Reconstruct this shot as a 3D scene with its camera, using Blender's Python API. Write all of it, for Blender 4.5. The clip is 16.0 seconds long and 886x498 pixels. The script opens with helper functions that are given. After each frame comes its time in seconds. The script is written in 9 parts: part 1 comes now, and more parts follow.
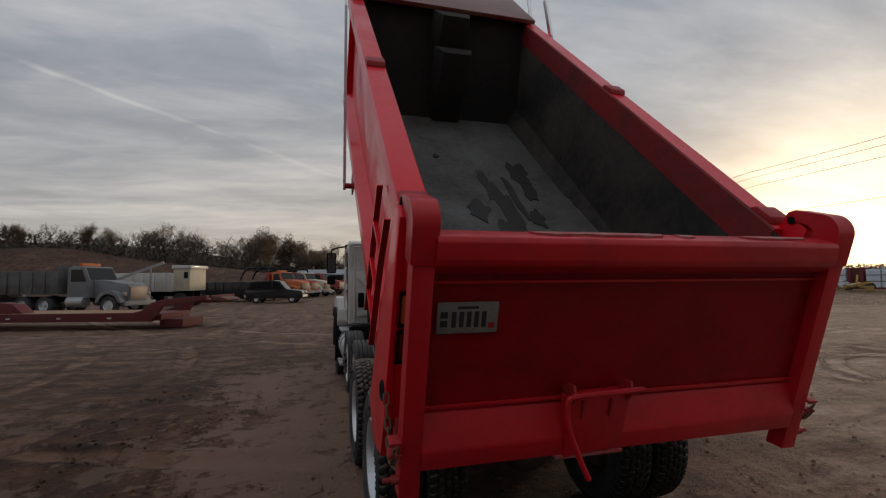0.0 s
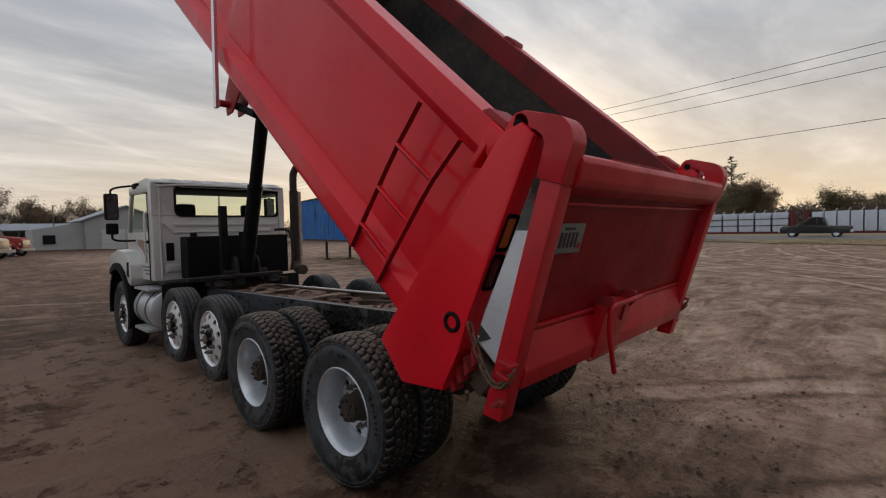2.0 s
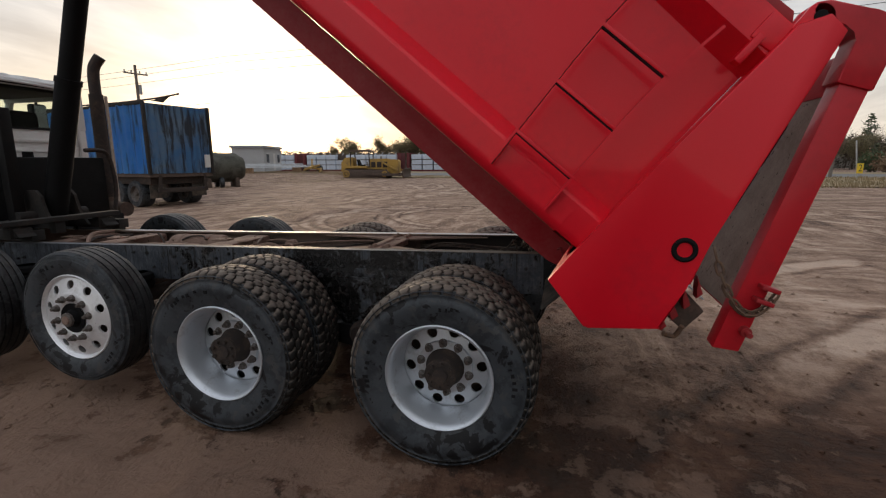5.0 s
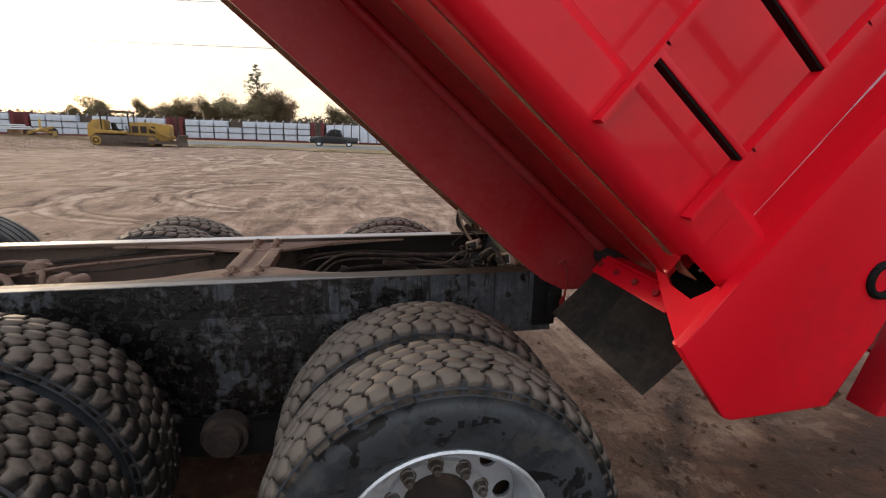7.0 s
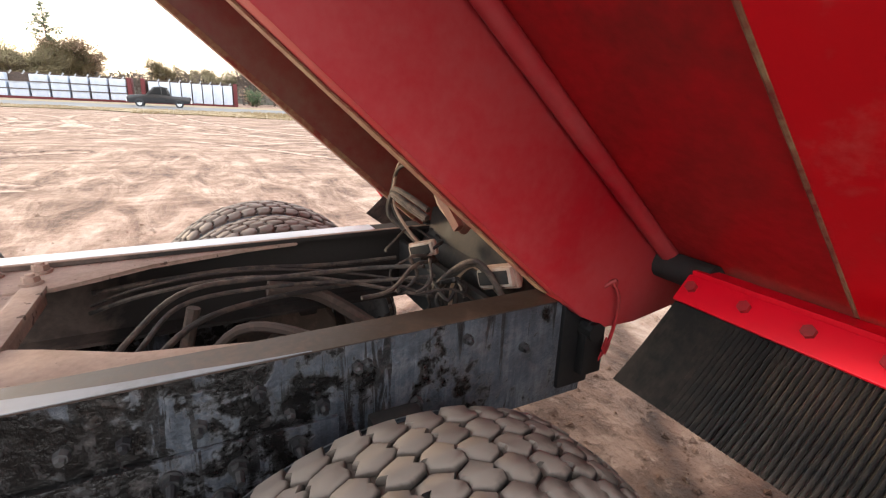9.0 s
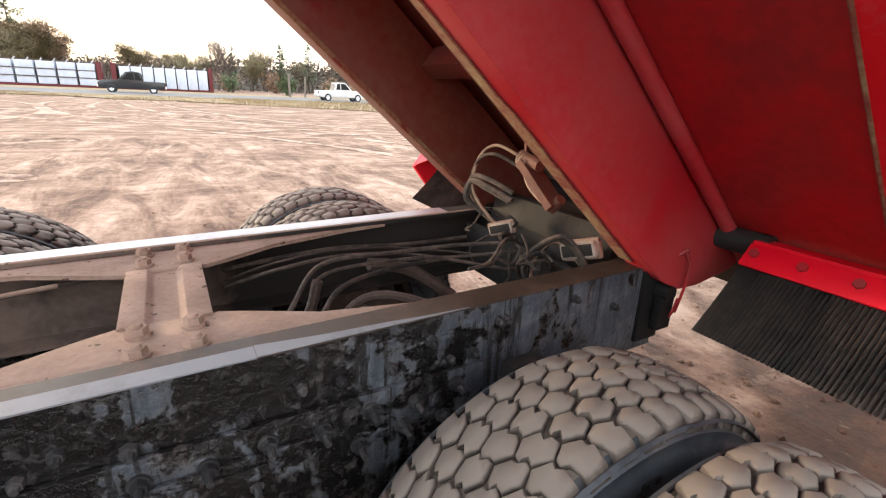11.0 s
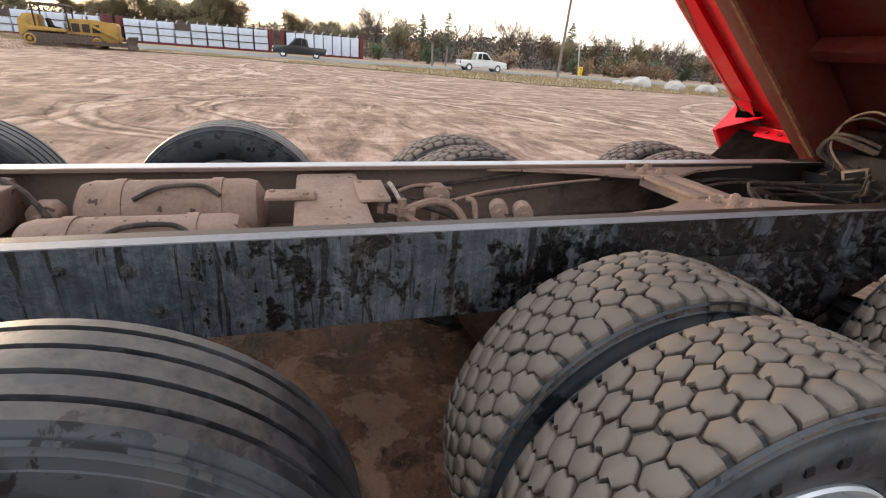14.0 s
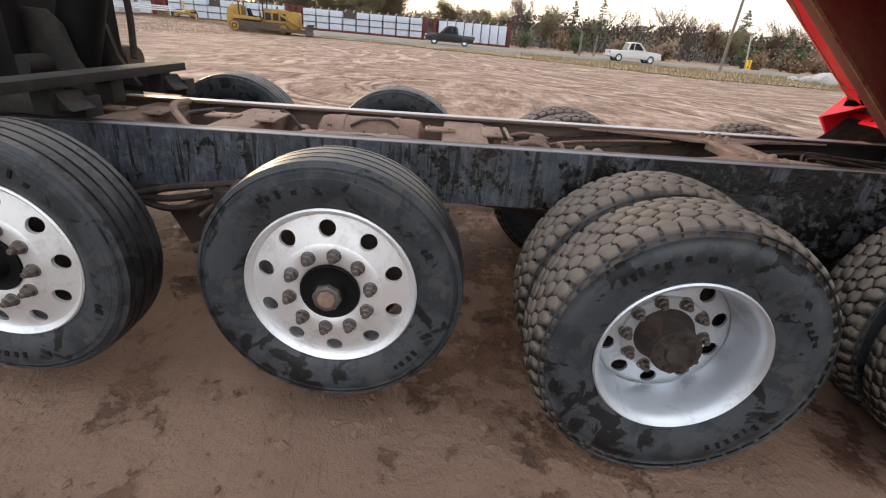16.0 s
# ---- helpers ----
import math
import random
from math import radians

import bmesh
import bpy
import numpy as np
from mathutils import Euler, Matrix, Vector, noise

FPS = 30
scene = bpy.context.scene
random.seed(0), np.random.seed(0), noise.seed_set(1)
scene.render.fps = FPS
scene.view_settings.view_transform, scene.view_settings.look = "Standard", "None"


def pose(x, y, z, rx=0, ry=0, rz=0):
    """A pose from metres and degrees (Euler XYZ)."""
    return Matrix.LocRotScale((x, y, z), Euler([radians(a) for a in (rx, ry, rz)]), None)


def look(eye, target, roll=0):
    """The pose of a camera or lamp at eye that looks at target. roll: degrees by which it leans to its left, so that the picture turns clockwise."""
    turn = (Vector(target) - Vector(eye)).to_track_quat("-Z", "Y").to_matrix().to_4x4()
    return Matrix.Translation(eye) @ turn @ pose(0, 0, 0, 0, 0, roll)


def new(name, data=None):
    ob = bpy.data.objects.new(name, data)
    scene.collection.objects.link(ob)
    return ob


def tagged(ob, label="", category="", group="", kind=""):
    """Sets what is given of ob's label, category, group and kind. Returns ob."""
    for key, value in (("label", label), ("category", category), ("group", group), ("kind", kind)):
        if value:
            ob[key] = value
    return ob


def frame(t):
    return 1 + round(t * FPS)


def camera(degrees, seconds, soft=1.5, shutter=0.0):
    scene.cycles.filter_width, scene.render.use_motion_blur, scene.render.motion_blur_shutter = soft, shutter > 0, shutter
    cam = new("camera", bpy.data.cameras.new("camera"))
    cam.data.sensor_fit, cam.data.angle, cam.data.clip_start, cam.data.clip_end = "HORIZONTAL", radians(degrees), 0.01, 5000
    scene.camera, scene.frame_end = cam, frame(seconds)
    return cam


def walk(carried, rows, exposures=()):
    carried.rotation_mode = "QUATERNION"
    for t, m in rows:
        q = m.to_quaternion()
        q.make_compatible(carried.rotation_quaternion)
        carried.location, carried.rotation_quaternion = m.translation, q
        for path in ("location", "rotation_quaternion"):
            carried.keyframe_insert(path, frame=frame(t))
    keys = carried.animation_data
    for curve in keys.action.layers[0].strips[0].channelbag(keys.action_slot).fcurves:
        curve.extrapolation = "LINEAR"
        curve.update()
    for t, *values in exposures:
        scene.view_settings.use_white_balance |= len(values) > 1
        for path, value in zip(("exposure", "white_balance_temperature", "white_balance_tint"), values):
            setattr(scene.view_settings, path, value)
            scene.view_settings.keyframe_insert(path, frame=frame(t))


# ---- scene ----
cam = camera(86.5, 16.0, 1.2)
PATH = [
    (0, (-1.656, -3.629, 1.851), (-1.115, -1.707, 1.979), -0.4),
    (0.5, (-2.096, -3.449, 1.814), (-1.372, -1.586, 1.894), -0.5),
    (1, (-2.482, -3.209, 1.746), (-1.536, -1.447, 1.769), -0.8),
    (1.5, (-2.776, -2.931, 1.741), (-1.572, -1.334, 1.705), -1.1),
    (2, (-2.998, -2.705, 1.738), (-1.551, -1.327, 1.651), -1.3),
    (2.5, (-3.13, -2.402, 1.706), (-1.532, -1.205, 1.582), -1.2),
    (3, (-3.277, -2.073, 1.706), (-1.589, -1.015, 1.532), -1.4),
    (3.5, (-3.493, -1.733, 1.694), (-1.738, -0.802, 1.459), -1.3),
    (4, (-3.554, -1.333, 1.639), (-1.739, -0.538, 1.365), -0.8),
    (4.2, (-3.565, -1.187, 1.649), (-1.73, -0.448, 1.354), -0.6),
    (6.3, (-2.822, 0.087, 1.636), (-0.871, 0.061, 1.197), 0.8),
    (6.5, (-2.663, 0.141, 1.609), (-0.717, 0.023, 1.162), 1.2),
    (7, (-2.245, 0.233, 1.599), (-0.332, -0.123, 1.136), 1.9),
    (7.5, (-1.862, 0.308, 1.584), (-0.016, -0.271, 1.078), 1.7),
    (8.2, (-1.356, 0.255, 1.489), (0.405, -0.536, 0.968), 3.0),
    (10.3, (-1.185, 0.367, 1.508), (0.456, -0.591, 0.883), 2.2),
    (10.5, (-1.204, 0.439, 1.505), (0.444, -0.511, 0.885), 2.7),
    (11, (-1.24, 0.658, 1.512), (0.394, -0.309, 0.884), 2.9),
    (11.5, (-1.236, 0.901, 1.504), (0.396, -0.06, 0.86), 2.9),
    (12, (-1.245, 1.169, 1.506), (0.386, 0.219, 0.847), 2.9),
    (12.5, (-1.328, 1.514, 1.493), (0.309, 0.588, 0.813), 2.9),
    (13, (-1.352, 1.793, 1.477), (0.306, 0.919, 0.779), 3.0),
    (13.5, (-1.405, 2.056, 1.476), (0.309, 1.337, 0.738), 3.5),
    (14, (-1.594, 2.213, 1.453), (0.178, 1.681, 0.694), 4.5),
    (14.5, (-1.881, 2.245, 1.447), (-0.077, 1.907, 0.652), 5.3),
    (15, (-2.122, 2.212, 1.425), (-0.305, 2.046, 0.606), 5.6),
    (15.5, (-2.342, 2.184, 1.445), (-0.525, 2.112, 0.612), 5.5),
    (16, (-2.523, 2.241, 1.457), (-0.707, 2.217, 0.62), 5.2),
]
walk(cam, [(t, look(eye, target, roll)) for t, eye, target, roll in PATH],
     exposures=[(t, stops, 6330, 10) for t, stops in ((0, -0.27), (1.5, 0.06), (3.0, 0.19), (4.2, 0.30), (6.3, 0.8), (7.2, 1.25), (8.2, 2.1), (10.3, 2.75), (11.2, 2.4), (12.0, 2.1), (13.5, 1.85), (14.5, 1.75), (16.0, 1.65))])

# ---- sky and sun ----
SUN_TURN, SUN_HEIGHT = 56.0, 3.5
SUN_WAY = Vector((math.sin(radians(SUN_TURN)) * math.cos(radians(SUN_HEIGHT)),
                  math.cos(radians(SUN_TURN)) * math.cos(radians(SUN_HEIGHT)), math.sin(radians(SUN_HEIGHT))))


TRAIL = (-0.3025, 0.2162, -0.9283)  # square to the plane of the vapour trail


class Graph:
    """Short hand for shader nodes."""

    def __init__(self, tree):
        self.tree = tree
        tree.nodes.clear()

    def node(self, kind):
        return self.tree.nodes.new(kind)

    def set(self, socket, value):
        if isinstance(value, bpy.types.NodeSocket):
            self.tree.links.new(value, socket)
        elif value is not None:
            if isinstance(value, (tuple, list)) and len(value) == 3 and len(socket.default_value) == 4:
                value = (*value, 1)
            socket.default_value = value

    def math(self, op, a, b=0.0, clamp=False):
        n = self.node("ShaderNodeMath")
        n.operation, n.use_clamp = op, clamp
        self.set(n.inputs[0], a), self.set(n.inputs[1], b)
        return n.outputs[0]

    def vec(self, op, a, b=(0, 0, 0)):
        n = self.node("ShaderNodeVectorMath")
        n.operation = op
        self.set(n.inputs[0], a), self.set(n.inputs[1], b)
        return n.outputs["Value"] if op in ("DOT_PRODUCT", "LENGTH") else n.outputs[0]

    def noise(self, vector, scale, detail=4, rough=0.55, distort=0.0, w=None):
        n = self.node("ShaderNodeTexNoise")
        self.set(n.inputs["Vector"], vector)
        n.inputs["Scale"].default_value, n.inputs["Detail"].default_value = scale, detail
        n.inputs["Roughness"].default_value, n.inputs["Distortion"].default_value = rough, distort
        return n.outputs["Fac"]

    def ramp(self, fac, stops):
        n = self.node("ShaderNodeValToRGB")
        while len(n.color_ramp.elements) < len(stops):
            n.color_ramp.elements.new(0.5)
        for e, (p, c) in zip(n.color_ramp.elements, stops):
            e.position, e.color = p, (*c, 1) if isinstance(c, tuple) else (c, c, c, 1)
        self.set(n.inputs[0], fac)
        return n.outputs[0]

    def mix(self, fac, a, b, blend="MIX"):
        n = self.node("ShaderNodeMix")
        n.data_type, n.blend_type = "RGBA", blend
        self.set(n.inputs[0], fac), self.set(n.inputs[6], a), self.set(n.inputs[7], b)
        return n.outputs[2]

    def stretch(self, vector, scale, turn=0.0):
        n = self.node("ShaderNodeMapping")
        self.set(n.inputs["Vector"], vector)
        n.inputs["Scale"].default_value, n.inputs["Rotation"].default_value = scale, (0, 0, radians(turn))
        return n.outputs[0]


world = bpy.data.worlds.new("evening_sky")
scene.world = world
world.use_nodes = True
g = Graph(world.node_tree)
way = g.node("ShaderNodeTexCoord").outputs["Generated"]
split = g.node("ShaderNodeSeparateXYZ")
g.set(split.inputs[0], way)
up = g.math("MAXIMUM", split.outputs[2], 0.0)
clear = g.node("ShaderNodeTexSky")
clear.sky_type, clear.sun_disc = "NISHITA", False
clear.sun_elevation, clear.sun_rotation = radians(SUN_HEIGHT), radians(SUN_TURN)
flat = g.node("ShaderNodeCombineXYZ")
lift = g.math("ADD", up, 0.12)
g.set(flat.inputs[0], g.math("DIVIDE", split.outputs[0], lift))
g.set(flat.inputs[1], g.math("DIVIDE", split.outputs[1], lift))
streaks = g.noise(g.stretch(flat.outputs[0], (0.34, 1.05, 1.0), 24), 0.9, 9, 0.52, 0.5)
puffs = g.noise(g.stretch(flat.outputs[0], (0.7, 1.5, 1.0), 30), 2.6, 8, 0.6, 0.4)
cover = g.math("ADD", g.math("MULTIPLY", streaks, 0.7), g.math("MULTIPLY", puffs, 0.3))
cloud = g.ramp(cover, [(0.34, (0.29, 0.315, 0.355)), (0.45, (0.405, 0.425, 0.46)), (0.54, (0.57, 0.575, 0.59)), (0.64, (0.82, 0.79, 0.76))])
near_sun = g.math("MAXIMUM", g.vec("DOT_PRODUCT", way, tuple(SUN_WAY)), 0.0)
low = g.math("POWER", g.math("SUBTRACT", 1.0, up, True), 6.0)
wide = g.math("MULTIPLY", g.math("POWER", near_sun, 1.7), low)
tight = g.math("POWER", near_sun, 60.0)
trail = g.math("ABSOLUTE", g.math("SUBTRACT", g.vec("DOT_PRODUCT", way, TRAIL), g.math("MULTIPLY", g.math("SUBTRACT", puffs, 0.5), 0.012)))
trail = g.math("MULTIPLY", g.ramp(g.math("MULTIPLY", trail, 100.0), [(0.10, 1.0), (0.5, 0.0)]), g.math("MULTIPLY", g.ramp(puffs, [(0.38, 0.1), (0.62, 1.0)]), 0.42))
cloud = g.mix(trail, cloud, (0.86, 0.82, 0.78))
warm = g.mix(low, cloud, g.mix(0.6, cloud, (0.72, 0.60, 0.47)))
warm = g.mix(g.math("MULTIPLY", wide, 0.75), warm, g.mix(cover, (0.95, 0.62, 0.30), (1.25, 0.98, 0.62)))
warm = g.mix(1.0, warm, g.mix(tight, (0, 0, 0), g.mix(cover, (1.1, 0.70, 0.33), (2.7, 2.2, 1.45))), "ADD")
warm = g.mix(1.0, warm, g.math("ADD", 1.0, g.math("MULTIPLY", g.math("SUBTRACT", up, 0.25, True), 0.55)), "MULTIPLY")  # thinner cloud overhead
behind = g.ramp(g.math("MULTIPLY", split.outputs[1], -1.0), [(0.45, 1.0), (0.92, 0.30)])
warm = g.mix(1.0, warm, behind, "MULTIPLY")  # southern sky dimmed out of view, to darken what faces the rear
sky_a, sky_b = g.node("ShaderNodeBackground"), g.node("ShaderNodeBackground")
g.set(sky_a.inputs[0], clear.outputs[0])
sky_a.inputs[1].default_value = 0.10
g.set(sky_b.inputs[0], warm)
sky_b.inputs[1].default_value = 1.0
both = g.node("ShaderNodeMixShader")
both.inputs[0].default_value = 0.88
g.set(both.inputs[1], sky_a.outputs[0]), g.set(both.inputs[2], sky_b.outputs[0])
g.set(g.node("ShaderNodeOutputWorld").inputs[0], both.outputs[0])

sun = new("sun", bpy.data.lights.new("sun", "SUN"))
sun.data.energy, sun.data.angle, sun.data.color = 1.1, radians(9), (1.0, 0.74, 0.48)
sun.matrix_world = look((60, 40, 20), Vector((60, 40, 20)) - SUN_WAY)

# ---- materials ----
def material(name, rough=0.5, metal=0.0, spec=0.5):
    m = bpy.data.materials.new(name)
    m.use_nodes = True
    g = Graph(m.node_tree)
    out, bsdf = g.node("ShaderNodeOutputMaterial"), g.node("ShaderNodeBsdfPrincipled")
    g.set(out.inputs[0], bsdf.outputs[0])
    bsdf.inputs["Roughness"].default_value, bsdf.inputs["Metallic"].default_value = rough, metal
    bsdf.inputs["Specular IOR Level"].default_value = spec
    return m, g, bsdf


def bump(g, bsdf, height, strength=0.3, distance=0.01):
    n = g.node("ShaderNodeBump")
    n.inputs["Strength"].default_value, n.inputs["Distance"].default_value = strength, distance
    g.set(n.inputs["Height"], height)
    g.set(bsdf.inputs["Normal"], n.outputs[0])


def spot(g):
    """Places on the thing, in metres."""
    return g.node("ShaderNodeTexCoord").outputs["Object"]


def worn(name, base, dirt, amount=0.45, rough=0.45, metal=0.0, scale=6.0, fine=60.0, relief=0.15, coat=0.0, spread=0.12, spec=0.5):
    """Paint or metal with dust and stains at two scales."""
    m, g, b = material(name, rough, metal, spec)
    p = spot(g)
    big, small = g.noise(p, scale, 6, 0.6, 0.5), g.noise(p, fine, 3, 0.6)
    both = g.math("ADD", g.math("MULTIPLY", big, 0.72), g.math("MULTIPLY", small, 0.28))
    mask = g.ramp(both, [(1 - amount - spread, 0.0), (1 - amount + spread, 1.0)])
    tone = g.mix(g.noise(p, scale * 0.35, 3), tuple(c * 0.82 for c in base), tuple(min(1, c * 1.15) for c in base))
    g.set(b.inputs["Base Color"], g.mix(mask, tone, dirt))
    g.set(b.inputs["Roughness"], g.ramp(both, [(0.3, rough), (0.75, min(1, rough + 0.3))]))
    if coat:
        b.inputs["Coat Weight"].default_value, b.inputs["Coat Roughness"].default_value = coat, 0.07
    if relief:
        bump(g, b, both, relief, 0.004)
    return m


RED = worn("red_paint", (0.74, 0.0032, 0.018), (0.58, 0.006, 0.020), 0.34, 0.30, 0, 1.6, 25, 0.02, 0.30, 0.12, 0.28)
RED_GATE = worn("dirty_red_paint", (0.52, 0.005, 0.015), (0.30, 0.009, 0.015), 0.38, 0.36, 0, 2.2, 22, 0.04, 0.15, 0.16, 0.4)
DARK_WALL = worn("soot_black_steel", (0.012, 0.010, 0.009), (0.050, 0.038, 0.030), 0.36, 0.75, 0, 1.4, 18, 0.15, 0.0, 0.2)
# Scuffed inner paint, also the painted shade on the ladder's rear faces.
RED_SCUFF_SHADE = worn("scuffed_inner_red", (0.26, 0.008, 0.012), (0.085, 0.020, 0.017), 0.44, 0.5, 0, 1.8, 25, 0.1, 0.0, 0.18)
RED_DULL = worn("dull_red_paint", (0.34, 0.008, 0.014), (0.16, 0.028, 0.022), 0.40, 0.42, 0, 3.0, 40, 0.12)
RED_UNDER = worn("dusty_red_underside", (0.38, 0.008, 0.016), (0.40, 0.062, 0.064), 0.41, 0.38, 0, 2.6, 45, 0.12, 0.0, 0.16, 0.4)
# Spattered underside red, its light lifted into the base colour.
RED_SHEET = worn("spattered_red_sheet", (0.74, 0.007, 0.016), (0.72, 0.085, 0.080), 0.44, 0.30, 0, 3.5, 50, 0.15, 0.0, 0.085, 0.4)
# Stained red steel, with the shade of the undersides darkened into its colour.
SHADED_UNDER = worn("stained_maroon_underside", (0.16, 0.014, 0.014), (0.18, 0.090, 0.058), 0.46, 0.24, 0, 1.8, 30, 0.10)
# Shaded copy of the underside red, darkened in the base colour.
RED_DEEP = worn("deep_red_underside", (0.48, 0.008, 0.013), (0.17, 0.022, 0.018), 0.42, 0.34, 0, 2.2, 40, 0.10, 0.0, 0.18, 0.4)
RUST = worn("tan_primer_patches", (0.30, 0.21, 0.11), (0.20, 0.035, 0.025), 0.52, 0.8, 0, 9, 70, 0.3)
SCUFF = worn("scuffed_red_edge", (0.40, 0.035, 0.04), (0.34, 0.24, 0.22), 0.45, 0.5, 0, 7, 50, 0.2)
LINER = worn("scoured_floor_steel", (0.30, 0.30, 0.295), (0.105, 0.082, 0.067), 0.42, 0.5, 0.3, 1.5, 22, 0.12, 0.0, 0.20)
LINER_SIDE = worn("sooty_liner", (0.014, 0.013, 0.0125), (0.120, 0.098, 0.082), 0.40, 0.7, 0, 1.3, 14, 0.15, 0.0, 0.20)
BARE = worn("bare_bright_steel", (0.62, 0.63, 0.65), (0.30, 0.27, 0.25), 0.42, 0.38, 0.75, 5, 45, 0.1)
WHITE = worn("cab_white_paint", (0.62, 0.615, 0.60), (0.43, 0.39, 0.34), 0.32, 0.28, 0, 2.2, 30, 0.03, 0.4)
BLACK = worn("black_chassis_paint", (0.006, 0.006, 0.0065), (0.018, 0.016, 0.014), 0.40, 0.5, 0, 7, 50, 0.25, 0.0, 0.12, 0.25)


def dusted(name, light, deep, pit):
    """Steel under a thick coat of dust: soft drifts, fine grain, and chips where the coat has fallen off."""
    m, g, b = material(name, 0.88, 0, 0.25)
    p = spot(g)
    soft_patch, fine = g.noise(p, 5, 6, 0.62, 0.4), g.noise(p, 70, 4, 0.6)
    tone = g.mix(g.ramp(g.math("ADD", g.math("MULTIPLY", soft_patch, 0.7), g.math("MULTIPLY", fine, 0.3)), [(0.36, 0.0), (0.62, 1.0)]), deep, light)
    chips = g.math("ADD", g.math("MULTIPLY", g.noise(p, 38, 2, 0.5, 0.1), 0.75), g.math("MULTIPLY", g.noise(p, 9, 3, 0.5), 0.25))
    gone = g.ramp(chips, [(0.635, 0.0), (0.66, 0.85)])
    g.set(b.inputs["Base Color"], g.mix(gone, tone, pit))
    bump(g, b, g.math("SUBTRACT", g.math("ADD", soft_patch, g.math("MULTIPLY", fine, 0.5)), g.math("MULTIPLY", gone, 0.6)), 0.35, 0.004)
    return m


DUST = dusted("dust_coated_steel", (0.33, 0.234, 0.186), (0.205, 0.137, 0.105), (0.060, 0.036, 0.026))
DUST_DARK = worn("dusty_dark_steel", (0.075, 0.054, 0.043), (0.17, 0.115, 0.085), 0.40, 0.85, 0, 8, 60, 0.3)

GREASE = worn("greasy_brown_flange", (0.034, 0.020, 0.013), (0.115, 0.070, 0.048), 0.40, 0.42, 0, 6, 60, 0.25)
EDGE = worn("polished_rail_edge", (0.205, 0.215, 0.24), (0.14, 0.14, 0.145), 0.38, 0.48, 0.2, 4, 50, 0.1)
# Worn edge of the far rail, with sky sheen lifted into its base colour.
EDGE_BRIGHT = worn("bright_rail_edge", (0.47, 0.48, 0.50), (0.27, 0.265, 0.26), 0.34, 0.33, 0.6, 4, 50, 0.08)
ALLOY = worn("polished_aluminium", (0.80, 0.81, 0.83), (0.52, 0.51, 0.50), 0.36, 0.30, 0.6, 8, 60, 0.06)
WHITE_WHEEL = worn("silver_wheel_paint", (0.60, 0.635, 0.68), (0.36, 0.355, 0.35), 0.34, 0.27, 0.65, 9, 60, 0.06)
STEEL = worn("dull_nut_steel", (0.155, 0.140, 0.130), (0.10, 0.070, 0.055), 0.42, 0.38, 0.6, 20, 90, 0.2)
BARE_GREY = worn("scoured_grey_lining", (0.62, 0.63, 0.65), (0.26, 0.25, 0.24), 0.34, 0.5, 0.1, 3.5, 34, 0.08)
BLACK_DUSTY = worn("dust_on_black_paint", (0.012, 0.011, 0.010), (0.058, 0.044, 0.036), 0.40, 0.7, 0, 6, 50, 0.25)
WET = worn("wet_dark_dirt", (0.010, 0.009, 0.008), (0.025, 0.020, 0.016), 0.4, 0.45, 0, 6, 40, 0.2)
HUB_DIRT = worn("greasy_hub_dirt", (0.026, 0.019, 0.016), (0.085, 0.057, 0.043), 0.42, 0.7, 0, 14, 70, 0.3)
CRUST = worn("crusted_bolt_heads", (0.018, 0.018, 0.020), (0.085, 0.081, 0.079), 0.44, 0.5, 0.2, 18, 90, 0.3)
CAP_RUST = worn("rusty_cap", (0.26, 0.175, 0.135), (0.15, 0.10, 0.08), 0.45, 0.7, 0, 20, 90, 0.2)
CHROME = worn("bright_tube_metal", (0.80, 0.81, 0.83), (0.45, 0.44, 0.43), 0.3, 0.22, 0.95, 6, 60, 0.03)
# Mirror metal tinted dark, its dim reflection put into the colour.
MIRROR = worn("grimy_mirror", (0.20, 0.21, 0.22), (0.10, 0.10, 0.10), 0.36, 0.16, 1.0, 9, 60, 0.0)
CYLINDER = worn("rusty_red_brown_tube", (0.16, 0.065, 0.042), (0.09, 0.045, 0.032), 0.45, 0.6, 0, 12, 60, 0.2)
CHAIN = worn("rusty_chain_steel", (0.14, 0.10, 0.08), (0.22, 0.13, 0.08), 0.5, 0.6, 0.6, 30, 90, 0.2)
HOSE = worn("dusty_hose_rubber", (0.030, 0.025, 0.022), (0.135, 0.098, 0.076), 0.44, 0.8, 0, 10, 60, 0.2)
WIRE = worn("tan_cable_sleeve", (0.38, 0.27, 0.19), (0.22, 0.14, 0.10), 0.45, 0.7, 0, 12, 60, 0.1)
LAMP_BODY = worn("dusty_lamp_housing", (0.40, 0.335, 0.28), (0.24, 0.175, 0.135), 0.45, 0.7, 0, 15, 60, 0.1)
WOOD = worn("weathered_timber", (0.34, 0.22, 0.13), (0.18, 0.11, 0.07), 0.45, 0.85, 0, 8, 60, 0.3)
FLAP = worn("black_mud_flap_rubber", (0.040, 0.037, 0.033), (0.150, 0.120, 0.092), 0.48, 0.7, 0, 4, 40, 0.2)
PLASTIC = worn("black_plastic", (0.0055, 0.0055, 0.006), (0.015, 0.0135, 0.012), 0.32, 0.58, 0, 6, 60, 0.05, 0.0, 0.12, 0.18)
AMBER, _g, _b = material("amber_lens", 0.25)
_b.inputs["Base Color"].default_value = (0.55, 0.13, 0.02, 1)
RED_LENS, _g, _b = material("dark_red_lens", 0.25)
_b.inputs["Base Color"].default_value = (0.10, 0.006, 0.006, 1)
DARK_GLASS, _g, _b = material("dark_window_glass", 0.10, 0, 0.25)
_b.inputs["Base Color"].default_value = (0.012, 0.014, 0.016, 1)
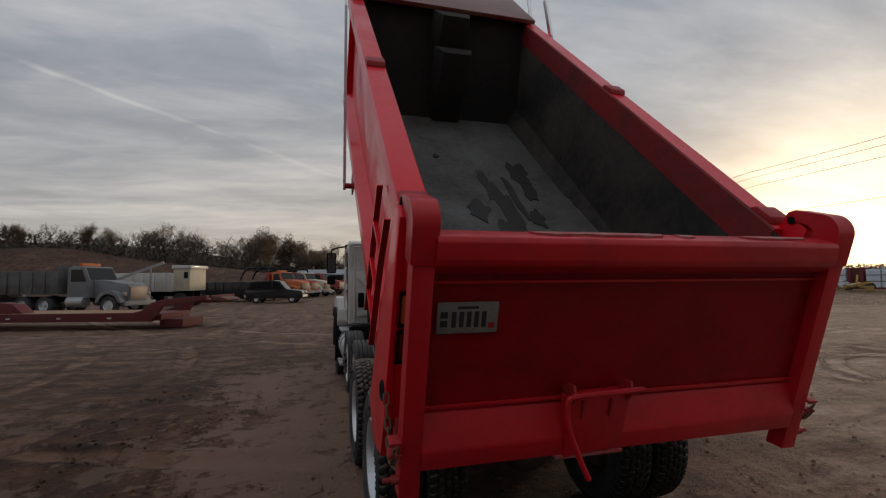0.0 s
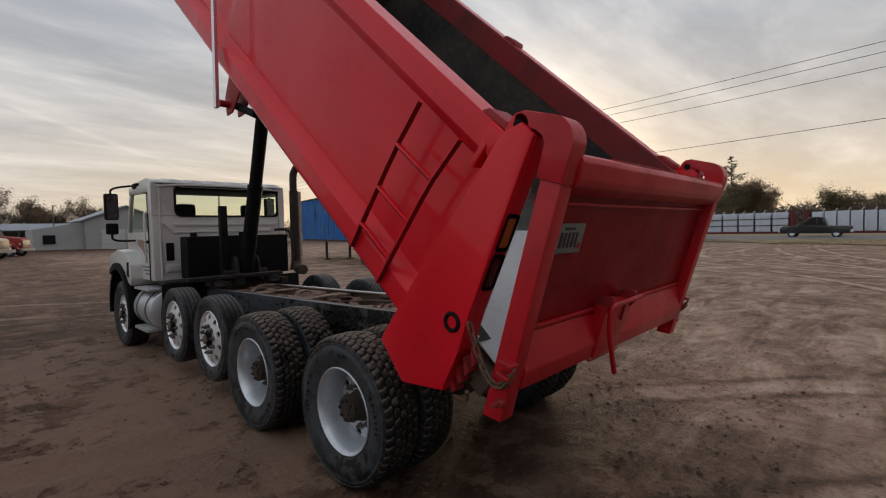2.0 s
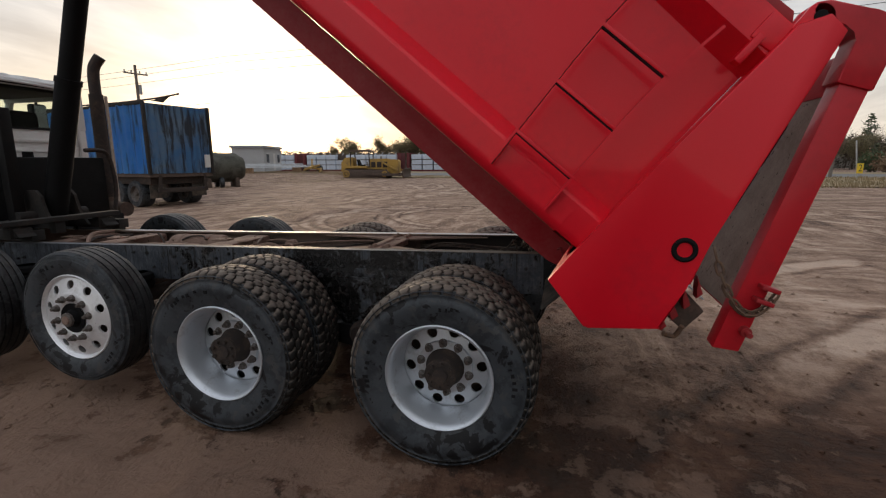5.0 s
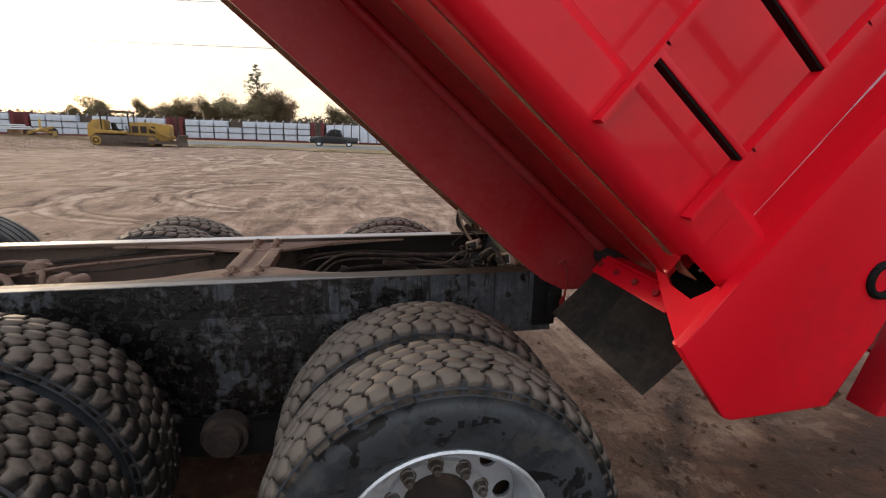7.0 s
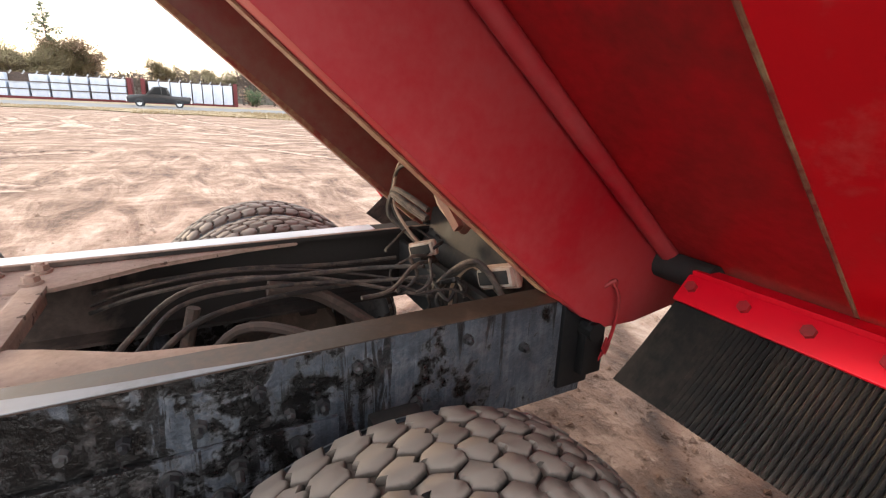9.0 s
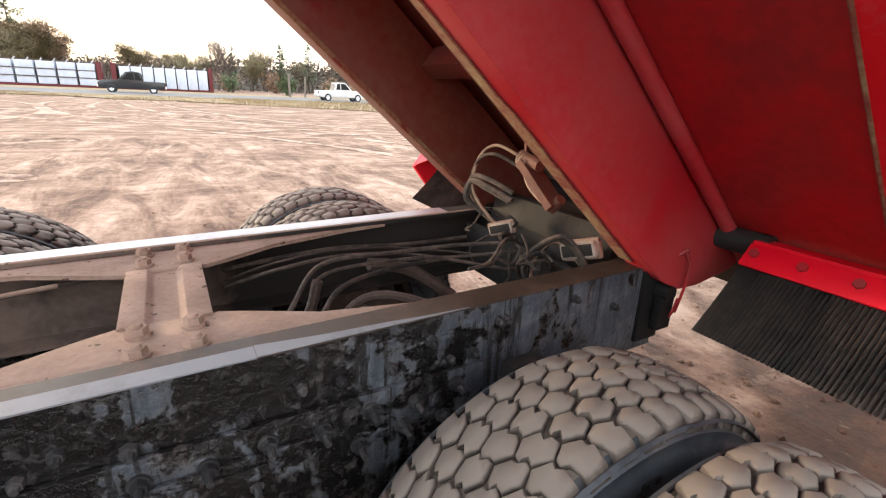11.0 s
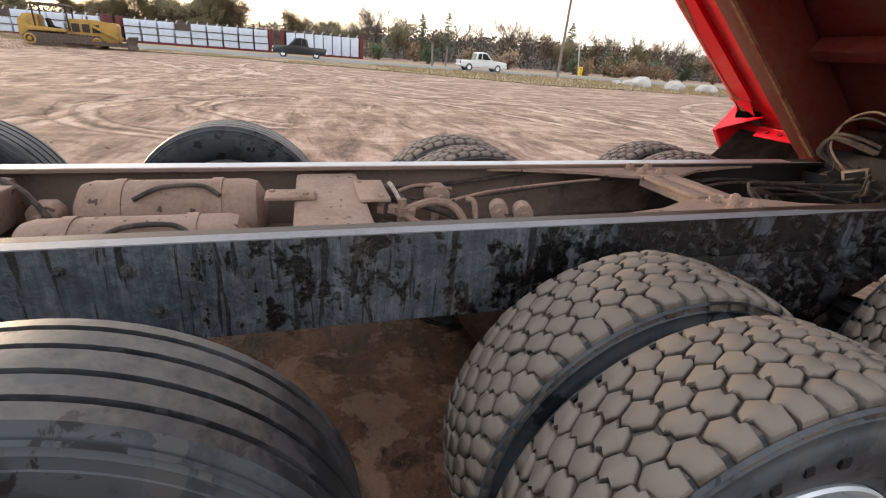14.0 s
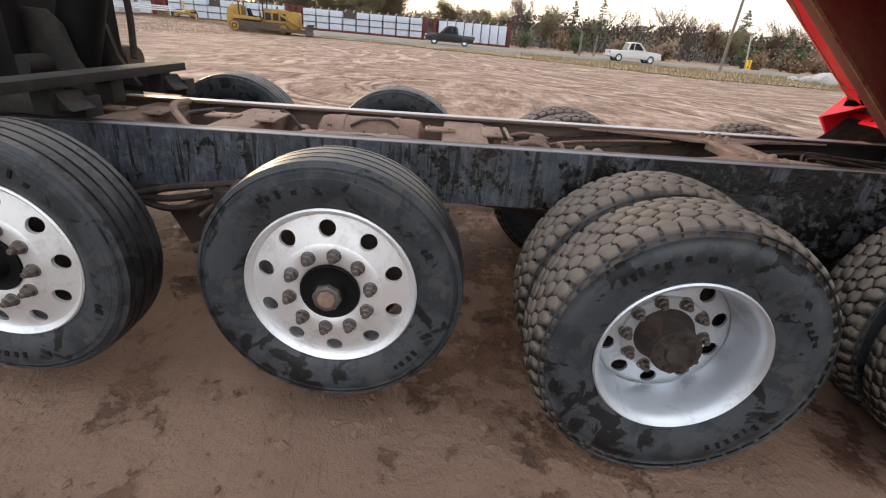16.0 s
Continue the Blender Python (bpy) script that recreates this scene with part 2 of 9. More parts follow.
PLATE = worn("license_plate_face", (0.20, 0.20, 0.185), (0.13, 0.115, 0.10), 0.4, 0.5, 0, 20, 60, 0.05)
INK, _g, _b = material("dark_ink", 0.6)
_b.inputs["Base Color"].default_value = (0.02, 0.02, 0.022, 1)
HOLLOW_SHADE, _g, _b = material("dark_hollow", 0.95, 0, 0.0)
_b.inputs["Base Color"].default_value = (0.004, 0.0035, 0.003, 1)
GLASS, _g, _b = material("clear_window_glass", 0.03)
_b.inputs["Base Color"].default_value = (0.86, 0.92, 0.86, 1)
_b.inputs["Transmission Weight"].default_value = 1.0
_b.inputs["IOR"].default_value = 1.05


def chipped_black():
    """Black frame paint: a dusty grey-blue film in torn patches, tar-black runs, and coarse dried spatter towards the rear."""
    m, g, b = material("flaking_black_frame_paint", 0.45, 0, 0.4)
    p = spot(g)
    patch = g.noise(p, 10.0, 9, 0.66, 0.35)
    flecks = g.noise(p, 30, 6, 0.68, 0.3)
    zones = g.noise(p, 1.9, 3, 0.5, 0.3)
    runs = g.noise(g.stretch(p, (17, 17, 1.6)), 2.0, 6, 0.6, 0.5)
    streak = g.noise(g.stretch(p, (40, 40, 2.5)), 1.6, 5, 0.62, 0.2)
    at = g.node("ShaderNodeSeparateXYZ")
    g.set(at.inputs[0], p)
    ahead = g.math("SUBTRACT", g.ramp(g.math("ADD", g.math("MULTIPLY", at.outputs[1], 0.2), 0.2), [(0.17, 0.135), (0.25, 0.055), (0.44, 0.034), (0.53, 0.12), (0.62, 0.135), (0.80, 0.185)]), 0.10)
    smear = g.math("MULTIPLY", g.math("SUBTRACT", g.noise(g.stretch(p, (14, 14, 1.2)), 2.2, 5, 0.6, 0.3), 0.5), 0.16)
    ahead = g.math("ADD", ahead, smear)
    mask = g.math("ADD", g.math("ADD", g.math("MULTIPLY", patch, 0.55), g.math("MULTIPLY", flecks, 0.20)), g.math("ADD", g.math("MULTIPLY", zones, 0.25), ahead))
    film = g.ramp(mask, [(0.485, 0.0), (0.512, 1.0)])
    rim = g.ramp(mask, [(0.486, 0.0), (0.502, 0.35), (0.522, 0.0)])
    cloudy = g.math("ADD", g.math("ADD", g.math("MULTIPLY", g.noise(p, 11, 7, 0.70, 0.2), 0.42), g.math("MULTIPLY", flecks, 0.26)), g.math("MULTIPLY", streak, 0.32))
    grey = g.ramp(cloudy, [(0.36, (0.017, 0.019, 0.023)), (0.50, (0.049, 0.057, 0.070)), (0.64, (0.122, 0.132, 0.147))])
    black = g.mix(g.ramp(flecks, [(0.52, 0.0), (0.66, 0.8)]), (0.0060, 0.0055, 0.0055), (0.050, 0.047, 0.047))
    col = g.mix(film, black, grey)
    col = g.mix(rim, col, (0.105, 0.100, 0.098))
    col = g.mix(g.ramp(runs, [(0.57, 0.0), (0.595, 0.92)]), col, (0.008, 0.0072, 0.007))
    dust = g.ramp(g.math("ADD", g.math("MULTIPLY", g.noise(p, 4, 6, 0.6), 0.6), g.math("MULTIPLY", flecks, 0.4)), [(0.54, 0.0), (0.74, 0.35)])
    g.set(b.inputs["Base Color"], g.mix(dust, col, (0.16, 0.120, 0.098)))
    g.set(b.inputs["Roughness"], g.ramp(mask, [(0.45, 0.24), (0.54, 0.46)]))
    bump(g, b, g.math("ADD", g.math("MULTIPLY", film, 0.3), g.math("ADD", g.math("MULTIPLY", flecks, 1.6), g.noise(p, 85, 3))), 0.5, 0.008)
    return m


FRAME = chipped_black()


def dusty_rail():
    """Inside of the rails: a thick dust tone that turns black towards the rear pivot."""
    m, g, b = material("dust_over_black_steel", 0.85)
    p = spot(g)
    at = g.node("ShaderNodeSeparateXYZ")
    g.set(at.inputs[0], p)
    big, small = g.noise(p, 3.5, 6, 0.62, 0.4), g.noise(p, 45, 4, 0.6)
    coat = g.math("ADD", g.math("MULTIPLY", at.outputs[1], 0.55), g.math("MULTIPLY", g.math("SUBTRACT", big, 0.5), 1.6))
    dust = g.mix(small, (0.20, 0.142, 0.114), (0.125, 0.088, 0.070))
    dust = g.mix(g.ramp(big, [(0.56, 0.0), (0.66, 0.7)]), dust, (0.055, 0.042, 0.036))
    g.set(b.inputs["Base Color"], g.mix(g.ramp(coat, [(0.18, 0.0), (0.50, 1.0)]), (0.018, 0.015, 0.013), dust))
    bump(g, b, g.math("ADD", big, g.math("MULTIPLY", small, 0.4)), 0.3, 0.006)
    return m


DUST_RAIL = dusty_rail()


def rubber(name, dust_amount, dust=(0.20, 0.155, 0.125), base=(0.022, 0.023, 0.025), grey=(0.075, 0.078, 0.080), smears=0.0, facing_gain=0.0):
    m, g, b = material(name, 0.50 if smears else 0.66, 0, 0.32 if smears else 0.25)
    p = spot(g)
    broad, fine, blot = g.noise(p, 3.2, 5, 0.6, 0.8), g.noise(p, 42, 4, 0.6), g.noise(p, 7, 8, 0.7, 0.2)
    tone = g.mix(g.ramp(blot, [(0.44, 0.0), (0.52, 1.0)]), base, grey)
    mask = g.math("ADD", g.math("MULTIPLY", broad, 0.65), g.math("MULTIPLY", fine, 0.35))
    # dust tone raised on faces turned up and forward: their light painted in
    if facing_gain:
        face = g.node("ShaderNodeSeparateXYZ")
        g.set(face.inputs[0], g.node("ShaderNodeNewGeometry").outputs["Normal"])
        mask = g.math("ADD", mask, g.math("MULTIPLY", g.math("SUBTRACT", g.math("ADD", face.outputs[2], g.math("MULTIPLY", face.outputs[1], 0.45)), 0.45), facing_gain))
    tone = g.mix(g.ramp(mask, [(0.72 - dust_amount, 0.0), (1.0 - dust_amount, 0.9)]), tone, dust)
    if smears:  # rubbed clean and black in places, with crisp edges
        rub = g.math("ADD", g.math("MULTIPLY", g.noise(p, 9, 6, 0.6, 0.6), 0.7), g.math("MULTIPLY", broad, 0.3))
        tone = g.mix(g.ramp(rub, [(0.552, 0.0), (0.564, smears)]), tone, (0.005, 0.005, 0.006))
        tone = g.mix(g.ramp(rub, [(0.425, smears), (0.436, 0.0)]), tone, (0.058, 0.058, 0.059))
    g.set(b.inputs["Base Color"], tone)
    bump(g, b, fine, 0.2, 0.003)
    return m


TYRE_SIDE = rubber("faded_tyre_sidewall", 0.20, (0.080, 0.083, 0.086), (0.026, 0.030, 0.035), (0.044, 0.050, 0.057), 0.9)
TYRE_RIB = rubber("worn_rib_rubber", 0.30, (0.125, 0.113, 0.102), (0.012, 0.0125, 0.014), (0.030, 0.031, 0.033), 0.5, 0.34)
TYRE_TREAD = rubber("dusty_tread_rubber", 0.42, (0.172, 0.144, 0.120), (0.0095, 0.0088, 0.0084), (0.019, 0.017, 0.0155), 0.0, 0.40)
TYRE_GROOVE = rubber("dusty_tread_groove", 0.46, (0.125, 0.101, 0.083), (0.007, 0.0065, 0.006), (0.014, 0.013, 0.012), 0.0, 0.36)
TYRE_MARK = rubber("black_moulded_rubber", 0.05, (0.03, 0.03, 0.03), (0.006, 0.006, 0.007), (0.010, 0.010, 0.011))
# turning places in the yard: middle of the curve, radius of each rut
TRACKS = [((9.8, 3.2), (3.55, 3.15)), ((10.6, 1.8), (3.0, 2.6)), ((-2.0, 22.0), (28.7, 30.9)), ((32, -13), (17.0, 19.1)), ((24, 21), (14.0, 16.1)), ((2, -31), (20.4, 22.5)),
          ((-17, 7), (10.6, 12.7)), ((-9, -14), (15.0, 17.1)), ((60, 6), (34.0, 36.1)), ((14, 34), (26.0, 28.1)), ((40, -40), (41.0, 43.1))]


def soil():
    """Sandy yard: damp and brown about the truck, dry and pale to the east, with curved wheel tracks."""
    m, g, b = material("damp_sandy_soil", 0.9, 0, 0.2)
    p = spot(g)
    at = g.node("ShaderNodeSeparateXYZ")
    g.set(at.inputs[0], p)
    x, y = at.outputs[0], at.outputs[1]
    swirl = g.noise(p, 0.10, 4, 0.6, 1.0)
    lines_a = g.noise(g.stretch(p, (0.55, 2.0, 1), 14), 0.9, 9, 0.70, 0.7)
    # pale blotches about the left wheels, with light lifted into the soil colour
    dx, dy = g.math("DIVIDE", g.math("ADD", x, 1.5), 2.2), g.math("DIVIDE", g.math("SUBTRACT", y, 3.6), 4.5)
    soft_patch = g.math("MULTIPLY", g.math("SUBTRACT", 1.0, g.math("ADD", g.math("MULTIPLY", dx, dx), g.math("MULTIPLY", dy, dy)), True), 0.15)
    lines_b = g.noise(g.stretch(p, (2.0, 0.5, 1), 20), 0.9, 9, 0.70, 0.7)
    blotch = g.ramp(g.math("ADD", g.noise(p, 2.4, 11, 0.74, 0.15), g.math("ADD", g.math("MULTIPLY", g.math("SUBTRACT", g.noise(p, 0.42, 3, 0.5), 0.5), 0.5), soft_patch)), [(0.545, 0.0), (0.575, 1.0)])
    patch, broad = g.noise(p, 0.75, 7, 0.66, 0.5), g.noise(p, 0.13, 4, 0.6, 0.4)
    grain, crumb, clod = g.noise(p, 45, 5, 0.7), g.noise(p, 9, 7, 0.7, 0.3), g.noise(p, 2.6, 6, 0.62, 0.3)
    lines = g.mix(g.ramp(swirl, [(0.42, 0.0), (0.58, 1.0)]), lines_a, lines_b)
    wob = g.math("MULTIPLY", g.math("SUBTRACT", patch, 0.5), 0.45)
    ruts = turn = None
    for (cx, cy), radii in TRACKS:
        dx, dy = g.math("SUBTRACT", x, cx), g.math("SUBTRACT", y, cy)
        far = g.math("ADD", g.math("SQRT", g.math("ADD", g.math("MULTIPLY", dx, dx), g.math("MULTIPLY", dy, dy))), wob)
        for r in radii:
            off = g.math("ABSOLUTE", g.math("SUBTRACT", far, r))
            if r < 4:  # a short fresh turn
                off = g.math("ADD", off, g.math("MAXIMUM", g.math("SUBTRACT", 0.8, dy), 0.0))
                turn = off if turn is None else g.math("MINIMUM", turn, off)
                continue
            ruts = off if ruts is None else g.math("MINIMUM", ruts, off)
    worn_in = g.ramp(g.math("ADD", broad, g.math("MULTIPLY", g.math("SUBTRACT", patch, 0.5), 0.7)), [(0.42, 0.0), (0.58, 1.0)])
    flat = g.math("MULTIPLY", g.ramp(ruts, [(0.12, 1.0), (0.20, 0.0)]), worn_in)
    lip = g.math("MULTIPLY", g.ramp(ruts, [(0.19, 0.0), (0.26, 1.0), (0.38, 0.0)]), worn_in)
    flat = g.math("MAXIMUM", flat, g.ramp(turn, [(0.05, 0.7), (0.11, 0.0)]))
    lip = g.math("MAXIMUM", lip, g.ramp(turn, [(0.12, 0.0), (0.17, 1.0), (0.24, 0.0)]))
    tone = g.math("ADD", g.math("ADD", g.math("MULTIPLY", lines, 0.54), g.math("MULTIPLY", patch, 0.18)), g.math("ADD", g.math("MULTIPLY", clod, 0.14), g.math("MULTIPLY", crumb, 0.14)))
    tone = g.math("ADD", tone, g.math("SUBTRACT", g.math("MULTIPLY", flat, 0.075), g.math("MULTIPLY", lip, 0.075)))
    tone = g.math("ADD", g.math("MULTIPLY", g.math("SUBTRACT", tone, 0.5), 1.75), 0.5)
    tone = g.math("ADD", tone, g.math("MULTIPLY", soft_patch, 0.9))
    damp = g.ramp(tone, [(0.32, (0.018, 0.0080, 0.0046)), (0.45, (0.052, 0.0232, 0.0135)), (0.55, (0.096, 0.0465, 0.0285)), (0.68, (0.195, 0.113, 0.074))])
    dry = g.ramp(tone, [(0.32, (0.085, 0.050, 0.034)), (0.44, (0.205, 0.128, 0.091)), (0.53, (0.340, 0.231, 0.170)), (0.66, (0.54, 0.405, 0.318))])
    east = g.ramp(g.math("MULTIPLY", g.math("ADD", x, g.math("MULTIPLY", g.math("SUBTRACT", broad, 0.5), 14.0)), 0.05), [(-0.03, 0.0), (0.18, 1.0)])
    south = g.ramp(g.math("MULTIPLY", y, 0.012), [(0.5, 1.0), (0.8, 0.0)])
    wet = g.ramp(g.math("ADD", g.noise(p, 1.5, 9, 0.68, 0.4), g.math("MULTIPLY", g.math("SUBTRACT", broad, 0.5), 0.5)), [(0.385, 1.0), (0.425, 0.0)])
    damp = g.mix(g.math("MULTIPLY", wet, 0.8), damp, (0.022, 0.013, 0.009))
    damp = g.mix(g.math("MULTIPLY", blotch, g.math("ADD", 0.42, g.math("MULTIPLY", soft_patch, 4.5), True)), damp, (0.262, 0.170, 0.125))
    pale = g.ramp(g.math("ADD", soft_patch, g.math("MULTIPLY", g.math("SUBTRACT", g.noise(p, 1.3, 8, 0.68, 0.3), 0.5), 0.22)), [(0.075, 0.0), (0.125, 0.30)])
    damp = g.mix(pale, damp, (0.215, 0.137, 0.098))
    north = g.ramp(g.math("MULTIPLY", y, 0.04), [(0.12, 0.0), (0.55, 0.42)])  # drier away from the truck
    col = g.mix(g.math("MULTIPLY", g.math("MAXIMUM", east, north), south), damp, dry)
    g.set(b.inputs["Base Color"], g.mix(g.math("MULTIPLY", grain, 0.20), col, (0.08, 0.056, 0.043)))
    g.set(b.inputs["Roughness"], g.ramp(tone, [(0.4, 0.75), (0.6, 0.95)]))
    rise = g.math("ADD", g.math("MULTIPLY", crumb, 1.0), g.math("ADD", g.math("MULTIPLY", grain, 0.25), g.math("MULTIPLY", lines, 1.6)))
    rise = g.math("ADD", g.math("ADD", rise, g.math("ADD", g.math("MULTIPLY", clod, 1.8), g.math("MULTIPLY", blotch, 0.25))), g.math("SUBTRACT", g.math("MULTIPLY", lip, 0.5), g.math("MULTIPLY", flat, 0.4)))
    bump(g, b, rise, 0.75, 0.06)
    return m


SOIL = soil()
ASPHALT = worn("grey_road_surface", (0.17, 0.17, 0.17), (0.12, 0.115, 0.11), 0.4, 0.9, 0, 0.6, 20, 0.1)
GRASS = worn("dry_verge_grass", (0.29, 0.215, 0.12), (0.17, 0.14, 0.075), 0.42, 0.9, 0, 0.4, 6, 0.2)
BARK = worn("grey_brown_bark", (0.085, 0.065, 0.055), (0.14, 0.115, 0.10), 0.4, 0.9, 0, 3, 30, 0.3)
TWIG = worn("bare_twigs", (0.125, 0.095, 0.078), (0.085, 0.062, 0.050), 0.45, 0.9, 0, 1, 8, 0)
THICKET = worn("dark_thicket", (0.085, 0.064, 0.050), (0.060, 0.062, 0.038), 0.45, 0.9, 0, 0.5, 4, 0)
LEAF_BROWN = worn("russet_leaves", (0.25, 0.165, 0.105), (0.19, 0.135, 0.09), 0.45, 0.85, 0, 0.6, 5, 0)
LEAF_OLIVE = worn("olive_leaves", (0.19, 0.16, 0.085), (0.145, 0.12, 0.07), 0.45, 0.85, 0, 0.6, 5, 0)
NEEDLES = worn("pine_needles", (0.085, 0.115, 0.065), (0.12, 0.125, 0.08), 0.45, 0.85, 0, 0.6, 5, 0)
SHRUB = worn("green_shrub_leaves", (0.075, 0.115, 0.05), (0.06, 0.075, 0.04), 0.45, 0.85, 0, 0.6, 5, 0)
WRAP = worn("white_lumber_wrap", (0.55, 0.61, 0.70), (0.36, 0.42, 0.52), 0.4, 0.55, 0, 0.8, 10, 0.1)


def grimy_blue(name, base, pale, grime, amount):
    """Corrugated blue sheet: faded patches and dark runs of grime down the ribs."""
    m, g, b = material(name, 0.5, 0, 0.35)
    p = spot(g)
    runs = g.noise(g.stretch(p, (5, 5, 0.55)), 1.0, 6, 0.6, 0.3)
    fade = g.noise(p, 0.9, 4, 0.6, 0.4)
    col = g.mix(g.ramp(fade, [(0.40, 0.0), (0.62, 1.0)]), base, pale)
    mask = g.math("ADD", g.math("MULTIPLY", runs, 0.75), g.math("MULTIPLY", fade, 0.25))
    g.set(b.inputs["Base Color"], g.mix(g.ramp(mask, [(1 - amount - 0.04, 0.0), (1 - amount + 0.05, 0.85)]), col, grime))
    bump(g, b, runs, 0.2, 0.02)
    return m


BLUE_STEEL = grimy_blue("corrugated_blue_steel", (0.045, 0.26, 0.74), (0.10, 0.34, 0.76), (0.025, 0.065, 0.14), 0.44)
SCORCHED = grimy_blue("scorched_blue_steel", (0.10, 0.25, 0.48), (0.22, 0.32, 0.42), (0.034, 0.030, 0.030), 0.48)
YELLOW = worn("faded_machine_yellow", (0.42, 0.255, 0.050), (0.19, 0.125, 0.06), 0.44, 0.6, 0, 1.5, 15, 0.1)
ORANGE = worn("faded_orange_paint", (0.50, 0.13, 0.035), (0.25, 0.10, 0.05), 0.35, 0.5, 0, 1.5, 12, 0.05)
OLD_RED = worn("old_truck_red", (0.28, 0.022, 0.018), (0.15, 0.05, 0.035), 0.35, 0.45, 0, 1.2, 12, 0.05)
CREAM = worn("cream_truck_paint", (0.58, 0.52, 0.40), (0.40, 0.33, 0.25), 0.35, 0.45, 0, 1.2, 12, 0.05)
GREY_PAINT = worn("pale_grey_truck_paint", (0.19, 0.20, 0.215), (0.12, 0.105, 0.092), 0.38, 0.5, 0, 1.2, 12, 0.05)
GREY_BOX = worn("weathered_grey_dump_box", (0.13, 0.135, 0.14), (0.08, 0.064, 0.052), 0.42, 0.7, 0, 1.4, 12, 0.1)
MAROON = worn("maroon_trailer_paint", (0.12, 0.016, 0.020), (0.09, 0.045, 0.035), 0.38, 0.6, 0, 1.5, 14, 0.1)
DARK_CAR = worn("black_car_paint", (0.012, 0.013, 0.016), (0.04, 0.038, 0.036), 0.3, 0.22, 0, 1, 9, 0.0, 0.5)
SIDING = worn("pale_grey_siding", (0.42, 0.43, 0.44), (0.33, 0.32, 0.31), 0.35, 0.7, 0, 0.6, 8, 0.05)
ROOF_GREY = worn("grey_metal_roof", (0.33, 0.36, 0.40), (0.24, 0.24, 0.25), 0.4, 0.45, 0.3, 0.5, 8, 0.05)
POLE_WOOD = worn("grey_utility_pole", (0.20, 0.17, 0.145), (0.12, 0.10, 0.085), 0.4, 0.9, 0, 2, 25, 0.2)
BOULDER = worn("pale_boulder", (0.42, 0.40, 0.38), (0.25, 0.23, 0.21), 0.4, 0.9, 0, 2, 15, 0.4)
SIGN_YELLOW = worn("yellow_sign_face", (0.80, 0.55, 0.03), (0.62, 0.42, 0.05), 0.35, 0.5, 0, 3, 30, 0)
GALV = worn("galvanised_rail", (0.45, 0.46, 0.47), (0.32, 0.31, 0.30), 0.4, 0.45, 0.6, 2, 20, 0.05)

# ---- building tools ----
def finish(name, bm, mats, smooth=35):
    bmesh.ops.recalc_face_normals(bm, faces=bm.faces)
    me = bpy.data.meshes.new(name)
    bm.to_mesh(me)
    bm.free()
    for m in mats if isinstance(mats, (list, tuple)) else [mats]:
        me.materials.append(m)
    if smooth:
        me.polygons.foreach_set("use_smooth", [True] * len(me.polygons))
        me.set_sharp_from_angle(angle=radians(smooth))
    return me


def part(name, bm, mats, parent=None, label="", smooth=35):
    ob = new(name, finish(name, bm, mats, smooth))
    if parent:
        ob.parent = parent
    return tagged(ob, label)


def like(ob, m, parent=None):
    """Another object on the mesh of ob, with its children, at m."""
    c = new(ob.name.split(".")[0], ob.data)
    c.matrix_basis = m
    c.parent = parent
    if "label" in ob:
        c["label"] = ob["label"]
    for child in ob.children:
        like(child, child.matrix_basis, c)
    return c


def thing(name, label, category, place=None, group="", kind=""):
    ob = tagged(new(name), label, category, group, kind)
    if place is not None:
        ob.matrix_basis = place
    return ob


def box(bm, x0, x1, y0, y1, z0, z1, bevel=0.0, m=None, mat=0):
    t = Matrix.Translation(((x0 + x1) / 2, (y0 + y1) / 2, (z0 + z1) / 2)) @ Matrix.Diagonal((abs(x1 - x0), abs(y1 - y0), abs(z1 - z0), 1))
    made = bmesh.ops.create_cube(bm, size=1, matrix=t)["verts"]
    if bevel:
        edges = list({e for v in made for e in v.link_edges})
        made = list({v for f in bmesh.ops.bevel(bm, geom=edges, offset=bevel, segments=2, affect="EDGES", profile=0.6)["faces"] for v in f.verts} | {v for v in made if v.is_valid})
    paint(bm, made, mat, m)


def paint(bm, verts, mat=0, m=None):
    if m is not None:
        bmesh.ops.transform(bm, matrix=m, verts=verts)
    if mat:
        for f in {f for v in verts for f in v.link_faces}:
            f.material_index = mat


def prism(bm, outline, a, b, axis="x", bevel=0.0, m=None, mat=0):
    """A flat outline, drawn out from a to b. axis x: outline in y, z; y: in x, z; z: in x, y."""
    put = {"x": lambda p, d: (d, p[0], p[1]), "y": lambda p, d: (p[0], d, p[1]), "z": lambda p, d: (p[0], p[1], d)}[axis]
    lo, hi = [bm.verts.new(put(p, a)) for p in outline], [bm.verts.new(put(p, b)) for p in outline]
    n = len(outline)
    faces = [bm.faces.new(lo), bm.faces.new(hi[::-1])]
    for i in range(n):
        faces.append(bm.faces.new((lo[i], hi[i], hi[(i + 1) % n], lo[(i + 1) % n])))
    verts = lo + hi
    if bevel:
        edges = list({e for v in verts for e in v.link_edges})
        made = bmesh.ops.bevel(bm, geom=edges, offset=bevel, segments=2, affect="EDGES", profile=0.6)
        verts = list({v for f in made["faces"] for v in f.verts} | {v for v in verts if v.is_valid})
    paint(bm, verts, mat, m)


def rod(bm, a, b, r, seg=12, r2=None, mat=0, m=None):
    a, b = Vector(a), Vector(b)
    turn = (b - a).to_track_quat("Z", "Y").to_matrix().to_4x4()
    made = bmesh.ops.create_cone(bm, cap_ends=True, segments=seg, radius1=r, radius2=r if r2 is None else r2, depth=(b - a).length,
                                 matrix=Matrix.Translation((a + b) / 2) @ turn)["verts"]
    paint(bm, made, mat, m)


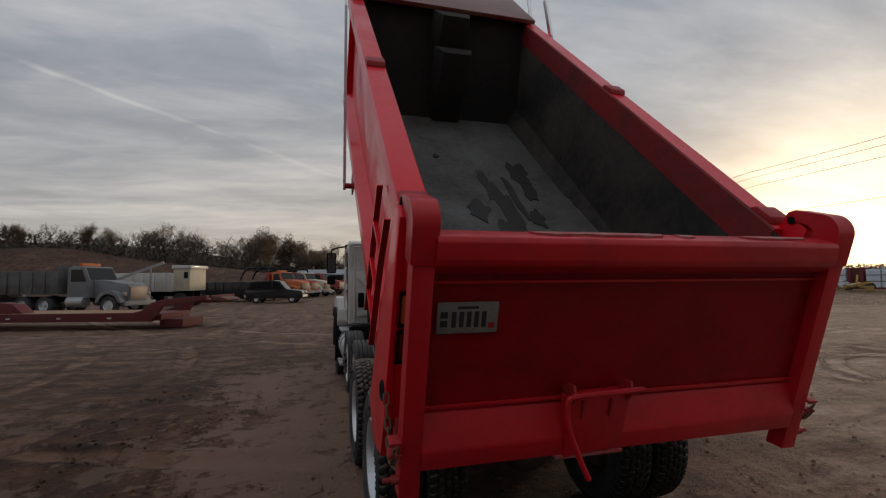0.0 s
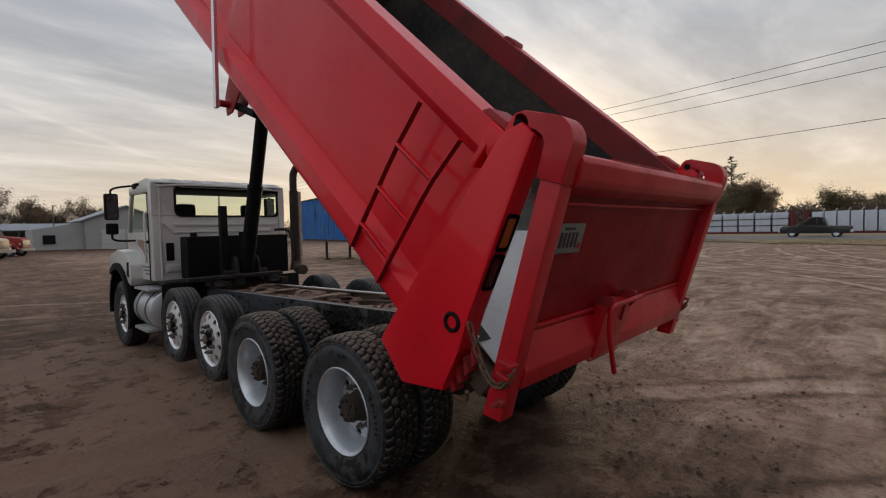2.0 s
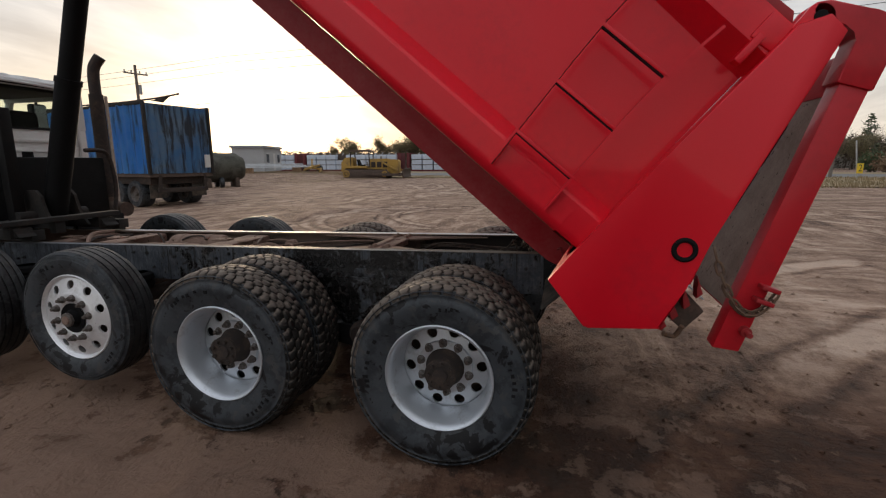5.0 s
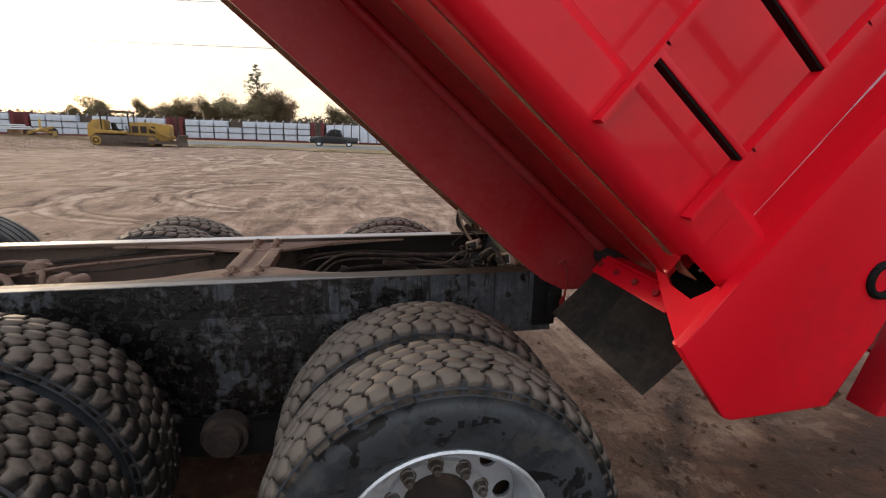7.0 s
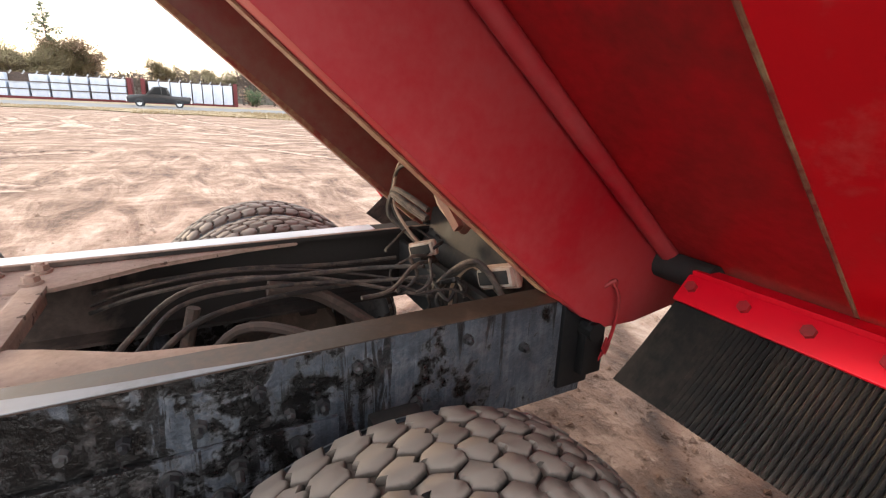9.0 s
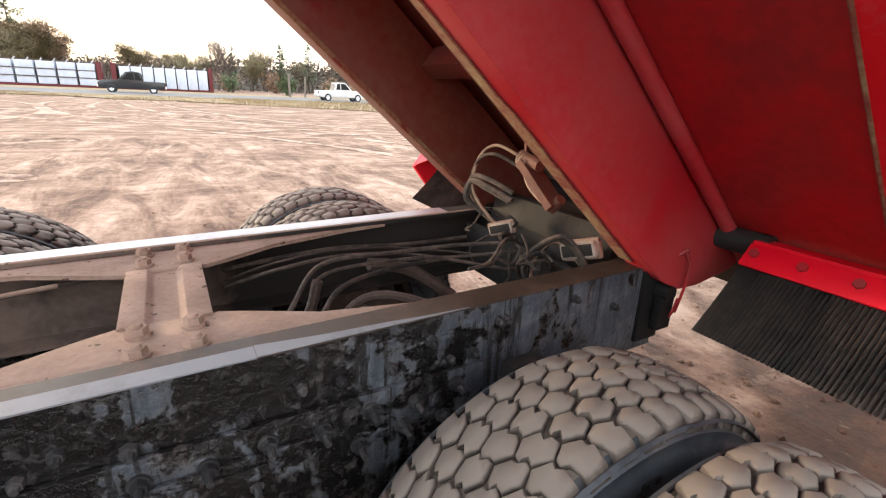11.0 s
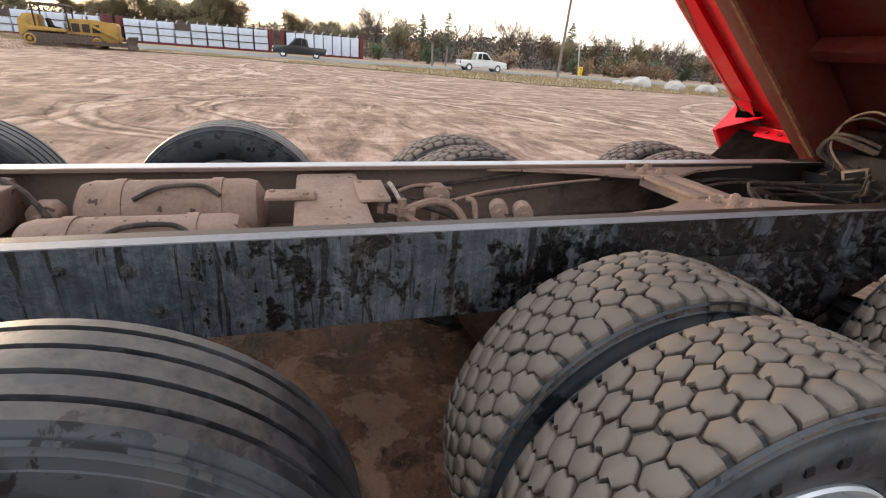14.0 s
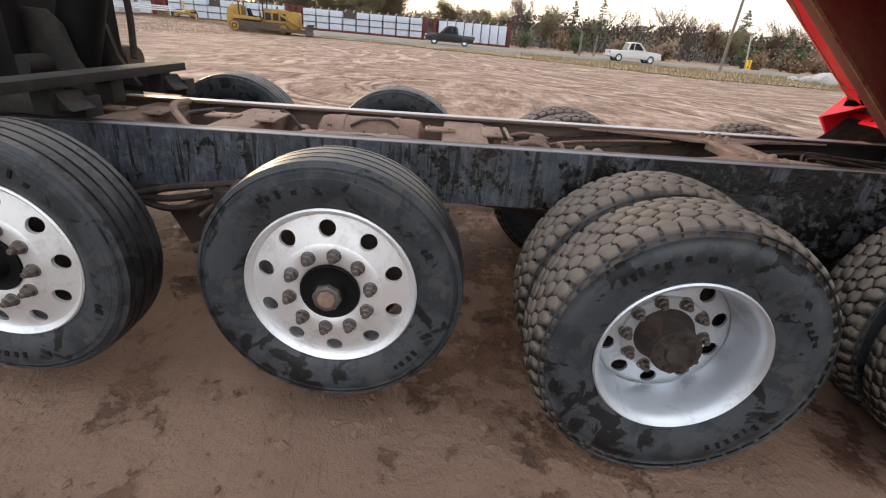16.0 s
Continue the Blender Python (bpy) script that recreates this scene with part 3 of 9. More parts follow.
def smooth_line(points, steps=6):
    """A curve through the points."""
    p = [Vector(q) for q in points]
    p = [p[0]] + p + [p[-1]]
    out = []
    for i in range(1, len(p) - 2):
        for k in range(steps):
            t = k / steps
            out.append(0.5 * ((2 * p[i]) + (p[i + 1] - p[i - 1]) * t + (2 * p[i - 1] - 5 * p[i] + 4 * p[i + 1] - p[i + 2]) * t * t
                              + (3 * p[i] - p[i - 1] - 3 * p[i + 1] + p[i + 2]) * t ** 3))
    return out + [p[-2]]


def hose(bm, points, r, seg=8, steps=6, m=None, mat=0, curved=True):
    line = smooth_line(points, steps) if curved else [Vector(q) for q in points]
    rings, side = [], None
    for i, q in enumerate(line):
        way = (line[min(i + 1, len(line) - 1)] - line[max(i - 1, 0)]).normalized()
        side = way.orthogonal().normalized() if side is None else (side - way * side.dot(way)).normalized()
        other = way.cross(side)
        rings.append([bm.verts.new(q + r * (math.cos(2 * math.pi * k / seg) * side + math.sin(2 * math.pi * k / seg) * other)) for k in range(seg)])
    for a, b in zip(rings, rings[1:]):
        for k in range(seg):
            bm.faces.new((a[k], a[(k + 1) % seg], b[(k + 1) % seg], b[k]))
    bm.faces.new(rings[0][::-1]), bm.faces.new(rings[-1])
    paint(bm, [v for ring in rings for v in ring], mat, m)


def lathe(bm, profile, seg=48, m=None, mats=None, closed=False):
    """Turns a profile of (along x, radius) round the x axis."""
    rings = []
    for x, r in profile:
        rings.append([bm.verts.new((x, r * math.cos(2 * math.pi * k / seg), r * math.sin(2 * math.pi * k / seg))) for k in range(seg)])
    pairs = list(zip(range(len(rings)), range(1, len(rings)))) + ([(len(rings) - 1, 0)] if closed else [])
    for i, j in pairs:
        for k in range(seg):
            f = bm.faces.new((rings[i][k], rings[i][(k + 1) % seg], rings[j][(k + 1) % seg], rings[j][k]))
            if mats:
                f.material_index = mats[i]
    paint(bm, [v for ring in rings for v in ring], 0, m)


def sweep_box(bm, a, b, w, h, m=None, mat=0):
    """A square bar from a to b."""
    a, b = Vector(a), Vector(b)
    turn = (b - a).to_track_quat("Y", "Z").to_matrix().to_4x4()
    t = Matrix.Translation((a + b) / 2) @ turn @ Matrix.Diagonal((w, (b - a).length, h, 1))
    paint(bm, bmesh.ops.create_cube(bm, size=1, matrix=t)["verts"], mat, m)


def lettering(name, text, size, m, mat, parent, depth=0.002):
    """Raised letters as a mesh."""
    cu = bpy.data.curves.new(name, "FONT")
    cu.body, cu.size, cu.extrude, cu.align_x, cu.align_y = text, size, depth, "CENTER", "CENTER"
    tmp = new(name, cu)
    me = bpy.data.meshes.new_from_object(tmp.evaluated_get(bpy.context.evaluated_depsgraph_get()))
    bpy.data.objects.remove(tmp)
    me.materials.clear()
    me.materials.append(mat)
    ob = new(name, me)
    ob.matrix_basis, ob.parent = m, parent
    return ob


# ---- ground ----
def ground_height(x, y):
    """Sandy yard with shallow ruts near by, a spoil bank to the north-west and a low grass rise to the north-east."""
    near = max(0.0, 1 - max(abs(x) - 10, abs(y - 2) - 12, 0) / 40)
    h = near * (0.030 * noise.noise((x * 0.5, y * 0.5, 0)) + 0.020 * noise.noise((x * 1.7, y * 1.3, 3)) + 0.010 * noise.noise((x * 5, y * 4, 7)))
    rut = noise.noise((x * 0.16, y * 0.05, 11)) + 0.35 * noise.noise((x * 1.1, y * 0.12, 5))
    h += 0.03 * near * max(-0.6, min(0.6, rut))
    for cx, cy, r in ((9.8, 3.2, 3.55), (10.6, 1.8, 3.0), (-17.0, 7.0, 10.6), (-17.0, 7.0, 12.7), (-9.0, -14.0, 15.0), (-9.0, -14.0, 17.1)):
        d = abs(math.hypot(x - cx, y - cy) - r + 0.4 * noise.noise((x * 0.7, y * 0.7, 4)))
        if d < 0.6 and (cx < 0 or y > cy + 0.6):
            keep = max(0.0, min(1.0, 0.5 + 2.2 * noise.noise((x * 0.13, y * 0.13, 9))))
            h += near * keep * (0.030 * math.exp(-((d - 0.33) / 0.09) ** 2) - 0.030 * math.exp(-(d / 0.17) ** 2))
    if -1.6 < x < 1.6 and -2 < y < 7:
        h *= 0.25
    bank = max(0.0, min(1.0, (y - 66 + 0.25 * x) / 26))
    west = max(0.0, min(1.0, (14 - x) / 60))
    h += bank * bank * (3 - 2 * bank) * west * (8.0 + 1.2 * noise.noise((x * 0.05, y * 0.05, 2)))
    d = ((x - 46) / 20) ** 2 + ((y - 31) / 11) ** 2
    h += 0.5 * max(0.0, 1 - d)
    return h - 0.004


def spread(lo, hi, step, far):
    inner = list(np.arange(lo, hi + 1e-6, step))
    up, down, s = [inner[-1]], [inner[0]], step
    while up[-1] < far:
        s *= 1.09
        up.append(up[-1] + s)
    s = step
    while down[-1] > -far:
        s *= 1.09
        down.append(down[-1] - s)
    return down[:0:-1] + inner + up[1:]


def ground():
    xs, ys = spread(-8, 12, 0.085, 2600), spread(-6, 9, 0.085, 2600)
    verts = [(x, y, ground_height(x, y)) for y in ys for x in xs]
    n = len(xs)
    faces = [(j * n + i, j * n + i + 1, (j + 1) * n + i + 1, (j + 1) * n + i) for j in range(len(ys) - 1) for i in range(n - 1)]
    me = bpy.data.meshes.new("ground")
    me.from_pydata(verts, [], faces)
    me.materials.append(SOIL)
    me.polygons.foreach_set("use_smooth", [True] * len(me.polygons))
    return tagged(new("ground", me), "rutted brown sandy soil of an open yard", "ground", kind="structure")


ground()


def clods():
    """Loose crumbs and clods of soil round the truck, too many to count."""
    rng = random.Random(9)
    v, f = [], []
    while len(v) < 6 * 9000:
        x, y = rng.gauss(-1.2, 3.0), rng.gauss(0.5, 3.8)
        if rng.random() > 0.45 + 1.3 * noise.noise((x * 0.9, y * 0.9, 21)):
            continue
        r = 0.004 + 0.022 * rng.random() ** 3.5
        z = ground_height(x, y) + r * 0.25
        n = len(v)
        for dx, dy, dz in ((1, 0, 0), (0, 1, 0), (-1, 0, 0), (0, -1, 0), (0, 0, 0.7), (0, 0, -0.7)):
            k = r * rng.uniform(0.6, 1.4)
            v.append((x + k * dx + r * rng.uniform(-0.3, 0.3), y + k * dy + r * rng.uniform(-0.3, 0.3), z + k * dz))
        for a, b in ((0, 1), (1, 2), (2, 3), (3, 0)):
            f.append((n + a, n + b, n + 4)), f.append((n + b, n + a, n + 5))
    me = bpy.data.meshes.new("soil_clods")
    me.from_pydata(v, [], f)
    me.materials.append(SOIL)
    tagged(new("soil_clods", me), "loose brown soil crumbs on the ground", "soil", kind="stuff")


clods()


def strip(name, mat, label, x_of, y0, y1, z, category):
    """A long flat strip of the setting: x_of gives both edges at y."""
    bm = bmesh.new()
    rows = []
    for k in range(241):
        y = y0 + (y1 - y0) * k / 240
        a, b = x_of(y)
        rows.append((bm.verts.new((a, y, z)), bm.verts.new((b, y, z))))
    for (a, b), (c, d) in zip(rows, rows[1:]):
        bm.faces.new((a, b, d, c))
    return tagged(part(name, bm, mat, None), label, category, kind="structure")


def verge_edge(y):
    """Where the yard's bare soil gives way to grass."""
    return 31 + 9 * max(0.0, min(1.0, (y + 14) / 14)) + (3.5 if y > 4 else 0.0) + 2.2 * noise.noise((0, y * 0.11, 1))


strip("road", ASPHALT, "pale grey paved road past the yard", lambda y: (49.5, 62.0), -420, 420, 0.05, "road")
strip("road_shoulder", GRASS, "dry grass shoulder beside the road", lambda y: (62.0, 71.0), -420, 420, 0.06, "verge")
strip("road_verge", GRASS, "dry yellow grass verge beside the road",
      lambda y: (verge_edge(y), 49.5), -420, 420, 0.055, "verge")
# ---- the dump truck ----
truck = thing("dump_truck", "red and white tri-axle dump truck with its box raised", "dump truck")
TILT = 40.2
BED = Matrix.Translation((0, -0.659, 1.225)) @ Matrix.Rotation(radians(TILT), 4, "X")
RAKE = Matrix.Translation((0, 0, 1.048)) @ Matrix.Rotation(radians(-1.29), 4, "X")


def tread_mesh(name, R, width, rows, count, depth):
    """Interlocking stepped tread blocks round a tyre, with lugs over the shoulders."""
    v, f, kinds = [], [], []
    pitch, lane = 2 * math.pi / count, width / rows
    h1, h2 = 0.36 * lane, 0.64 * lane
    lean = lambda x: 0.16 * pitch * abs(x) / lane
    for row in range(rows):
        x0 = -width / 2 + lane * (row + 0.5)
        for k in range(count):
            mid = pitch * (k + 0.5 * (row % 2))
            wob = random.uniform(-0.04, 0.04) * pitch
            knock = [(random.uniform(-0.06, 0.06), random.uniform(-0.07, 0.07) * lane) for _ in range(10)]
            step, jut = 0.07 * lane, 0.095
            shape = [(-0.5, -h1), (0, -h2), (0.5, -h1), (0.5 + jut, -step), (0.5 - jut, step),
                     (0.5, h1), (0, h2), (-0.5, h1), (-0.5 - jut, step), (-0.5 + jut, -step)]
            if row == 0:
                shape[0:3] = [(-0.40, -lane * 0.5), (0, -lane * 0.5), (0.40, -lane * 0.5)]
            if row == rows - 1:
                shape[5:8] = [(0.40, lane * 0.5), (0, lane * 0.5), (-0.40, lane * 0.5)]
            n = len(v)
            worn_off = random.uniform(-0.002, 0.002)
            for layer, (keep, deep) in enumerate(((0.93, depth), (0.90, 0.0055), (0.76, 0.0))):
                for (a, dx), (ka, kx) in zip(shape, knock):
                    a += ka * 0.8
                    x = x0 + dx * keep + kx * 0.8
                    out = abs(abs(x0 + dx) - width / 2) < 1e-4
                    if out:
                        x = math.copysign(width / 2 + (0.015, 0.008, -0.002)[layer], x0)
                    r = R - 0.014 * (2 * x / width) ** 2 - deep + (worn_off if layer else 0)
                    if out and layer == 0:
                        r = R - 0.056 - 0.010 * (k % 2)
                    ang = mid + wob + pitch * a * keep + lean(x0 + dx * keep)
                    v.append((x, r * math.cos(ang), r * math.sin(ang)))
            f.append(tuple(range(n + 20, n + 30)))
            kinds.append(0)
            for layer in (0, 10):
                for i in range(10):
                    e = (i + 1) % 10
                    f.append((n + layer + i, n + layer + e, n + layer + 10 + e, n + layer + 10 + i))
                    kinds.append(0 if layer else 1)
    me = bpy.data.meshes.new(name)
    me.from_pydata(v, [], f)
    me.materials.append(TYRE_TREAD), me.materials.append(TYRE_GROOVE)
    me.polygons.foreach_set("use_smooth", [True] * len(me.polygons))
    me.polygons.foreach_set("material_index", kinds)
    bm = bmesh.new()
    bm.from_mesh(me)
    bmesh.ops.recalc_face_normals(bm, faces=bm.faces)
    bm.to_mesh(me)
    bm.free()
    me.set_sharp_from_angle(angle=radians(62))
    return me


def tyre_mesh(name, R, width, bead, ribbed, seg=72):
    """A lorry tyre round the x axis: sidewalls bulge, tread blocks or ribs."""
    bm = bmesh.new()
    w, t = width / 2, width * 0.40
    d = 0.016
    base = R - (d if not ribbed else 0.0)
    side = [(w * 0.62, bead), (w * 0.80, bead + 0.012), (w * 0.93, bead + (R - bead) * 0.28), (w, bead + (R - bead) * 0.50), (w * 0.985, bead + (R - bead) * 0.66),
            (w * 0.97, bead + (R - bead) * 0.67), (w * 0.955, bead + (R - bead) * 0.76), (w * 0.965, bead + (R - bead) * 0.77), (t + 0.012, base - 0.030), (t + 0.002, base - 0.008)]
    tread, mats = [], []
    if ribbed:
        for c in (0.72, 0.26, -0.26, -0.72):
            g0 = c * t
            tread += [(g0 + 0.006, base - 0.004 * c * c - 0.002), (g0 + 0.004, base - 0.014), (g0 - 0.004, base - 0.014), (g0 - 0.006, base - 0.004 * c * c - 0.002)]
            mats += [1, 2, 1, 1]
    else:
        tread = [(t * c, base - 0.014 * c * c) for c in (0.6, 0, -0.6)]
        mats = [2, 2, 2]
    prof = side + tread + [(-x, r) for x, r in reversed(side)]
    kinds = [0] * (len(side) - 1) + [1 if ribbed else 2] + mats + [0] * len(side)
    lathe(bm, prof, seg, None, kinds)
    # raised mouldings on both sidewalls
    for s in (-1, 1):
        for start, n in ((0.5, 9), (3.4, 7), (2.3, 4)):
            for k in range(n):
                if random.random() < 0.3:
                    continue
                a, r = start + k * 0.085 + random.uniform(-0.02, 0.02), bead + (R - bead) * random.uniform(0.44, 0.52)
                m = Matrix.Rotation(a, 4, "X") @ Matrix.Translation((s * (w + 0.0005), r, 0))
                box(bm, -0.003, 0.0025, -random.uniform(0.005, 0.016), random.uniform(0.005, 0.016), -random.uniform(0.003, 0.012), random.uniform(0.004, 0.010), 0, m, 3)
        for r in (0.60, 0.86):
            lathe(bm, [(s * (w * 0.93), bead + (R - bead) * (r - 0.015)), (s * (w * 0.985), bead + (R - bead) * r), (s * (w * 0.93), bead + (R - bead) * (r + 0.015))], seg)
    return finish(name, bm, [TYRE_SIDE, TYRE_RIB, TYRE_GROOVE, TYRE_MARK], 40)


def holed_disc(bm, x, r0, r1, rc, hole, count, thick, cone=0.0, turn=0.0):
    """A flat or coned ring with round holes right through it."""
    top = []
    half = math.pi / count
    X = lambda r: x + cone * (r - r0) / (r1 - r0)
    at = lambda r, a, d=0.0: bm.verts.new((X(r) + d, r * math.cos(a), r * math.sin(a)))
    for i in range(count):
        mid = turn + 2 * half * i
        inner, outer = [], []
        for k in range(16):
            f = 2 * math.pi * k / 16
            c, s = math.cos(f), math.sin(f)
            n = max(abs(c), abs(s))
            inner.append(at(rc + hole * c, mid + hole / rc * s))
            outer.append(at(rc + ((r1 - rc) if c > 0 else (rc - r0)) * c / n, mid + half * s / n))
        deep = [bm.verts.new((v.co.x + thick, v.co.y, v.co.z)) for v in inner]
        for k in range(16):
            j = (k + 1) % 16
            bm.faces.new((inner[k], inner[j], outer[j], outer[k]))
            bm.faces.new((inner[k], deep[k], deep[j], inner[j]))
        top += outer
    bmesh.ops.remove_doubles(bm, verts=top, dist=1e-5)


def wheel_meshes():
    """Meshes of tyres, rims, hubs and nuts, for a wheel whose outer side looks to -x; x = 0 at the tyre's middle."""
    out = {}
    out["drive_tyre"] = tyre_mesh("tyre", 0.522, 0.285, 0.292, False)
    out["drive_tread"] = tread_mesh("tread", 0.522, 0.285 * 0.80 + 0.012, 5, 51, 0.014)
    out["lift_tyre"] = tyre_mesh("tyre", 0.468, 0.255, 0.292, True)
    out["steer_tyre"] = tyre_mesh("tyre", 0.520, 0.300, 0.292, True)
    bm = bmesh.new()  # outer dual: deep dish, disc far in
    lathe(bm, [(-0.116, 0.286), (-0.124, 0.296), (-0.119, 0.302), (-0.107, 0.300), (-0.103, 0.290), (-0.085, 0.276), (-0.03, 0.262), (0.055, 0.255), (0.075, 0.248)], 64)
    lathe(bm, [(-0.116, 0.286), (-0.108, 0.279), (-0.085, 0.270), (-0.03, 0.256), (0.050, 0.249)], 64)
    lathe(bm, [(0.107, 0.300), (0.10, 0.285), (0.06, 0.270), (-0.02, 0.266)], 48)
    holed_disc(bm, 0.048, 0.160, 0.250, 0.208, 0.031, 10, 0.012, 0.014)
    lathe(bm, [(0.048, 0.160), (0.035, 0.155), (0.035, 0.105)], 48)
    out["dish_rim"] = finish("rim", bm, WHITE_WHEEL, 40)
    bm = bmesh.new()  # inner dual, only its barrel is seen
    lathe(bm, [(-0.116, 0.284), (-0.122, 0.298), (-0.107, 0.300), (-0.09, 0.276), (0.0, 0.262), (0.09, 0.276), (0.107, 0.300), (0.12, 0.296)], 48)
    lathe(bm, [(-0.10, 0.262), (-0.10, 0.10)], 48)
    out["inner_rim"] = finish("rim", bm, DUST_DARK, 40)
    bm = bmesh.new()  # aluminium disc wheel
    lathe(bm, [(-0.100, 0.288), (-0.108, 0.296), (-0.103, 0.302), (-0.092, 0.300), (-0.088, 0.288), (-0.04, 0.266), (0.06, 0.262), (0.107, 0.300)], 64)
    lathe(bm, [(-0.100, 0.288), (-0.096, 0.281), (-0.086, 0.277)], 64)
    holed_disc(bm, -0.112, 0.182, 0.277, 0.231, 0.0295, 10, 0.014, 0.026, math.pi / 20)
    lathe(bm, [(-0.112, 0.182), (-0.117, 0.172), (-0.118, 0.112), (-0.112, 0.104), (-0.06, 0.104)], 64)
    out["disc_rim"] = finish("rim", bm, ALLOY, 40)
    bm = bmesh.new()  # lift axle hub: black drum end and oil cap
    lathe(bm, [(-0.118, 0.104), (-0.124, 0.100), (-0.116, 0.080), (-0.116, 0.060), (-0.128, 0.056), (-0.150, 0.052), (-0.152, 0.0)], 40)
    out["cap_hub"] = finish("hub", bm, PLASTIC, 40)
    bm = bmesh.new()
    lathe(bm, [(-0.146, 0.051), (-0.166, 0.049), (-0.169, 0.041), (-0.169, 0.031), (-0.176, 0.029), (-0.177, 0.0)], 8, None, [0, 0, 0, 1, 1])
    out["cap"] = finish("hub_cap", bm, [STEEL, CAP_RUST], 20)
    bm = bmesh.new()  # drive hub with axle flange and studs
    lathe(bm, [(0.035, 0.112), (0.02, 0.104), (-0.05, 0.084), (-0.058, 0.090), (-0.074, 0.088), (-0.076, 0.045), (-0.088, 0.040), (-0.088, 0.0)], 32)
    out["drive_hub"] = finish("hub", bm, HUB_DIRT, 40)
    bm = bmesh.new()
    rod(bm, (-0.074, 0, 0), (-0.094, 0, 0), 0.011, 6)
    out["stud"] = finish("flange_bolt", bm, HUB_DIRT, 20)
    bm = bmesh.new()
    lathe(bm, [(0.0, 0.0255), (-0.006, 0.0250), (-0.008, 0.020)], 14)
    lathe(bm, [(-0.006, 0.0205), (-0.028, 0.0195), (-0.030, 0.016), (-0.030, 0.008)], 6)
    lathe(bm, [(-0.028, 0.0115), (-0.045, 0.011), (-0.047, 0.009), (-0.047, 0.0)], 12)
    out["nut"] = finish("lug_nut", bm, STEEL, 20)
    bm = bmesh.new()
    lathe(bm, [(0.0, 0.10), (0.0, 0.238), (0.004, 0.244), (0.02, 0.244), (0.024, 0.225), (0.09, 0.225), (0.09, 0.12), (0.11, 0.0)], 32)
    out["drum"] = finish("brake_drum", bm, DUST_DARK, 40)
    return out


WHEEL = wheel_meshes()


def wheel(x, y, z, side, tyre, rim, hub, nut_x=None, roll=0.0, cap=False, inner=False):
    m = Matrix.Translation((x, y, z)) @ (Matrix.Rotation(math.pi, 4, "Z") if side > 0 else Matrix()) @ Matrix.Rotation(roll, 4, "X")
    t = new("tyre", WHEEL[tyre])
    t.parent, t.matrix_basis = truck, m
    tagged(t, "dusty block-tread drive tyre" if tyre == "drive_tyre" else "ribbed highway tyre with a faded sidewall")
    if tyre == "drive_tyre":
        b = new("tread", WHEEL["drive_tread"])
        b.parent = t
        tagged(b, "worn stepped tread blocks, dusty and toned lighter where lit", kind="stuff")
    r = new("rim", WHEEL[rim])
    r.parent = t
    if rim == "disc_rim":
        tagged(r, "polished aluminium wheel with round holes")
    elif rim == "dish_rim":
        tagged(r, "white painted deep-dish steel wheel")
    if hub:
        h = new("hub", WHEEL[hub])
        h.parent = t
        for k in range(8 if hub == "drive_hub" else 0):
            a = 2 * math.pi * k / 8
            n = new("flange_bolt", WHEEL["stud"])
            n.parent, n.matrix_basis = t, Matrix.Translation((0, 0.068 * math.cos(a), 0.068 * math.sin(a)))
    if cap:
        c = new("hub_cap", WHEEL["cap"])
        c.parent = t
    if nut_x is not None:
        for k in range(10):
            a = 2 * math.pi * (k + 0.5) / 10
            n = new("lug_nut", WHEEL["nut"])
            n.parent, n.matrix_basis = t, Matrix.Translation((nut_x, 0.1429 * math.cos(a), 0.1429 * math.sin(a))) @ Matrix.Rotation(k, 4, "X")
    if inner:
        d = new("brake_drum", WHEEL["drum"])
        d.parent, d.matrix_basis = t, Matrix.Translation((0.02, 0, 0))


LIFT_Y = (2.60, 3.765)
for s in (-1, 1):
    for k, y in enumerate((0.0, 1.375)):
        wheel(s * 1.082, y, 0.505, s, "drive_tyre", "dish_rim", "drive_hub", 0.040, 0.3 + k + s)
        wheel(s * 0.745, y, 0.505, s, "drive_tyre", "inner_rim", None, None, 1.1 * k + s, False, True)
    for k, y in enumerate(LIFT_Y):
        wheel(s * 0.995, y, 0.606, s, "lift_tyre", "disc_rim", "cap_hub", -0.116, 0.12 + 0.9 * k, True, True)
    wheel(s * 1.000, 6.15, 0.500, s, "steer_tyre", "disc_rim", "cap_hub", -0.116, 0.4, True, True)


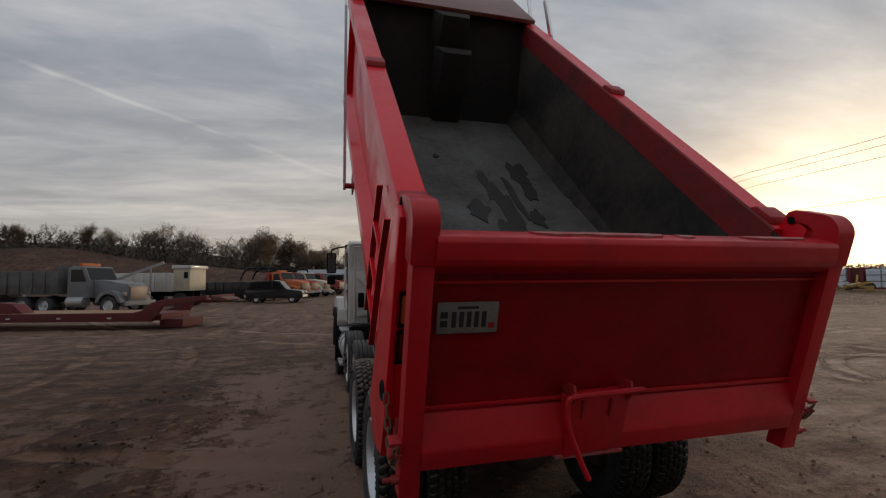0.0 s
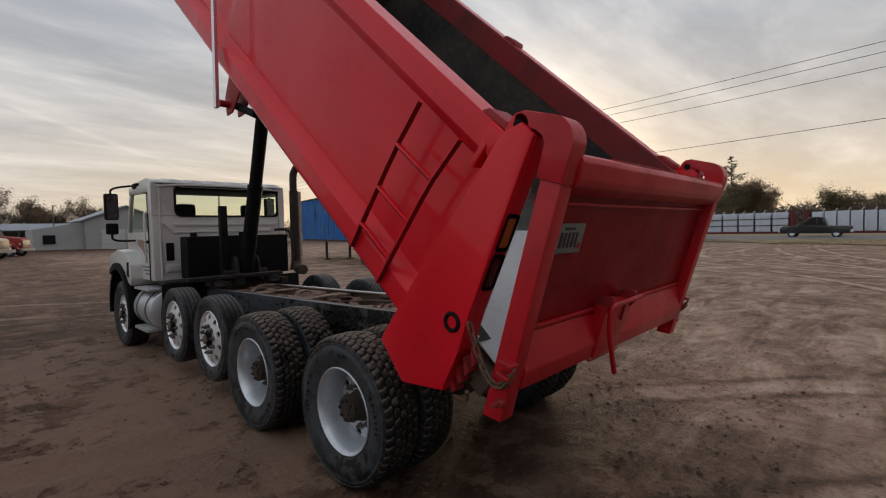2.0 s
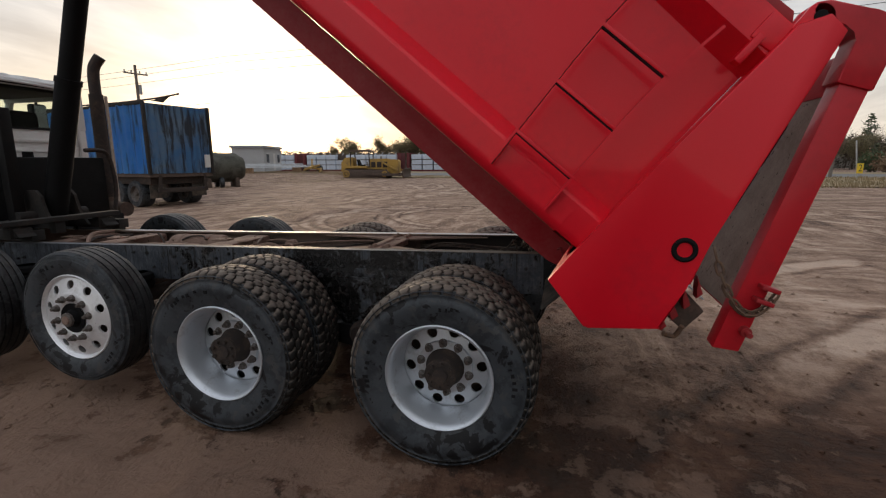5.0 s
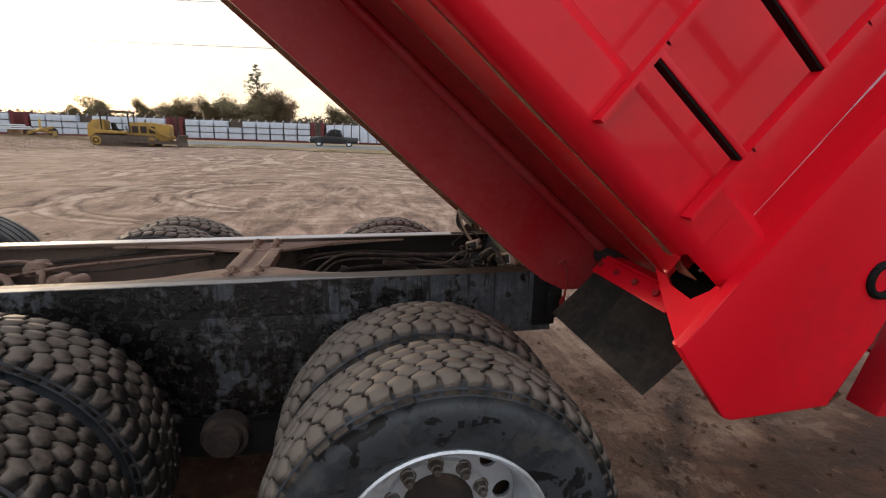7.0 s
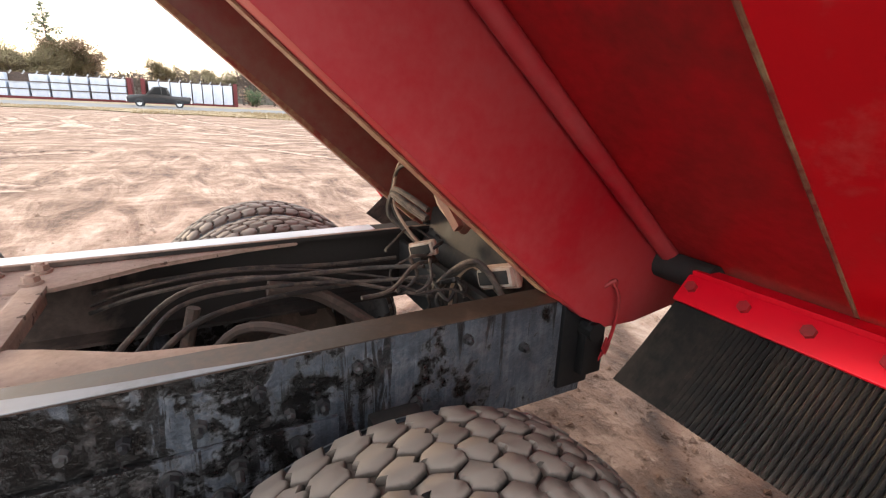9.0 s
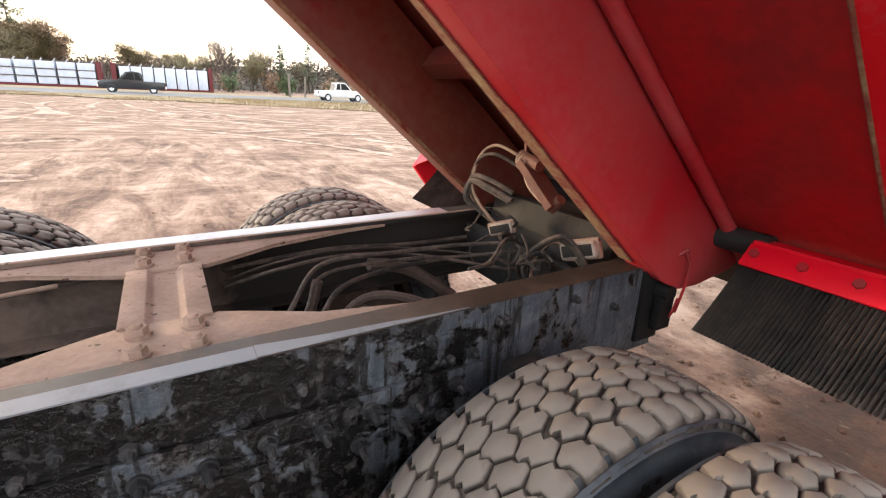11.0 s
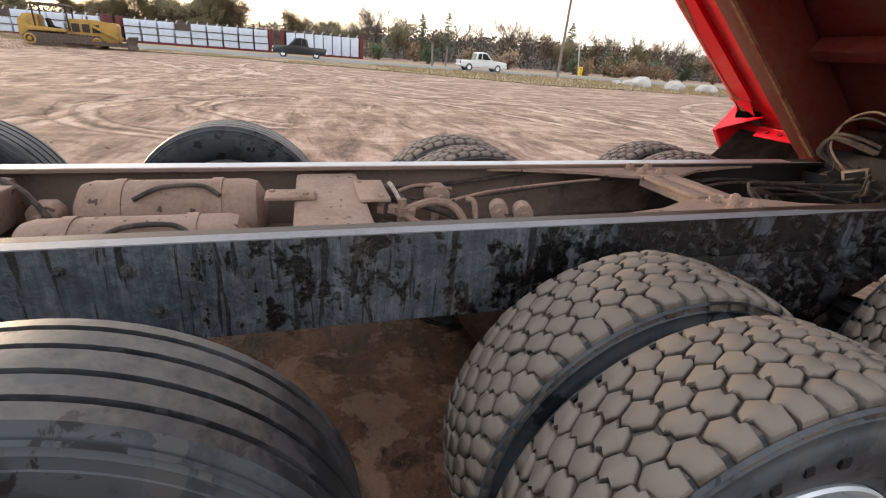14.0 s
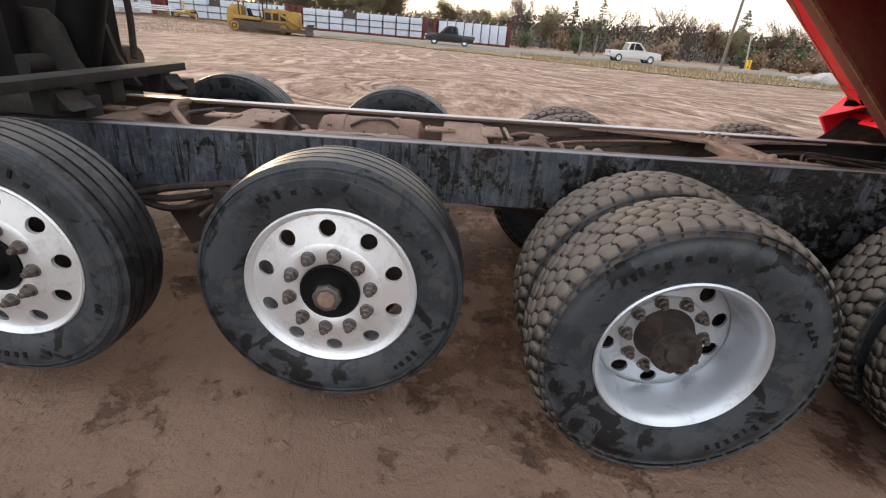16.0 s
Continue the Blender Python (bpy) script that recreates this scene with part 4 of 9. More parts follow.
def chassis():
    for s in (-1, 1):
        bm = bmesh.new()
        w, h, f, t = 0.430, 0.268, 0.088, 0.011
        outline = [(w, 0), (w, -h), (w - f, -h), (w - f, -h + t), (w - t, -h + t), (w - t, -t), (w - f, -t), (w - f, 0)]
        prism(bm, [(s * x, z) for x, z in outline], -0.585, 7.3, "y", 0.0, RAKE)
        bm.normal_update()
        for face in bm.faces:
            mid = face.calc_center_median()
            if abs(mid.x) < w - 0.004 and abs(mid.y - 3.3) < 3.5:
                face.material_index = 1
        part("frame_rail", bm, [FRAME, DUST_RAIL], truck, "black frame rail with flaking paint", 20)
        bm = bmesh.new()  # worn top of the flange
        wide = 0.046 if s < 0 else 0.074
        prism(bm, [(s * (w - 0.001), 0.003), (s * (w - wide), 0.003), (s * (w - wide), -0.002), (s * (w - 0.001), -0.002)], 0.56 if s < 0 else -0.3, 4.2, "y", 0, RAKE)
        if s < 0:
            prism(bm, [(s * (w - 0.003), 0.10), (s * (w - 0.0015), 0.559), (s * (w - wide), 0.559), (s * (w - wide + 0.008), 0.50), (s * (w - 0.029), 0.43), (s * (w - 0.020), 0.30), (s * (w - 0.010), 0.21)], 0.0005, 0.0042, "z", 0, RAKE)
        part("rail_edge", bm, EDGE if s < 0 else EDGE_BRIGHT, truck, "rail flange worn to bright metal", 20)
        bm = bmesh.new()
        prism(bm, [(s * (w - wide), 0.0025), (s * (w - f + 0.002), 0.0025), (s * (w - f + 0.002), -0.002), (s * (w - wide), -0.002)], -0.58, 4.2, "y", 0, RAKE)
        if s < 0:
            prism(bm, [(s * (w - 0.001), 0.0025), (s * (w - wide), 0.0025), (s * (w - wide), -0.002), (s * (w - 0.001), -0.002)], -0.58, 0.56, "y", 0, RAKE)
        part("rail_flange", bm, DUST if s > 0 else GREASE, truck, "greasy dust-covered rail flange", 20)
        for k in range(42):  # bolts on the web
            bm = bmesh.new()
            y = -0.40 + 0.128 * k + random.uniform(-0.05, 0.05) if k < 36 else random.uniform(-0.35, 1.5)
            z = random.choice((-0.05, -0.09, -0.13, -0.17, -0.22)) + random.uniform(-0.01, 0.01)
            if 0.04 < y < 1.33:
                z = max(z, -0.115)
            m = RAKE @ Matrix.Translation((s * w, y, z))
            big = random.uniform(0.85, 1.25)
            rod(bm, (0, 0, 0), (s * 0.013, 0, 0), 0.0135 * big, 6, 0.012 * big, 0, m)
            rod(bm, (s * 0.013, 0, 0), (s * 0.023 * big, 0, -0.002), 0.008, 6, 0.0065, 0, m)
            part("frame_bolt", bm, CRUST, truck, "", 20)
        # reinforcement plate of the rear suspension, with rows of bolts
        bm = bmesh.new()
        prism(bm, [(0.06, -0.14), (1.32, -0.12), (1.30, -0.262), (1.02, -0.42), (0.92, -0.55), (0.44, -0.55), (0.34, -0.42), (0.06, -0.262)], s * (w + 0.002), s * (w + 0.016), "x", 0.004, RAKE)
        part("suspension_plate", bm, FRAME, truck, "bolted black suspension hanger plate", 20)
        bm = bmesh.new()
        prism(bm, [(0.46, -0.186), (1.005, -0.186), (0.99, -0.37), (0.90, -0.425), (0.885, -0.525), (0.61, -0.525), (0.52, -0.37)], s * (w + 0.015), s * (w + 0.030), "x", 0.006, RAKE)
        prism(bm, [(0.53, -0.205), (0.945, -0.205), (0.935, -0.34), (0.57, -0.34)], s * (w + 0.029), s * (w + 0.036), "x", 0.003, RAKE)
        part("saddle_plate", bm, FRAME, truck, "black cast saddle plate", 20)
        bm = bmesh.new()
        lathe(bm, [(0.0, 0.0), (0.0, 0.062), (0.012, 0.070), (0.030, 0.070), (0.034, 0.088), (0.075, 0.092), (0.10, 0.085)], 24, Matrix.Translation((s * (w + 0.14), 0.745, 0.445)) @ Matrix.Rotation(math.pi if s > 0 else 0, 4, "Z"))
        part("saddle_bush", bm, HUB_DIRT, truck, "", 40)
        for k in range(22):
            bm = bmesh.new()
            y, z = 0.14 + 0.105 * (k % 11) + 0.03 * (k // 11), -0.175 - 0.066 * (k // 11) - 0.012 * (k % 2)
            m = RAKE @ Matrix.Translation((s * (w + 0.016), y, z))
            rod(bm, (0, 0, 0), (s * 0.005, 0, 0), 0.019, 12, None, 0, m)
            rod(bm, (s * 0.005, 0, 0), (s * 0.020, 0, 0), 0.0145, 6, None, 0, m)
            rod(bm, (s * 0.020, 0, 0), (s * 0.044, 0, -0.004), 0.0085, 8, 0.007, 0, m)
            part("suspension_bolt", bm, CRUST, truck, "", 20)
        # rear shackle bracket
        bm = bmesh.new()
        prism(bm, [(-0.05, -0.16), (0.06, -0.16), (0.06, -0.22), (0.03, -0.33), (-0.03, -0.33), (-0.06, -0.22)], s * (w + 0.004), s * (w + 0.05), "x", 0.008, RAKE @ Matrix.Translation((0, -0.06, 0)))
        rod(bm, (s * (w + 0.0), -0.06, -0.27), (s * (w + 0.09), -0.06, -0.27), 0.03, 12, None, 0, RAKE)
        part("spring_bracket", bm, BLACK_DUSTY, truck, "", 30)
        # rear end bracket with ragged gussets
        bm = bmesh.new()
        box(bm, s * (w - 0.085), s * (w + 0.012), -0.60, -0.50, -0.24, 0.012, 0.006, RAKE)
        box(bm, s * (w + 0.012), s * (w + 0.040), -0.615, -0.55, -0.20, -0.05, 0.006, RAKE)
        rod(bm, (s * (w - 0.06), -0.57, -0.075), (s * (w + 0.055), -0.57, -0.075), 0.024, 10, None, 0, RAKE)
        part("hinge_bracket", bm, BLACK, truck, "", 30)
        # equalising beam, axle seats, air bags
        bm = bmesh.new()
        prism(bm, [(-0.02, 0.46), (0.10, 0.40), (0.55, 0.34), (0.82, 0.34), (1.27, 0.40), (1.40, 0.46), (1.40, 0.53), (1.25, 0.52), (0.69, 0.47), (0.12, 0.52), (-0.02, 0.53)], s * 0.42, s * 0.50, "x", 0.012)
        part("equalizer_beam", bm, BLACK, truck, "", 30)
        for y in (0.0, 1.375):
            bm = bmesh.new()
            lathe(bm, [(0.025 * k, 0.055 + 0.014 * (k % 2)) for k in range(7)], 20, Matrix.Translation((s * 0.50, y + 0.25, 0.56)) @ Matrix.Rotation(-math.pi / 2, 4, "Y"))
            part("rubber_spring", bm, PLASTIC, truck, "", 30)

    # cross members between the rails
    bm = bmesh.new()
    for s in (-1, 1):
        fan = [(s * 0.342, -0.02), (s * 0.342, 1.46), (s * 0.328, 1.30), (s * 0.27, 1.02), (s * 0.19, 0.86), (s * 0.165, 0.80), (s * 0.165, 0.60), (s * 0.19, 0.545), (s * 0.27, 0.40), (s * 0.328, 0.14)]
        prism(bm, fan if s > 0 else fan[::-1], -0.024, -0.012, "z", 0.002, RAKE)
    prism(bm, [(0.612, -0.022), (0.612, -0.006), (0.662, -0.006), (0.676, -0.018), (0.728, -0.018), (0.742, -0.006), (0.792, -0.006), (0.792, -0.022)], -0.175, 0.175, "x", 0.003, RAKE)
    box(bm, -0.175, 0.175, 0.620, 0.628, -0.055, -0.023, 0, RAKE), box(bm, -0.175, 0.175, 0.776, 0.784, -0.055, -0.023, 0, RAKE)
    part("cross_member", bm, DUST, truck, "dusty gusseted cross member", 30)
    for x in (-0.305, -0.212, 0.212, 0.305):
        for y in (0.652, 0.752):
            bm = bmesh.new()
            m = RAKE @ Matrix.Translation((x + random.uniform(-0.004, 0.004), y, -0.012))
            rod(bm, (0, 0, -0.002), (0, 0, 0.007), 0.026, 14, 0.025, 0, m)
            rod(bm, (0, 0, 0.007), (0, 0, 0.021), 0.0205, 6, 0.019, 0, m)
            rod(bm, (0, 0, 0.021), (0, 0, 0.027), 0.011, 10, 0.009, 0, m)
            part("cross_bolt", bm, DUST, truck, "", 20)
    for y0, y1, z1 in ((2.03, 2.27, -0.020), (3.20, 3.42, -0.018), (3.78, 3.98, -0.018)):
        bm = bmesh.new()
        box(bm, -0.345, 0.345, y0, y1, z1 - 0.16, z1, 0.024, RAKE)
        cross = part("cross_member", bm, DUST, truck, "dusty chipped box cross member", 30)
        for xa, xb, ya, yb in ((-0.085, 0.165, y0 - 0.075, y0 + 0.03), (-0.04, 0.06, y1 - 0.07, y1 + 0.09)):
            bm = bmesh.new()
            box(bm, xa, xb, ya, yb, z1 + 0.001, z1 + 0.013, 0.004, RAKE)
            for px, py in ((xa + 0.03, ya + 0.03), (xb - 0.03, yb - 0.02)):
                rod(bm, (px, py, z1 + 0.012), (px, py, z1 + 0.020), 0.010, 6, None, 0, RAKE)
            part("cover_plate", bm, DUST, cross, "bolted cover plate", 30)
    for y in (-0.40,):
        bm = bmesh.new()
        box(bm, -0.35, 0.35, y - 0.01, y + 0.01, -0.24, -0.045, 0.003, RAKE)
        box(bm, -0.35, 0.35, y - 0.10, y, -0.24, -0.228, 0.003, RAKE)
        part("rear_plate", bm, BLACK_DUSTY, truck, "", 30)
    bm = bmesh.new()  # tail tube that carries the box pivots
    rod(bm, (-0.345, -0.545, 0.985), (0.345, -0.545, 0.985), 0.062, 18)
    box(bm, -0.345, 0.345, -0.585, -0.565, 0.80, 1.00, 0.004)
    part("pivot_tube", bm, BLACK_DUSTY, truck, "greasy dark pivot tube between the rails", 30)
    bm = bmesh.new()  # casting that ties the rail ends together
    prism(bm, [(-0.60, 1.00), (-0.60, 1.10), (-0.57, 1.135), (-0.52, 1.135), (-0.50, 1.00)], -0.30, 0.34, "x", 0.008)
    part("hinge_casting", bm, BLACK_DUSTY, truck, "greasy dark hinge casting", 30)
    # air tanks lying along the frame
    for x, y0, y1, z in ((0.175, 2.37, 2.97, -0.112), (-0.115, 2.40, 3.02, -0.146)):
        bm = bmesh.new()
        R = 0.112
        lathe(bm, [(0, 0.0), (0.006, R * 0.55), (0.03, R * 0.92), (0.06, R), (y1 - y0 - 0.06, R), (y1 - y0 - 0.03, R * 0.92), (y1 - y0 - 0.006, R * 0.55), (y1 - y0, 0.0)], 32,
              RAKE @ Matrix.Translation((x, y0, z)) @ Matrix.Rotation(math.pi / 2, 4, "Z"))
        tank = part("air_tank", bm, DUST, truck, "dust-coated air tank", 40)
        for y in (y0 + 0.14, y1 - 0.16):
            bm = bmesh.new()
            lathe(bm, [(0, R + 0.001), (0, R + 0.005), (0.035, R + 0.005), (0.035, R + 0.001)], 32, RAKE @ Matrix.Translation((x, y, z)) @ Matrix.Rotation(math.pi / 2, 4, "Z"))
            part("strap", bm, DUST, tank, "", 40)
        bm = bmesh.new()
        top = Vector((x - 0.085, 0, z + 0.085))
        hose(bm, [RAKE @ (top + Vector(q)) for q in ((-0.02, y0 + 0.14, 0.0), (0.015, y0 + 0.20, 0.025), (0.012, y0 + 0.32, 0.022), (-0.02, y0 + 0.40, -0.01))], 0.008)
        part("drain_line", bm, HOSE, tank, "", 40)
    # drive axles, lift axles, prop shaft
    for y in (0.0, 1.375):
        bm = bmesh.new()
        rod(bm, (-0.62, y, 0.505), (0.62, y, 0.505), 0.085, 20)
        bmesh.ops.create_uvsphere(bm, u_segments=24, v_segments=14, radius=0.24, matrix=Matrix.Translation((0.05, y + 0.03, 0.52)) @ Matrix.Diagonal((0.9, 1.0, 1.0, 1)))
        rod(bm, (0.05, y, 0.55), (0.05, y + 0.36, 0.60), 0.10, 18, 0.06)
        part("drive_axle", bm, DUST_DARK, truck, "", 40)
    for y in LIFT_Y:
        bm = bmesh.new()
        rod(bm, (-0.82, y, 0.606), (0.82, y, 0.606), 0.06, 16)
        for s in (-1, 1):
            sweep_box(bm, (s * 0.52, y, 0.62), (s * 0.52, y + 0.62, 0.66), 0.07, 0.09)
            sweep_box(bm, (s * 0.40, y + 0.62, 0.66), (s * 0.52, y + 0.62, 0.66), 0.10, 0.13)
        part("lift_axle", bm, HUB_DIRT, truck, "", 30)
        for s in (-1, 1):
            bm = bmesh.new()
            lathe(bm, [(0, 0.07), (0.015, 0.105), (0.05, 0.115), (0.07, 0.105), (0.09, 0.115), (0.125, 0.105), (0.14, 0.07)], 24, Matrix.Translation((s * 0.56, y + 0.02, 0.66)) @ Matrix.Rotation(-math.pi / 2, 4, "Y"))
            part("air_bag", bm, PLASTIC, truck, "", 40)
            bm = bmesh.new()
            rod(bm, (s * 0.47, y - 0.02, 0.50), (s * 0.66, y + 0.26, 0.62), 0.018, 8)
            rod(bm, (s * 0.44, y + 0.46, 0.55), (s * 0.62, y + 0.02, 0.50), 0.032, 10)
            part("torque_rod", bm, DUST_DARK, truck, "", 30)
    for s in (-1, 1):  # hanger arm, stays and hoses between the lift axles
        bm = bmesh.new()
        sweep_box(bm, (s * 0.355, 2.92, 0.765), (s * 0.355, 3.50, 0.47), 0.11, 0.19)
        part("hanger_arm", bm, DUST_DARK, truck, "brown dirt-caked hanger arm", 30)
        bm = bmesh.new()
        rod(bm, (s * 0.43, 2.86, 0.66), (s * 0.47, 3.42, 0.40), 0.027, 10)
        part("stay_rod", bm, DUST_DARK, truck, "", 30)
        bm = bmesh.new()
        rod(bm, (s * 0.448, 3.17, 0.755), (s * 0.475, 3.36, 0.575), 0.014, 8)
        part("shock_rod", bm, DUST_DARK, truck, "", 30)
        for k in range(3):
            bm = bmesh.new()
            hose(bm, [(s * 0.41, 3.12, 0.745 - 0.03 * k), (s * 0.45, 3.25, 0.735 - 0.035 * k), (s * 0.47, 3.50, 0.70 - 0.05 * k), (s * 0.44, 3.70, 0.64)], 0.017, 8, 5)
            part("air_hose", bm, HUB_DIRT, truck, "", 40)
    bm = bmesh.new()
    rod(bm, (0.05, 1.74, 0.60), (0.0, 4.6, 0.78), 0.05, 16)
    part("prop_shaft", bm, DUST_DARK, truck, "", 30)
    bm = bmesh.new()
    rod(bm, (-1.0, 6.15, 0.50), (1.0, 6.15, 0.50), 0.06, 14)
    part("front_axle", bm, BLACK, truck, "", 30)


chassis()


def plumbing():
    """Air lines, cables and valves lying between the rails."""
    runs = [
        ([(-0.20, 0.50, 0.90), (-0.10, 0.42, 0.98), (0.05, 0.30, 1.02), (0.12, 0.05, 1.00), (0.14, -0.20, 0.99), (0.02, -0.34, 1.02)], 0.007, HOSE),
        ([(-0.22, 0.48, 0.88), (-0.14, 0.40, 0.97), (0.02, 0.30, 1.00), (0.10, 0.02, 0.98), (0.10, -0.2, 0.96), (-0.02, -0.36, 1.0)], 0.006, HOSE),
        ([(-0.24, 0.46, 0.86), (-0.18, 0.38, 0.95), (-0.02, 0.26, 0.97), (0.16, 0.0, 0.93), (0.2, -0.3, 0.92)], 0.008, HOSE),
        ([(0.36, 2.0, 0.90), (0.37, 1.6, 0.93), (0.36, 1.2, 0.99), (0.35, 0.9, 1.00)], 0.009, HOSE),
        ([(0.35, 2.0, 0.86), (0.34, 1.5, 0.88), (0.33, 1.0, 0.95), (0.33, 0.82, 0.96)], 0.007, HOSE),
        ([(0.30, 0.55, 0.95), (0.32, 0.2, 0.97), (0.33, -0.1, 0.95), (0.30, -0.36, 0.96)], 0.008, HOSE),
        ([(-0.05, 1.90, 0.945), (-0.02, 1.80, 0.965), (-0.02, 1.72, 0.95), (-0.06, 1.68, 0.90), (-0.09, 1.66, 0.80)], 0.015, DUST),
        ([(0.06, 1.64, 0.95), (0.045, 1.615, 0.945), (0.02, 1.61, 0.90), (0.0, 1.60, 0.78)], 0.012, DUST),
        ([(0.09, 1.935, 1.005), (0.06, 1.925, 0.995), (-0.03, 1.91, 0.965)], 0.008, LAMP_BODY),
        ([(-0.07, 1.90, 0.93), (-0.12, 1.84, 0.90), (-0.18, 1.78, 0.86)], 0.014, DUST),
        ([(-0.02, 1.97, 0.90), (-0.06, 1.93, 0.88), (-0.14, 1.92, 0.84)], 0.009, HOSE),
        ([(-0.03, 1.98, 0.89), (-0.08, 1.95, 0.86), (-0.17, 1.95, 0.82)], 0.009, HOSE),
        ([(0.10, 1.90, 0.97), (0.17, 1.80, 0.975), (0.20, 1.66, 0.95)], 0.007, DUST),
        ([(0.02, 1.76, 0.94), (0.10, 1.55, 0.965), (0.17, 1.23, 0.982), (0.24, 0.95, 0.985)], 0.006, DUST),
        ([(0.05, 1.76, 0.935), (0.12, 1.55, 0.955), (0.19, 1.23, 0.975), (0.25, 0.95, 0.980)], 0.006, DUST),
        ([(0.14, 0.35, 0.72), (0.12, 0.32, 0.86), (0.12, 0.30, 0.94)], 0.018, DUST_DARK),
        ([(0.02, 0.34, 0.74), (-0.02, 0.2, 0.92), (-0.10, 0.02, 0.90), (-0.14, -0.12, 0.80)], 0.014, DUST_DARK),
        ([(0.2, 0.1, 0.94), (0.2, -0.05, 0.90), (0.16, -0.22, 0.78)], 0.024, DUST_DARK),
        ([(0.16, 3.05, 0.86), (0.2, 3.12, 0.94), (0.24, 3.2, 0.97)], 0.010, HOSE),
        ([(-0.25, 3.50, 0.90), (-0.1, 3.58, 0.96), (0.1, 3.60, 0.95), (0.28, 3.55, 0.94)], 0.012, HOSE),
        ([(-0.28, 3.45, 0.92), (-0.05, 3.66, 0.99), (0.22, 3.72, 0.98)], 0.018, DUST),
        ([(0.30, 2.00, 0.93), (0.18, 1.92, 0.96), (0.02, 1.88, 0.94), (-0.12, 1.90, 0.88)], 0.010, HOSE),
        ([(0.26, 1.95, 0.90), (0.12, 1.85, 0.92), (0.0, 1.70, 0.90), (-0.05, 1.55, 0.82)], 0.012, HOSE),
    ]
    for points, r, mat in runs:
        bm = bmesh.new()
        hose(bm, points, r)
        part("air_line", bm, mat, truck, "dusty air line between the rails", 40)
    # torque rod eyes and clevis over the forward axle
    for a, b, eye in (((-0.06, 1.47, 0.70), (0.005, 1.525, 0.925), 0.034), ((0.06, 1.38, 0.78), (-0.03, 1.44, 0.925), 0.036)):
        bm = bmesh.new()
        rod(bm, a, b, 0.022, 14, 0.026)
        rod(bm, (b[0] - 0.036, b[1] + 0.01, b[2]), (b[0] + 0.036, b[1] - 0.01, b[2]), eye, 22)
        rod(bm, (b[0] - 0.058, b[1] + 0.015, b[2]), (b[0] + 0.058, b[1] - 0.015, b[2]), 0.016, 10)
        part("torque_rod", bm, DUST, truck, "dust-covered torque rod eye", 40)
    bm = bmesh.new()  # brass tee with its unions
    rod(bm, (-0.035, 1.955, 0.945), (-0.065, 1.865, 0.940), 0.020, 6)
    rod(bm, (-0.05, 1.91, 0.90), (-0.05, 1.91, 0.985), 0.016, 6), rod(bm, (-0.05, 1.91, 0.93), (-0.05, 1.91, 0.958), 0.028, 12)
    rod(bm, (-0.03, 1.965, 0.945), (-0.02, 1.985, 0.945), 0.026, 6)
    part("pipe_tee", bm, DUST, truck, "dusty pipe tee with hose unions", 30)
    for x, y, z in ((0.20, 1.72, 0.90), (0.22, 3.08, 0.83)):
        bm = bmesh.new()
        prism(bm, [(y - 0.045, z), (y + 0.045, z), (y + 0.05, z + 0.04), (y + 0.025, z + 0.07), (y - 0.025, z + 0.07), (y - 0.05, z + 0.04)], x - 0.04, x + 0.04, "x", 0.012)
        rod(bm, (x - 0.08, y, z + 0.03), (x + 0.08, y, z + 0.03), 0.014, 10)
        rod(bm, (x, y, z - 0.12), (x, y, z), 0.018, 10)
        part("brake_valve", bm, DUST, truck, "dust-covered brake valve", 40)
    bm = bmesh.new()
    box(bm, -0.26, -0.08, 1.80, 1.90, 0.775, 0.805, 0.006, Matrix.Rotation(0.05, 4, "X"))
    part("wood_block", bm, WOOD, truck, "loose pale timber block", 30)
    # tail wiring, pivot sensor and two work lamps at the frame's end
    for x, y, z, turn, big in ((0.07, -0.36, 1.060, 0.5, 0.85), (-0.235, -0.445, 1.062, 0.25, 1.15)):
        m = Matrix.Translation((x, y, z)) @ Matrix.Rotation(turn, 4, "Z") @ Matrix.Rotation(0.35, 4, "Y") @ Matrix.Scale(big, 4)
        bm = bmesh.new()
        box(bm, -0.056, 0.056, -0.022, 0.022, -0.024, 0.024, 0.011, m)
        lamp = part("work_lamp", bm, LAMP_BODY, truck, "dusty cream work lamp", 40)
        bm = bmesh.new()
        box(bm, -0.062, 0.062, -0.009, 0.009, -0.030, 0.030, 0.008, m)
        part("lamp_rim", bm, DUST, lamp, "", 40)
        bm = bmesh.new()
        box(bm, -0.046, 0.046, 0.021, 0.025, -0.016, 0.016, 0.002, m)
        part("lamp_face", bm, BLACK_DUSTY, lamp, "", 30)
    # rusty latch plate hung from a cord, with tan rope wound round its head
    bm = bmesh.new()
    head, foot = Vector((-0.055, -0.332, 1.318)), Vector((-0.190, -0.358, 1.195))
    sweep_box(bm, head, foot, 0.070, 0.026)
    rod(bm, head + Vector((0.02, 0.0, 0.015)), head + Vector((-0.075, 0.0, -0.005)), 0.020, 12)
    rod(bm, foot + Vector((0.02, 0, -0.01)), foot + Vector((-0.02, 0, 0.03)), 0.017, 10)
    latch = part("hanging_latch", bm, CYLINDER, truck, "rusty latch plate hung on a cord", 40)
    bm = bmesh.new()
    for k in range(4):
        ring = [head + Vector((0.006 - 0.011 * k + 0.004 * math.cos(a), 0.026 * math.cos(a), 0.026 * math.sin(a) - 0.004 * k)) for a in [2 * math.pi * i / 12 for i in range(13)]]
        hose(bm, ring, 0.0055, 6, 1, None, 0, False)
